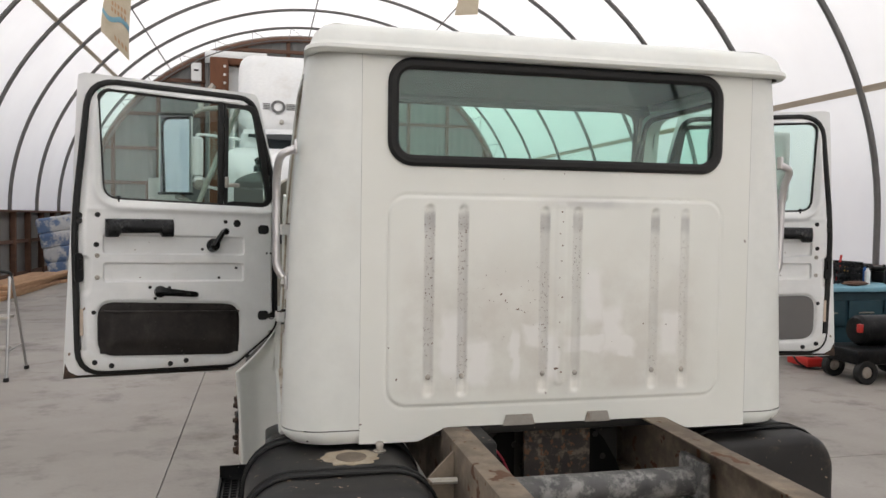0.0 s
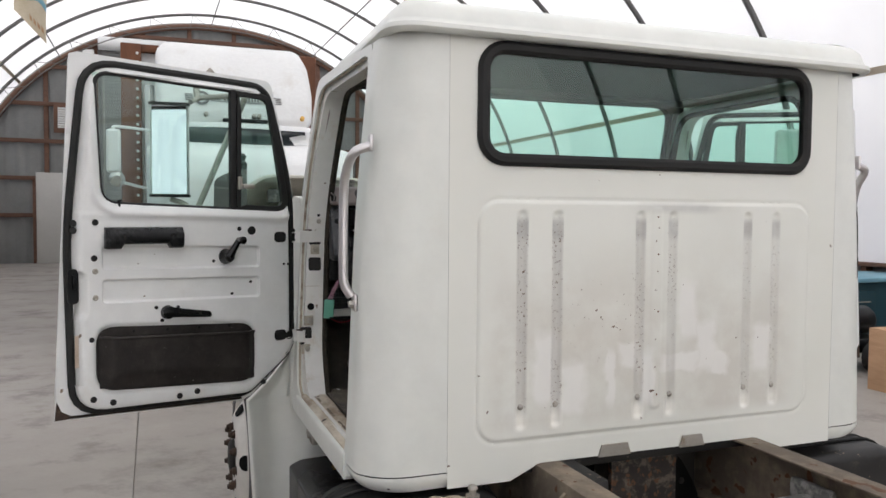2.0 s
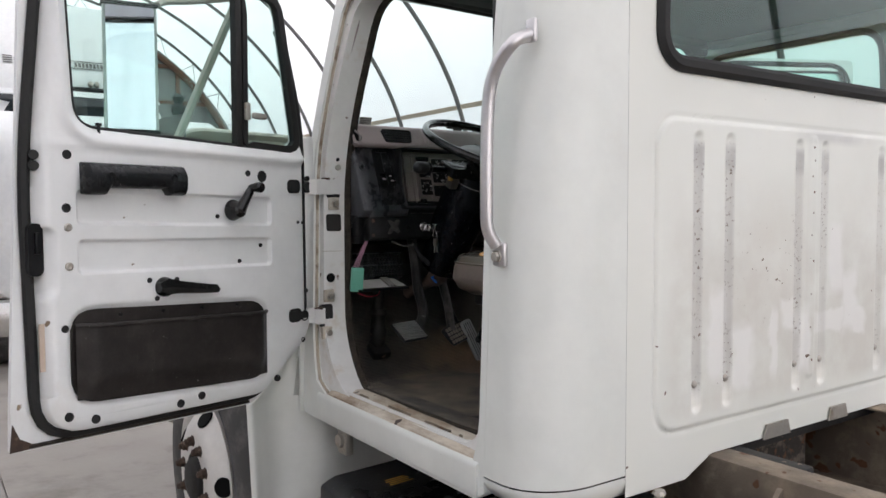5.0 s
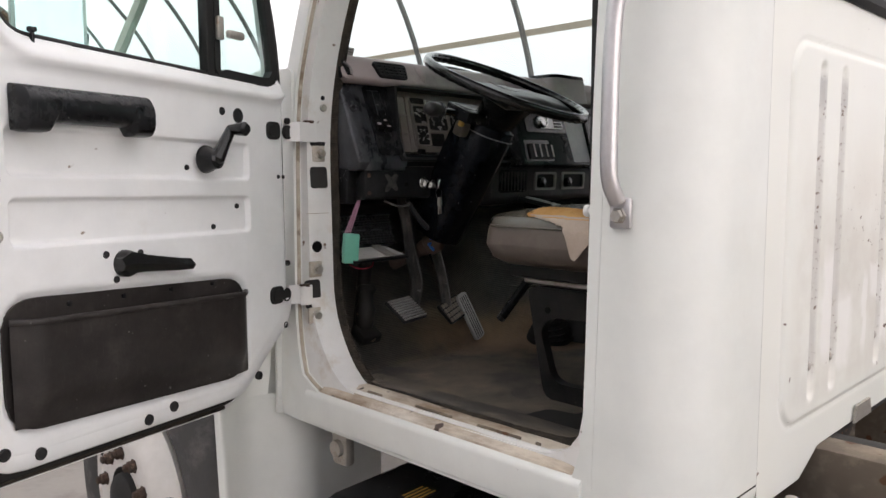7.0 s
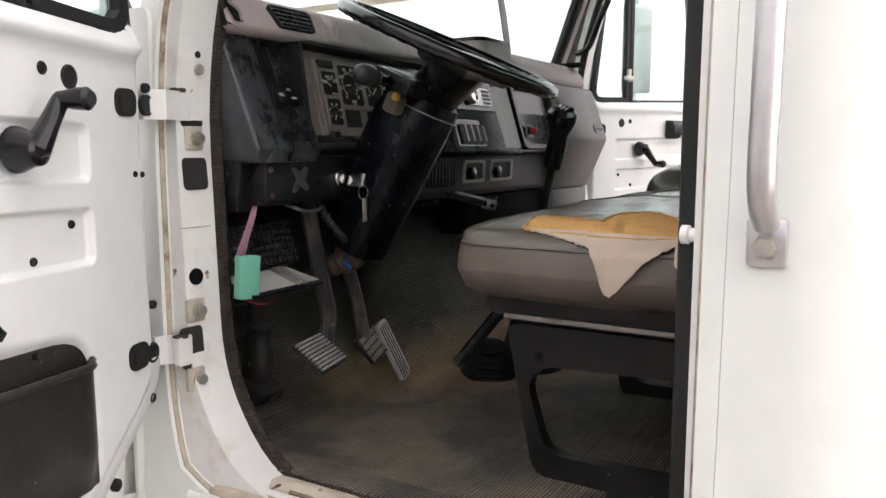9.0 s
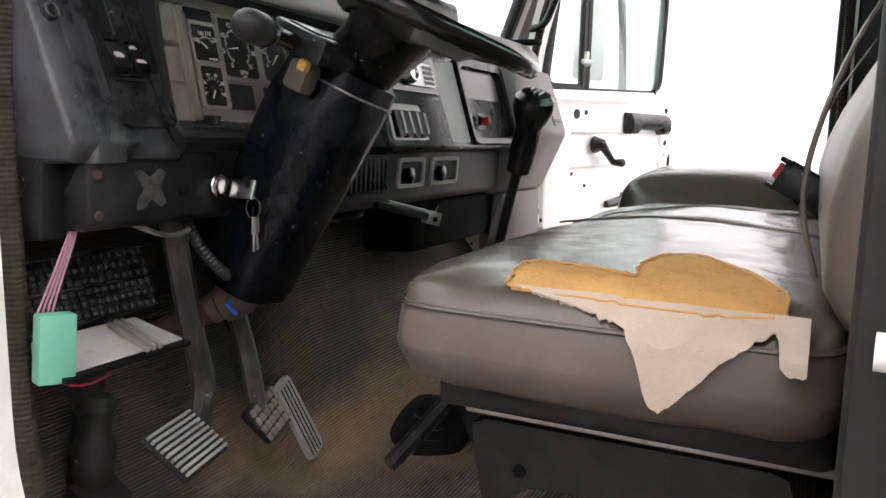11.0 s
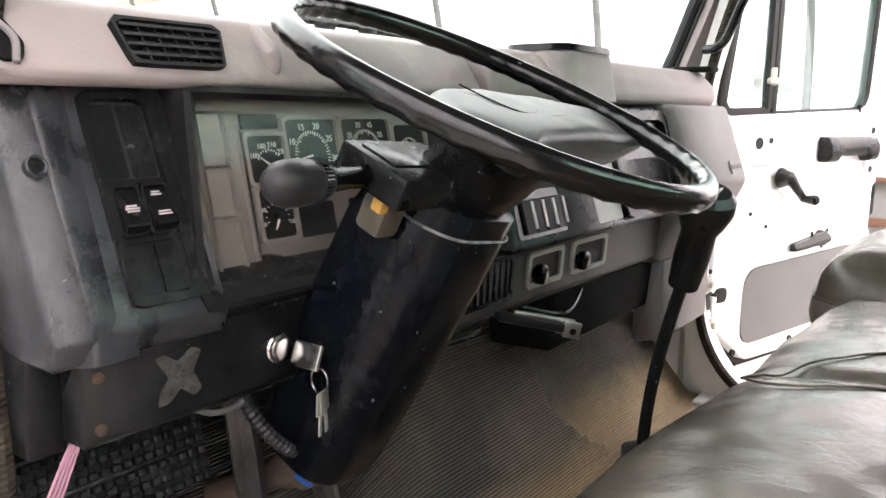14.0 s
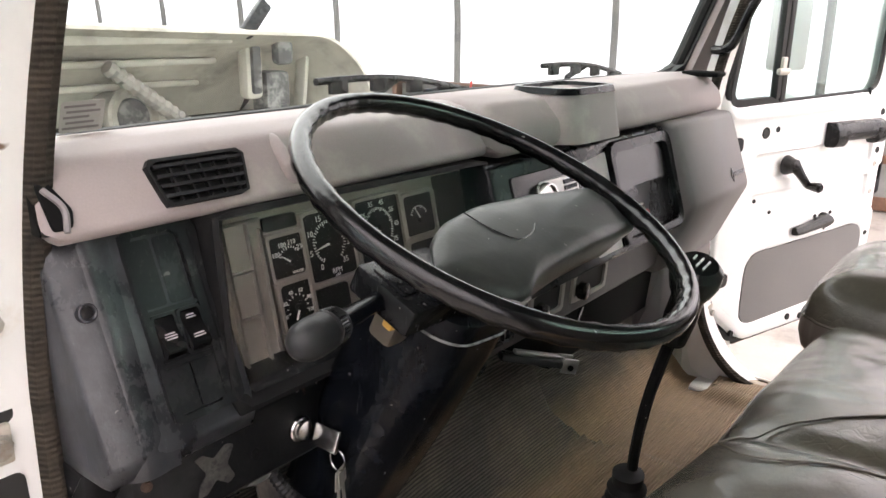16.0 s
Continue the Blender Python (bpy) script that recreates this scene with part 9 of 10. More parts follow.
            low = a[1] + (b[1] - a[1]) * (u - a[0]) / (b[0] - a[0]) + 0.003 * noise.noise(V((u * 160, 3, 0))) + 0.002 * noise.noise(V((u * 420, 7, 0)))
            rows.append([bm.verts.new(over(u, low + (1.380 - low) * j / 8, side_)) for j in range(9)])
        for p, q in zip(rows, rows[1:]):
            for j in range(8):
                bm.faces.new((p[j], q[j], q[j + 1], p[j + 1]))
    part("fabric_flap", bm, M["scrim"], s, "frayed cream fabric flap")
    backrest(-0.72, 0.395, s)
    # steel base
    for x in (-0.60, -0.10):
        bm = bmesh.new()
        o = rounded([(0.25, 0.916), (0.545, 0.914), (0.60, 1.19), (0.25, 1.19)], [0.02, 0.035, 0.02, 0.02], 4)
        i = rounded([(0.262, 0.962), (0.520, 0.958), (0.558, 1.085), (0.528, 1.118), (0.262, 1.128)], 0.035, 4)
        c = (0.40, 1.04)
        ring(bm, polar(o, c, 80), polar(i, c, 80), lambda u, v, d: (x + d, u, v), -0.012, 0.014)
        b = part("base_side", bm, M["pedestal"], s, "black steel seat pedestal side", sharp=40)
        # black disc painting the shaded hole in the pedestal side
        bm = bmesh.new()
        lathe(bm, (x - 0.012, 0.535, 1.135), (-1, 0, 0), [(0, 0.008), (0.002, 0.008), (0.002, 0.003)], 12)
        part("hole", bm, M["dark"], b)
    bm = bmesh.new()
    box(bm, (-0.35, 0.40, 1.205), (0.54, 0.40, 0.018), bev=0.004)
    box(bm, (-0.35, 0.42, 1.235), (0.62, 0.40, 0.040), bev=0.01)
    part("seat_pan", bm, M["pedestal"], s)
    bm = bmesh.new()
    box(bm, (-0.615, 0.40, 1.205), (0.020, 0.40, 0.011), bev=0.003)
    part("slide_rail", bm, M["zinc"], s, "worn bright slide rail")
    bm = bmesh.new()
    tube(bm, smooth_line([(-0.52, 0.60, 1.215), (-0.545, 0.645, 1.190), (-0.55, 0.675, 1.155), (-0.555, 0.735, 1.080)], 5), 0.012, 8)
    part("adjust_lever", bm, M["black"], s)
    bm = bmesh.new()
    lathe(bm, (-0.135, 0.885, 0.936), (-0.25, -0.15, 1), [(0, 0.066), (0.010, 0.076), (0.016, 0.058), (0.026, 0.070), (0.032, 0.050), (0.042, 0.062), (0.048, 0.042), (0.058, 0.052), (0.064, 0.034), (0.074, 0.040), (0.080, 0.02)], 24)
    solid("rubber_gaiter", bm, M["pedestal"], "black ribbed rubber gaiter on the cab floor mat", "gaiter")
    p = thing("passenger_seat", (0.54, 0.42, 0.935), "taupe vinyl passenger bench seat", "seat")
    cushion("cushion", 0.424, 0.870, 0.195, 0.694, 1.255, 1.436, M["vinyl"], p, "taupe vinyl cushion", (), roll=0.92)
    backrest(0.428, 0.86, p)
    bm = bmesh.new()
    box(bm, (0.635, 0.42, 1.096), (0.40, 0.40, 0.326), bev=0.02)
    part("base", bm, M["framedark"], p)
    k = thing("belt_buckle", (0.40, 0.23, 1.40), "black seat belt buckle with red button", "buckle")
    m = Matrix(((0.10, -0.99, 0.06, 0.29), (0.87, 0.12, -0.48, 0.272), (0.48, 0.05, 0.87, 1.430), (0, 0, 0, 1)))
    bm = bmesh.new()
    box(bm, (-0.006, 0, 0), (0.118, 0.032, 0.070), bev=0.007)
    box(bm, (0.052, 0, 0.028), (0.030, 0.030, 0.010), bev=0.003)
    box(bm, (0.052, 0, -0.030), (0.030, 0.030, 0.008), bev=0.003)
    bmesh.ops.transform(bm, matrix=m, verts=bm.verts)
    part("case", bm, M["black"], k)
    bm = bmesh.new()
    box(bm, (0.056, 0, 0.004), (0.014, 0.020, 0.034), bev=0.003)
    bmesh.ops.transform(bm, matrix=m, verts=bm.verts)
    part("button", bm, M["red"], k)
    bm = bmesh.new()
    tube(bm, [m @ V((-0.06, 0, 0)), m @ V((-0.09, 0, -0.004)), m @ V((-0.15, -0.01, -0.010))], 0.008, 8)
    part("stalk", bm, M["alu"], k, "bare metal stalk")


cab_floor()
outside = set(scene.objects)
dash()
keys()
steering()
pedals()
fuse_block()
gear_lever()
seats()
# the fittings are drawn a little large: bring them to the size of this cab
TRUE_SIZE = Matrix.Translation((-0.0318, 0.0234, 0.0489)) @ Matrix.Diagonal((0.97, 0.97, 0.97, 1))
for ob in list(scene.objects):
    if ob not in outside and ob.parent is None:
        ob.matrix_basis = TRUE_SIZE @ ob.matrix_basis
# grip on the passenger's windscreen pillar, and the pillar trims
bm = bmesh.new()
tube(bm, smooth_line([(0.815, 1.055, 1.835), (0.790, 1.020, 1.838), (0.782, 0.995, 1.86), (0.775, 0.965, 1.93), (0.770, 0.930, 2.00), (0.785, 0.94, 2.03)], 6), 0.011, 10)
part("pillar_grip", bm, M["black"], truck, "black grip on the windscreen pillar")
for s in (-1, 1):
    bm = bmesh.new()
    loft(bm, [[V((s * x, y, z)) for x, y in lp] for z, lp in ((1.74, [(0.835, 1.13), (0.90, 1.08), (0.91, 1.12), (0.86, 1.17)]), (2.15, [(0.785, 0.955), (0.855, 0.915), (0.865, 0.95), (0.80, 0.99)]))])
    part("pillar_trim", bm, M["mauve"], truck, "grey windscreen pillar trim")

# ---- other things in the shelter ----
def lorry():
    t = thing("lorry", (-0.35, 8.6, 0), "white long-nosed lorry with roof fairing, parked facing the cab", "lorry")
    cx = -0.355

    def lofted(name, rows, mat, label="", sharp=50, r=0.18):
        bm = bmesh.new()
        loops = []
        for y, hw, z0, z1 in rows:
            loops.append([V((cx + u, y, v)) for u, v in rrect(-hw, z0, hw, z1, min(r, (z1 - z0) * 0.4, hw * 0.5), 6)])
        loft(bm, loops)
        return part(name, bm, mat, t, label, sharp)
    lofted("cab", ((8.95, 0.98, 0.7, 2.55), (9.05, 1.04, 0.6, 2.75), (9.35, 1.06, 0.6, 2.95), (10.4, 1.06, 0.6, 2.97)), M["semi"])
    lofted("nose", ((6.75, 0.86, 0.85, 2.00), (6.84, 1.04, 0.7, 2.22), (7.4, 1.20, 0.65, 2.46), (8.98, 1.22, 0.65, 2.63)), M["semi"], "broad white sloping bonnet", r=0.14)
    f = lofted("roof_fairing", ((9.12, 0.96, 2.90, 3.02), (9.20, 1.03, 2.88, 3.22), (9.45, 1.08, 2.88, 3.62), (9.85, 1.095, 2.88, 4.02), (10.25, 1.095, 2.88, 4.22), (10.55, 1.09, 2.88, 4.27)), M["semi"], "white roof fairing with striped badge", r=0.22)
    bm = bmesh.new()
    grid(bm, 16, 4, lambda u, v: (cx - 0.93 + 1.86 * u, 8.97 + 0.22 * v - 0.14 * math.sin(math.pi * u) * 1.0 - 0.02, 2.50 + 0.35 * v))
    part("windscreen", bm, M["semi_glass"], t, "dark windscreen", 60)
    bm = bmesh.new()
    grid(bm, 16, 3, lambda u, v: (cx - 1.0 + 2.0 * u, 9.10 - 0.22 * math.sin(math.pi * u) - 0.10 + 0.13 * v, 2.83 + 0.08 * v))
    part("sun_visor", bm, M["semi"], t, "white sun visor", 60)
    bm = bmesh.new()
    box(bm, (cx + 0.08, 9.10, 2.965), (0.62, 0.10, 0.05), bev=0.02)
    part("air_intake", bm, M["black"], t)
    # badge: ring with stripes and a lettered plate shown as bars
    def ff(u, v, d):
        y = 9.20 + (v - 3.12) * 0.62 - d
        return (cx + u, y, v - d * 0.3)
    bm = bmesh.new()
    n = 40
    o = [(-0.50 + 0.105 * math.cos(2 * math.pi * k / n), 3.30 + 0.105 * math.sin(2 * math.pi * k / n)) for k in range(n)]
    i = [(-0.50 + 0.066 * math.cos(2 * math.pi * k / n), 3.30 + 0.066 * math.sin(2 * math.pi * k / n)) for k in range(n)]
    ring(bm, o, i, ff, 0.085, 0.095)
    part("badge_ring", bm, M["greased"], t)
    for k in range(4):
        z = 3.255 + 0.028 * k
        for x0, x1 in ((-0.72, -0.62), (-0.38, -0.24), (0.52, 0.60)):
            bm = bmesh.new()
            plate(bm, [(x0, z), (x1, z), (x1, z + 0.012), (x0, z + 0.012)], ff, 0.085, 0.092)
            part("badge_stripe", bm, M["greased"], t)
    bm = bmesh.new()
    for z in (3.252, 3.348):
        plate(bm, [(-0.24, z), (0.52, z), (0.52, z + 0.010), (-0.24, z + 0.010)], ff, 0.085, 0.092)
    part("badge_plate", bm, M["greased"], t)
    for k in range(17):
        if k in (4, 5):
            continue
        bm = bmesh.new()
        x = -0.205 + 0.042 * k
        plate(bm, [(x, 3.275), (x + 0.028, 3.275), (x + 0.028, 3.332), (x, 3.332)], ff, 0.085, 0.092)
        part("badge_bar", bm, M["greased"], t)
    for x in (-0.45, 0.2, 0.27, 0.88):
        bm = bmesh.new()
        lathe(bm, (cx + x, 9.13, 3.03), (0, -1, 0.3), [(0, 0.035), (0.05, 0.03), (0.06, 0.01)], 12)
        part("marker_lamp", bm, M["yellow"] if abs(x) > 0.8 else M["zinc"], t)
    for s in (-1,):
        bm = bmesh.new()
        x = cx + s * 1.62
        lp = rrect(x - 0.085, 2.18, x + 0.085, 2.74, 0.04, 4)
        loft(bm, [[V((u, d, v)) for u, v in offset(lp, o)] for d, o in ((8.70, 0.03), (8.73, 0.0), (8.80, 0.0), (8.84, 0.04))])
        tube(bm, smooth_line([(x, 8.78, 2.74), (x - s * 0.05, 8.8, 2.78), (cx + s * 1.03, 9.0, 2.75)], 4), 0.02, 8)
        tube(bm, smooth_line([(x, 8.78, 2.20), (x - s * 0.05, 8.8, 2.08), (cx + s * 1.03, 9.0, 1.95)], 4), 0.02, 8)
        part("door_mirror", bm, M["semi"], t, "white door mirror on chrome arms")
        bm = bmesh.new()
        lathe(bm, (x - s * 0.04, 8.72, 2.10), (0, -1, -0.3), [(0, 0.10), (0.03, 0.10), (0.06, 0.06)], 16)
        part("spot_mirror", bm, M["chrome"], t)
    for s in (-1, 1):
        bm = bmesh.new()
        lathe(bm, (cx + s * 0.78, 7.6, 0.50), (s, 0, 0), [(0, 0.3), (0.0, 0.48), (0.03, 0.50), (0.24, 0.50), (0.27, 0.46), (0.27, 0.30), (0.20, 0.28), (0.20, 0.02)], 36)
        part("wheel", bm, M["tyre"], t)
        bm = bmesh.new()
        box(bm, (cx + s * 0.86, 9.7, 0.55), (0.42, 0.9, 0.5), bev=0.06)
        part("step_box", bm, M["framedark"], t)
        bm = bmesh.new()
        lathe(bm, (cx + s * 0.62, 6.9, 1.25), (0, -1, 0), [(0, 0.12), (0.05, 0.13), (0.08, 0.10)], 20)
        part("headlamp", bm, M["chrome"], t)
    bm = bmesh.new()
    box(bm, (cx, 6.62, 0.55), (2.2, 0.20, 0.32), bev=0.05)
    part("bumper", bm, M["chrome"], t)
    for k in range(9):
        bm = bmesh.new()
        box(bm, (cx, 6.74, 0.92 + 0.09 * k), (1.1, 0.03, 0.05), bev=0.01)
        part("grille_slat", bm, M["black"], t)
    for k in range(7):
        bm = bmesh.new()
        lathe(bm, (cx - 1.20, 9.2, 0.75 + 0.09 * k), (0, 0, 1), [(0, 0.045), (0.03, 0.05), (0.06, 0.045)], 12)
        part("hose_coil", bm, M["red"], t)
    bm = bmesh.new()
    tube(bm, [(cx - 1.18, 10.55, 0.9), (cx - 1.18, 10.55, 3.6)], 0.07, 14)
    part("exhaust_pipe", bm, M["chrome"], t)
    r = thing("box_trailer", (-0.43, 16.0, 0), "grey box trailer with rusty riveted corner posts", "trailer")
    bm = bmesh.new()
    box(bm, (-0.43, 16.9, 2.70), (2.66, 11.6, 3.1), bev=0.03)
    part("body", bm, M["semi"], r)
    for x in (-1.80, 0.94):
        bm = bmesh.new()
        box(bm, (x, 11.02, 2.70), (0.30, 0.16, 3.20), bev=0.02)
        p = part("corner_post", bm, M["rusty"], r, "rust-brown corner post with pale rivets")
        for k in range(22):
            bm = bmesh.new()
            lathe(bm, (x + (0.09 if x < 0 else -0.09), 10.94, 1.25 + 0.138 * k), (0, -1, 0), [(0, 0.024), (0.010, 0.018), (0.013, 0.004)], 10)
            part("rivet", bm, M["white"], p)
    bm = bmesh.new()
    box(bm, (-0.43, 11.04, 4.24), (2.46, 0.14, 0.12), bev=0.02)
    part("top_rail", bm, M["rusty"], r)
    for y in (19.5, 20.8):
        for s in (-1, 1):
            bm = bmesh.new()
            lathe(bm, (-0.43 + s * 0.75, y, 0.5), (s, 0, 0), [(0, 0.3), (0, 0.49), (0.5, 0.49), (0.5, 0.3)], 28)
            part("wheel", bm, M["tyre"], r)
    bm = bmesh.new()
    box(bm, (-0.43, 16.9, 1.05), (1.1, 11.2, 0.22))
    part("chassis", bm, M["framedark"], r)


def ladder():
    s = thing("step_ladder", (-3.75, 5.9, 0), "small aluminium step ladder standing open on the floor", "ladder")
    for x in (-3.47, -4.0):
        for y0, y1 in ((5.56, 5.86), (6.22, 5.92)):
            bm = bmesh.new()
            tube(bm, [(x, y0, 0.02), (x + (0.05 if x < -3.7 else -0.05), y1, 1.0)], 0.014, 8)
            part("leg", bm, M["alu"], s)
            bm = bmesh.new()
            box(bm, (x, y0, 0.02), (0.045, 0.045, 0.04), bev=0.008)
            part("foot", bm, M["rubber"], s)
    bm = bmesh.new()
    tube(bm, smooth_line([(-3.52, 5.89, 0.98), (-3.54, 5.89, 1.04), (-3.75, 5.89, 1.05), (-3.94, 5.89, 1.04), (-3.96, 5.89, 0.98)], 5), 0.016, 8)
    part("handrail", bm, M["rubber"], s)
    for z, d in ((0.30, 0.18), (0.60, 0.22)):
        bm = bmesh.new()
        box(bm, (-3.74, 5.74 + 0.09 * (z > 0.5), z), (0.48, d, 0.03), bev=0.006)
        part("tread", bm, M["zinc"], s)
    bm = bmesh.new()
    tube(bm, [(-3.49, 5.64, 0.28), (-3.49, 6.13, 0.28)], 0.008, 6)
    part("spreader", bm, M["alu"], s)


def lumber():
    rnd = random.Random(4)
    for k in range(9):
        bm = bmesh.new()
        w = 0.22
        x, y, z = -6.35 + 0.24 * (k % 3) + rnd.uniform(-0.03, 0.03), 15.6 + rnd.uniform(-0.4, 0.4), 0.04 + 0.08 * (k // 3)
        box(bm, (x, y, z), (w, 4.6 + rnd.uniform(-0.5, 0.5), 0.075), pose(0, 0, 0, 0, 0, rnd.uniform(-1.5, 1.5)), bev=0.006)
        solid("plank", bm, M["timber"], "rough-sawn plank stacked on the floor by the wall", "plank", group="stacked planks")
    for k in range(3):
        bm = bmesh.new()
        box(bm, (-5.6 + 0.05 * k, 18.6 + 0.3 * k, 0.04 + 0.08 * (k > 1)), (0.24, 3.2, 0.075), pose(0, 0, 0, 0, 0, -8 + 6 * k), bev=0.006)
        solid("plank", bm, M["timber"], "loose plank lying on the concrete floor", "plank", group="loose planks")
    b = thing("bundle", (-6.3, 19.6, 0), "blue and white plastic-wrapped pallet of goods by the wall", "bundle")
    for k in range(4):
        bm = bmesh.new()
        box(bm, (0, 0, 0), (0.95, 0.9, 0.40), bev=0.05, seg=3)
        bmesh.ops.subdivide_edges(bm, edges=bm.edges, cuts=4, use_grid_fill=True)
        for v in bm.verts:
            v.co += V((1, 1, 0.6)) * 0.03 * noise.noise(v.co * 5 + V((k * 3, 0, 0)))
        bmesh.ops.transform(bm, matrix=Matrix.Translation((-6.35 + 0.09 * (3 - k), 19.6, 0.22 + 0.385 * k)) @ pose(0, 0, 0, 0, -10, 4), verts=bm.verts)
        part("wrapped_pack", bm, M["wrap"], b)


def banner():
    h = thing("hanging_banner", (-2.45, 6.0, 3.2), "faded hand-painted cloth banner hanging from a hoop", "banner")
    bm = bmesh.new()

    def at(u, v, d=0.0):
        z = 4.45 - 0.95 * v - 0.25 * u * v
        x = -2.655 + 0.24 * u + 0.02 * math.sin(v * 5)
        y = 5.95 + 0.12 * u + 0.05 * math.sin(v * 4 + u * 3) - d
        return (x, y, z)
    grid(bm, 10, 14, at)
    b = part("cloth", bm, M["banner"], h, sharp=80)
    for row, (v0, n, a) in enumerate(((0.60, 5, 0.30), (0.66, 5, 0.32), (0.90, 4, 0.50))):
        for k in range(n):
            bm = bmesh.new()
            u0 = a + 0.12 * k
            q = [at(u0, v0, 0.006), at(u0 + 0.07, v0 + 0.01, 0.006), at(u0 + 0.08, v0 + 0.045, 0.006), at(u0 + 0.01, v0 + 0.04, 0.006)]
            bm.faces.new([bm.verts.new(p) for p in q])
            part("print_bar", bm, M["timber"], h)
    bm = bmesh.new()
    rows = [[bm.verts.new(at(k / 10, 0.73 + a + 0.04 * math.sin(k * 0.6), 0.006)) for k in range(11)] for a in (0.0, 0.05)]
    for k in range(10):
        bm.faces.new((rows[0][k], rows[0][k + 1], rows[1][k + 1], rows[1][k]))
    part("blue_wave", bm, M["palecloth"], h)
    for u in (0.0, 1.0):
        bm = bmesh.new()
        p = V(at(u, 0))
        cyl(bm, p, (p.x, p.y, 7.3), 0.004, n=5)
        part("cord", bm, M["strap"], h)
    c = thing("hanging_card", (1.15, 6.0, 3.7), "beige card sign hanging from the hoops", "sign")
    bm = bmesh.new()
    plate(bm, [(1.05, 3.95), (1.32, 3.98), (1.34, 4.28), (1.10, 4.16)], in_y, 6.0, 6.01)
    part("card", bm, M["banner"], c)
    bm = bmesh.new()
    cyl(bm, (1.2, 6.0, 4.22), (1.2, 6.0, 8.0), 0.004, n=5)
    part("cord", bm, M["strap"], c)
    for x, y in ((0.55, 13.2), (0.3, 8.2)):
        l = thing("work_lamp", (x, y, 7.2), "white shop lamp hanging below the ridge pipe", "lamp")
        bm = bmesh.new()
        box(bm, (x, y, 7.55), (0.5, 0.30, 0.14), bev=0.03)
        part("housing", bm, M["white"], l)
        bm = bmesh.new()
        cyl(bm, (x, y, 7.6), (x, y, 8.15), 0.012, n=6)
        part("stem", bm, M["steelpipe"], l)


def workshop():
    b = thing("workbench", (6.4, 5.5, 0), "dark teal workbench with a pale blue top, cluttered with tools", "workbench")
    bm = bmesh.new()
    box(bm, (6.6, 5.55, 0.46), (2.9, 0.85, 0.80), bev=0.02)
    part("cabinet", bm, M["tealpaint"], b)
    bm = bmesh.new()
    box(bm, (6.55, 5.50, 0.885), (3.05, 1.0, 0.06), bev=0.02)
    part("top", bm, M["palecloth"], b, "pale blue worktop")
    for k in range(4):
        bm = bmesh.new()
        box(bm, (5.35 + 0.5 * k, 5.10, 0.60), (0.44, 0.03, 0.30), bev=0.01)
        d = part("drawer", bm, M["tealpaint"], b)
        bm = bmesh.new()
        tube(bm, smooth_line([(5.27 + 0.5 * k, 5.09, 0.60), (5.27 + 0.5 * k, 5.05, 0.61), (5.43 + 0.5 * k, 5.05, 0.61), (5.43 + 0.5 * k, 5.09, 0.60)], 4), 0.009, 6)
        part("handle", bm, M["zinc"], d)
    c = thing("crate", (5.7, 5.6, 0.915), "black plastic milk crate on the workbench", "crate")
    for z in (0.93, 1.01, 1.09, 1.15):
        bm = bmesh.new()
        o = polar(rrect(5.40, 5.35, 6.05, 5.80, 0.03, 3), (5.72, 5.575), 40)
        i = polar(rrect(5.42, 5.37, 6.03, 5.78, 0.03, 3), (5.72, 5.575), 40)
        ring(bm, o, i, lambda u, v, d: (u, v, d), z, z + 0.035)
        part("rail", bm, M["black"], c)
    for k in range(12):
        for y in (5.36, 5.79):
            bm = bmesh.new()
            box(bm, (5.42 + 0.055 * k, y, 1.05), (0.02, 0.015, 0.26))
            part("upright", bm, M["black"], c)
    for x, y, z, s, mat, name, lab in ((5.15, 5.25, 0.965, (0.5, 0.35, 0.10), "bluecloth", "work_jacket", "blue cloth heaped on the workbench"), (5.75, 5.15, 0.945, (0.34, 0.16, 0.06), "wood", "work_glove", "orange-brown leather work glove on the bench")):
        bm = bmesh.new()
        bmesh.ops.create_icosphere(bm, subdivisions=3, radius=1.0)
        for v in bm.verts:
            n = 1 + 0.35 * noise.noise(v.co * 2.0 + V((x, y, 0)))
            v.co = V((v.co.x * s[0] / 2 * n + x, v.co.y * s[1] / 2 * n + y, max(0.916, v.co.z * s[2] / 2 * n + z)))
        solid(name, bm, M[mat], lab, name.replace("_", " "))
    rnd = random.Random(5)
    for k in range(7):
        t = thing("bottle", (6.1 + 0.14 * k, 5.35 + 0.2 * (k % 2), 0.915), "plastic bottle standing on the workbench", "bottle", "bench bottles")
        x, y = 6.1 + 0.14 * k, 5.35 + 0.2 * (k % 2)
        bm = bmesh.new()
        lathe(bm, (x, y, 0.915), (0, 0, 1), [(0, 0.032), (0.16, 0.032), (0.18, 0.015), (0.20, 0.015)], 14)
        part("body", bm, M[("white", "bluecloth", "black", "greenbottle")[k % 4]], t)
        bm = bmesh.new()
        lathe(bm, (x, y, 1.115), (0, 0, 1), [(0, 0.016), (0.03, 0.014)], 12)
        part("cap", bm, M["black"], t)
    bm = bmesh.new()
    cyl(bm, (5.75, 5.45, 0.95), (5.78, 5.42, 1.27), 0.013, n=10)
    solid("tool_handle", bm, M["red"], "red-handled tool standing in the crate", "tool")
    for x, y, w, dp, h in ((6.15, 5.75, 0.5, 0.3, 0.24), (6.75, 5.70, 0.55, 0.35, 0.20), (5.35, 5.75, 0.4, 0.25, 0.16)):
        q = thing("toolbox", (x, y, 0.915), "black plastic toolbox with yellow latches on the workbench", "toolbox", "bench toolboxes")
        bm = bmesh.new()
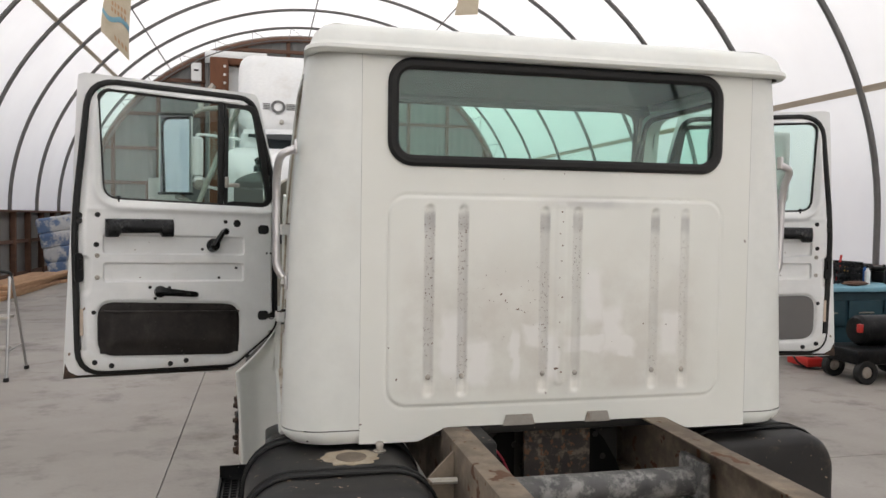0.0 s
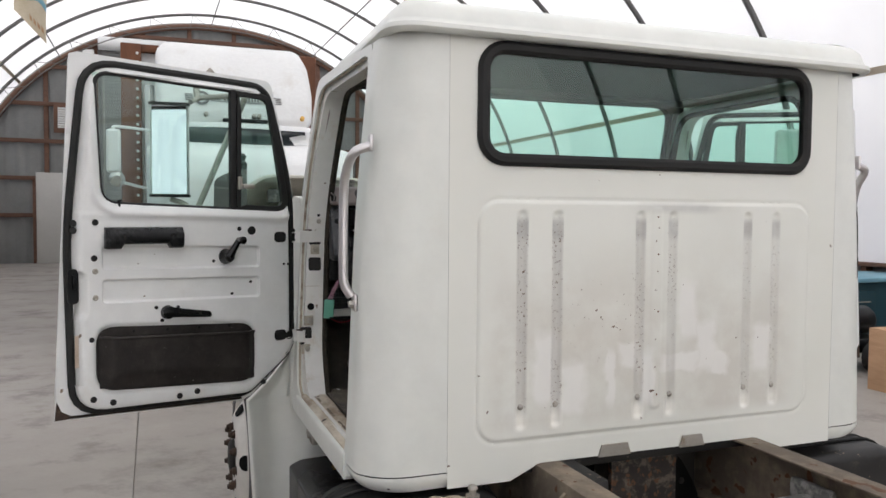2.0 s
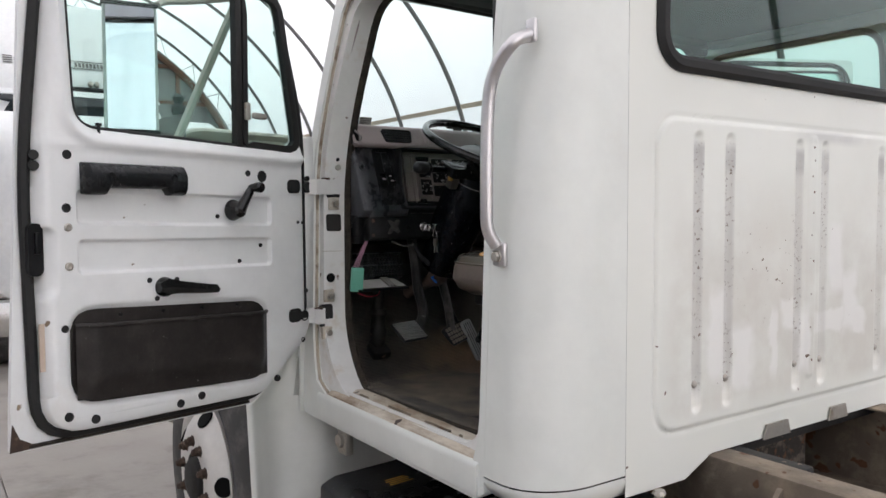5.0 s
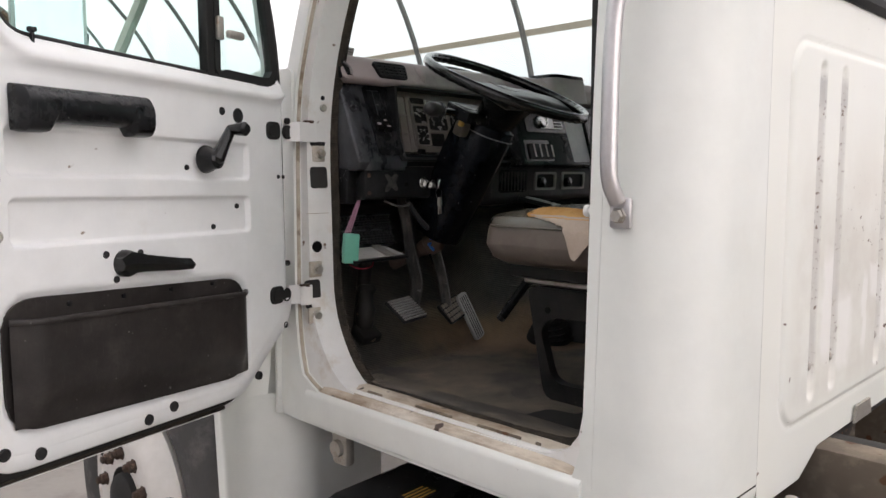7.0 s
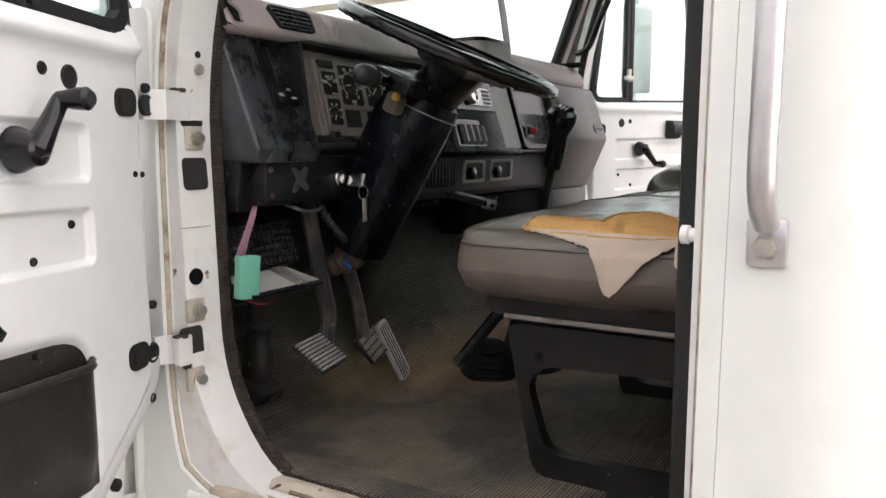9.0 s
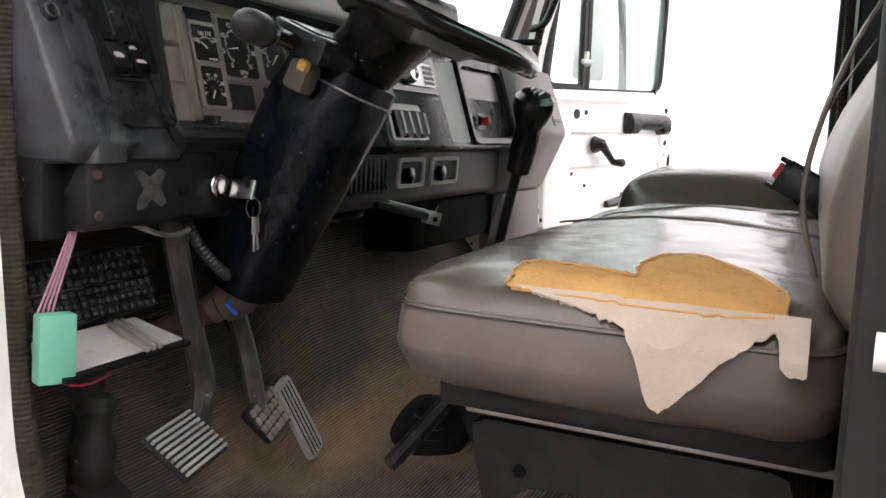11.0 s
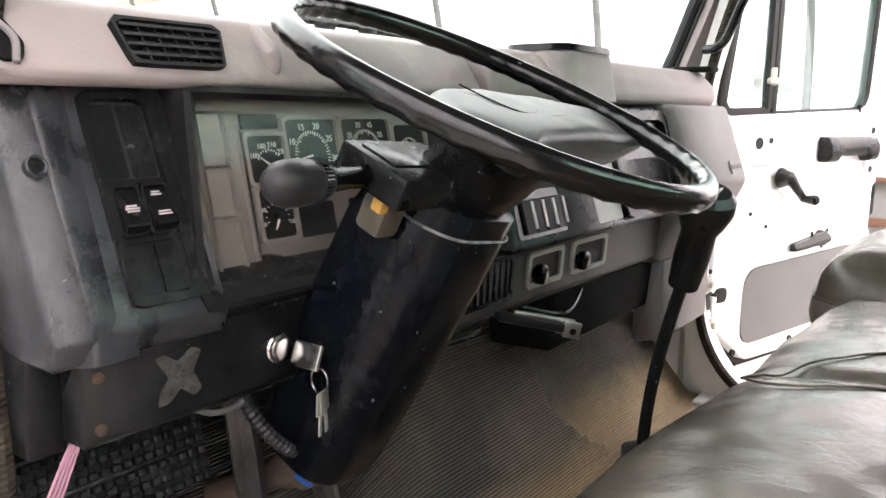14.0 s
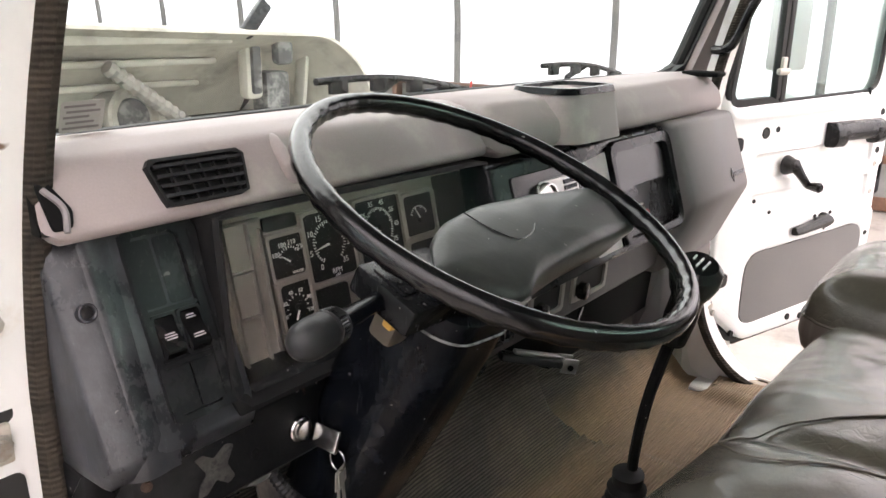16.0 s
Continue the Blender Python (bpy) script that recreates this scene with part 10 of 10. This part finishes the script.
        box(bm, (x, y, 0.915 + h * 0.36), (w, dp, h * 0.72), bev=0.02)
        part("body", bm, M["steelblack"], q)
        bm = bmesh.new()
        box(bm, (x, y, 0.915 + h * 0.86), (w * 1.03, dp * 1.05, h * 0.26), bev=0.02)
        part("lid", bm, M["steelblack"], q)
        for e in (-0.3, 0.3):
            bm = bmesh.new()
            box(bm, (x + e * w, y - dp * 0.53, 0.915 + h * 0.72), (0.05, 0.02, 0.06), bev=0.005)
            part("latch", bm, M["yellow"], q)
    g = thing("compressor", (5.55, 4.3, 0), "black wheeled air compressor on the floor", "compressor")
    bm = bmesh.new()
    lathe(bm, (5.05, 4.35, 0.52), (1, 0, 0), [(0, 0.05), (0.02, 0.13), (0.06, 0.16), (0.95, 0.16), (1.0, 0.13), (1.02, 0.05)], 24)
    part("cylinder", bm, M["steelblack"], g)
    bm = bmesh.new()
    box(bm, (5.50, 4.35, 0.27), (1.25, 0.55, 0.16), bev=0.04)
    part("deck", bm, M["steelblack"], g)
    for x, y, r in ((4.98, 4.12, 0.12), (5.75, 4.0, 0.17), (4.98, 4.58, 0.12), (5.75, 4.62, 0.17)):
        bm = bmesh.new()
        lathe(bm, (x, y, r), (0, -1, 0), [(0, r * 0.6), (0, r), (0.07, r), (0.07, r * 0.6), (0.05, r * 0.55), (0.05, 0.01)], 24)
        w = part("wheel", bm, M["rubber"], g)
        bm = bmesh.new()
        lathe(bm, (x, y - 0.05, r), (0, -1, 0), [(0, r * 0.5), (0.012, r * 0.45), (0.015, 0.02)], 16)
        part("rim", bm, M["yellow"] if r > 0.15 else M["zinc"], w)
    bm = bmesh.new()
    box(bm, (5.0, 4.2, 0.56), (0.05, 0.05, 0.09), bev=0.01)
    part("gauge_block", bm, M["red"], g)
    j = thing("jack", (5.05, 5.15, 0), "small red trolley jack on the floor", "jack")
    bm = bmesh.new()
    box(bm, (5.0, 5.0, 0.08), (0.25, 0.35, 0.10), bev=0.02)
    part("body", bm, M["red"], j)
    bm = bmesh.new()
    lathe(bm, (5.0, 4.95, 0.12), (0, 0, 1), [(0, 0.05), (0.04, 0.05), (0.06, 0.03)], 14)
    part("saddle", bm, M["black"], j)
    bm = bmesh.new()
    tube(bm, smooth_line([(4.78, 5.1, 0.30), (4.80, 4.9, 0.10), (4.9, 4.85, 0.03), (5.1, 4.8, 0.02)], 6), 0.01, 6)
    solid("air_hose", bm, M["black"], "black air hose lying on the floor", "hose")
    x = thing("cardboard_box", (5.0, 3.2, 0), "brown cardboard box standing on the floor", "box")
    bm = bmesh.new()
    box(bm, (5.25, 3.2, 0.30), (0.5, 0.45, 0.60), bev=0.004)
    part("carton", bm, M["timber"], x)


M["wrap"] = surf("blue and white plastic wrap", (0.50, 0.52, 0.54), (0.68, 0.69, 0.70), 0.25, 0.45, scale=5, grain=40, bump=0.5, bump_scale=0.01, dirt=(0.05, 0.14, 0.34), dirt_at=(0.48, 0.56), dirt_scale=2.2)
M["bluecloth"] = surf("blue cloth", (0.03, 0.10, 0.30), (0.05, 0.16, 0.42), 0.8, scale=4, grain=60)
M["banner"] = surf("faded banner cloth", (0.50, 0.43, 0.31), (0.62, 0.55, 0.43), 0.9, scale=4, grain=60)
M["greenbottle"] = surf("green plastic", (0.03, 0.14, 0.05), None, 0.4, bump=0)
M["tealpaint"] = surf("dark teal paint", (0.012, 0.045, 0.06), (0.02, 0.065, 0.085), 0.45, scale=3)
M["palecloth"] = surf("pale blue bench top", (0.15, 0.33, 0.42), (0.24, 0.44, 0.52), 0.6, scale=3, dirt=(0.4, 0.45, 0.45))
lorry()
ladder()
lumber()
banner()
workshop()
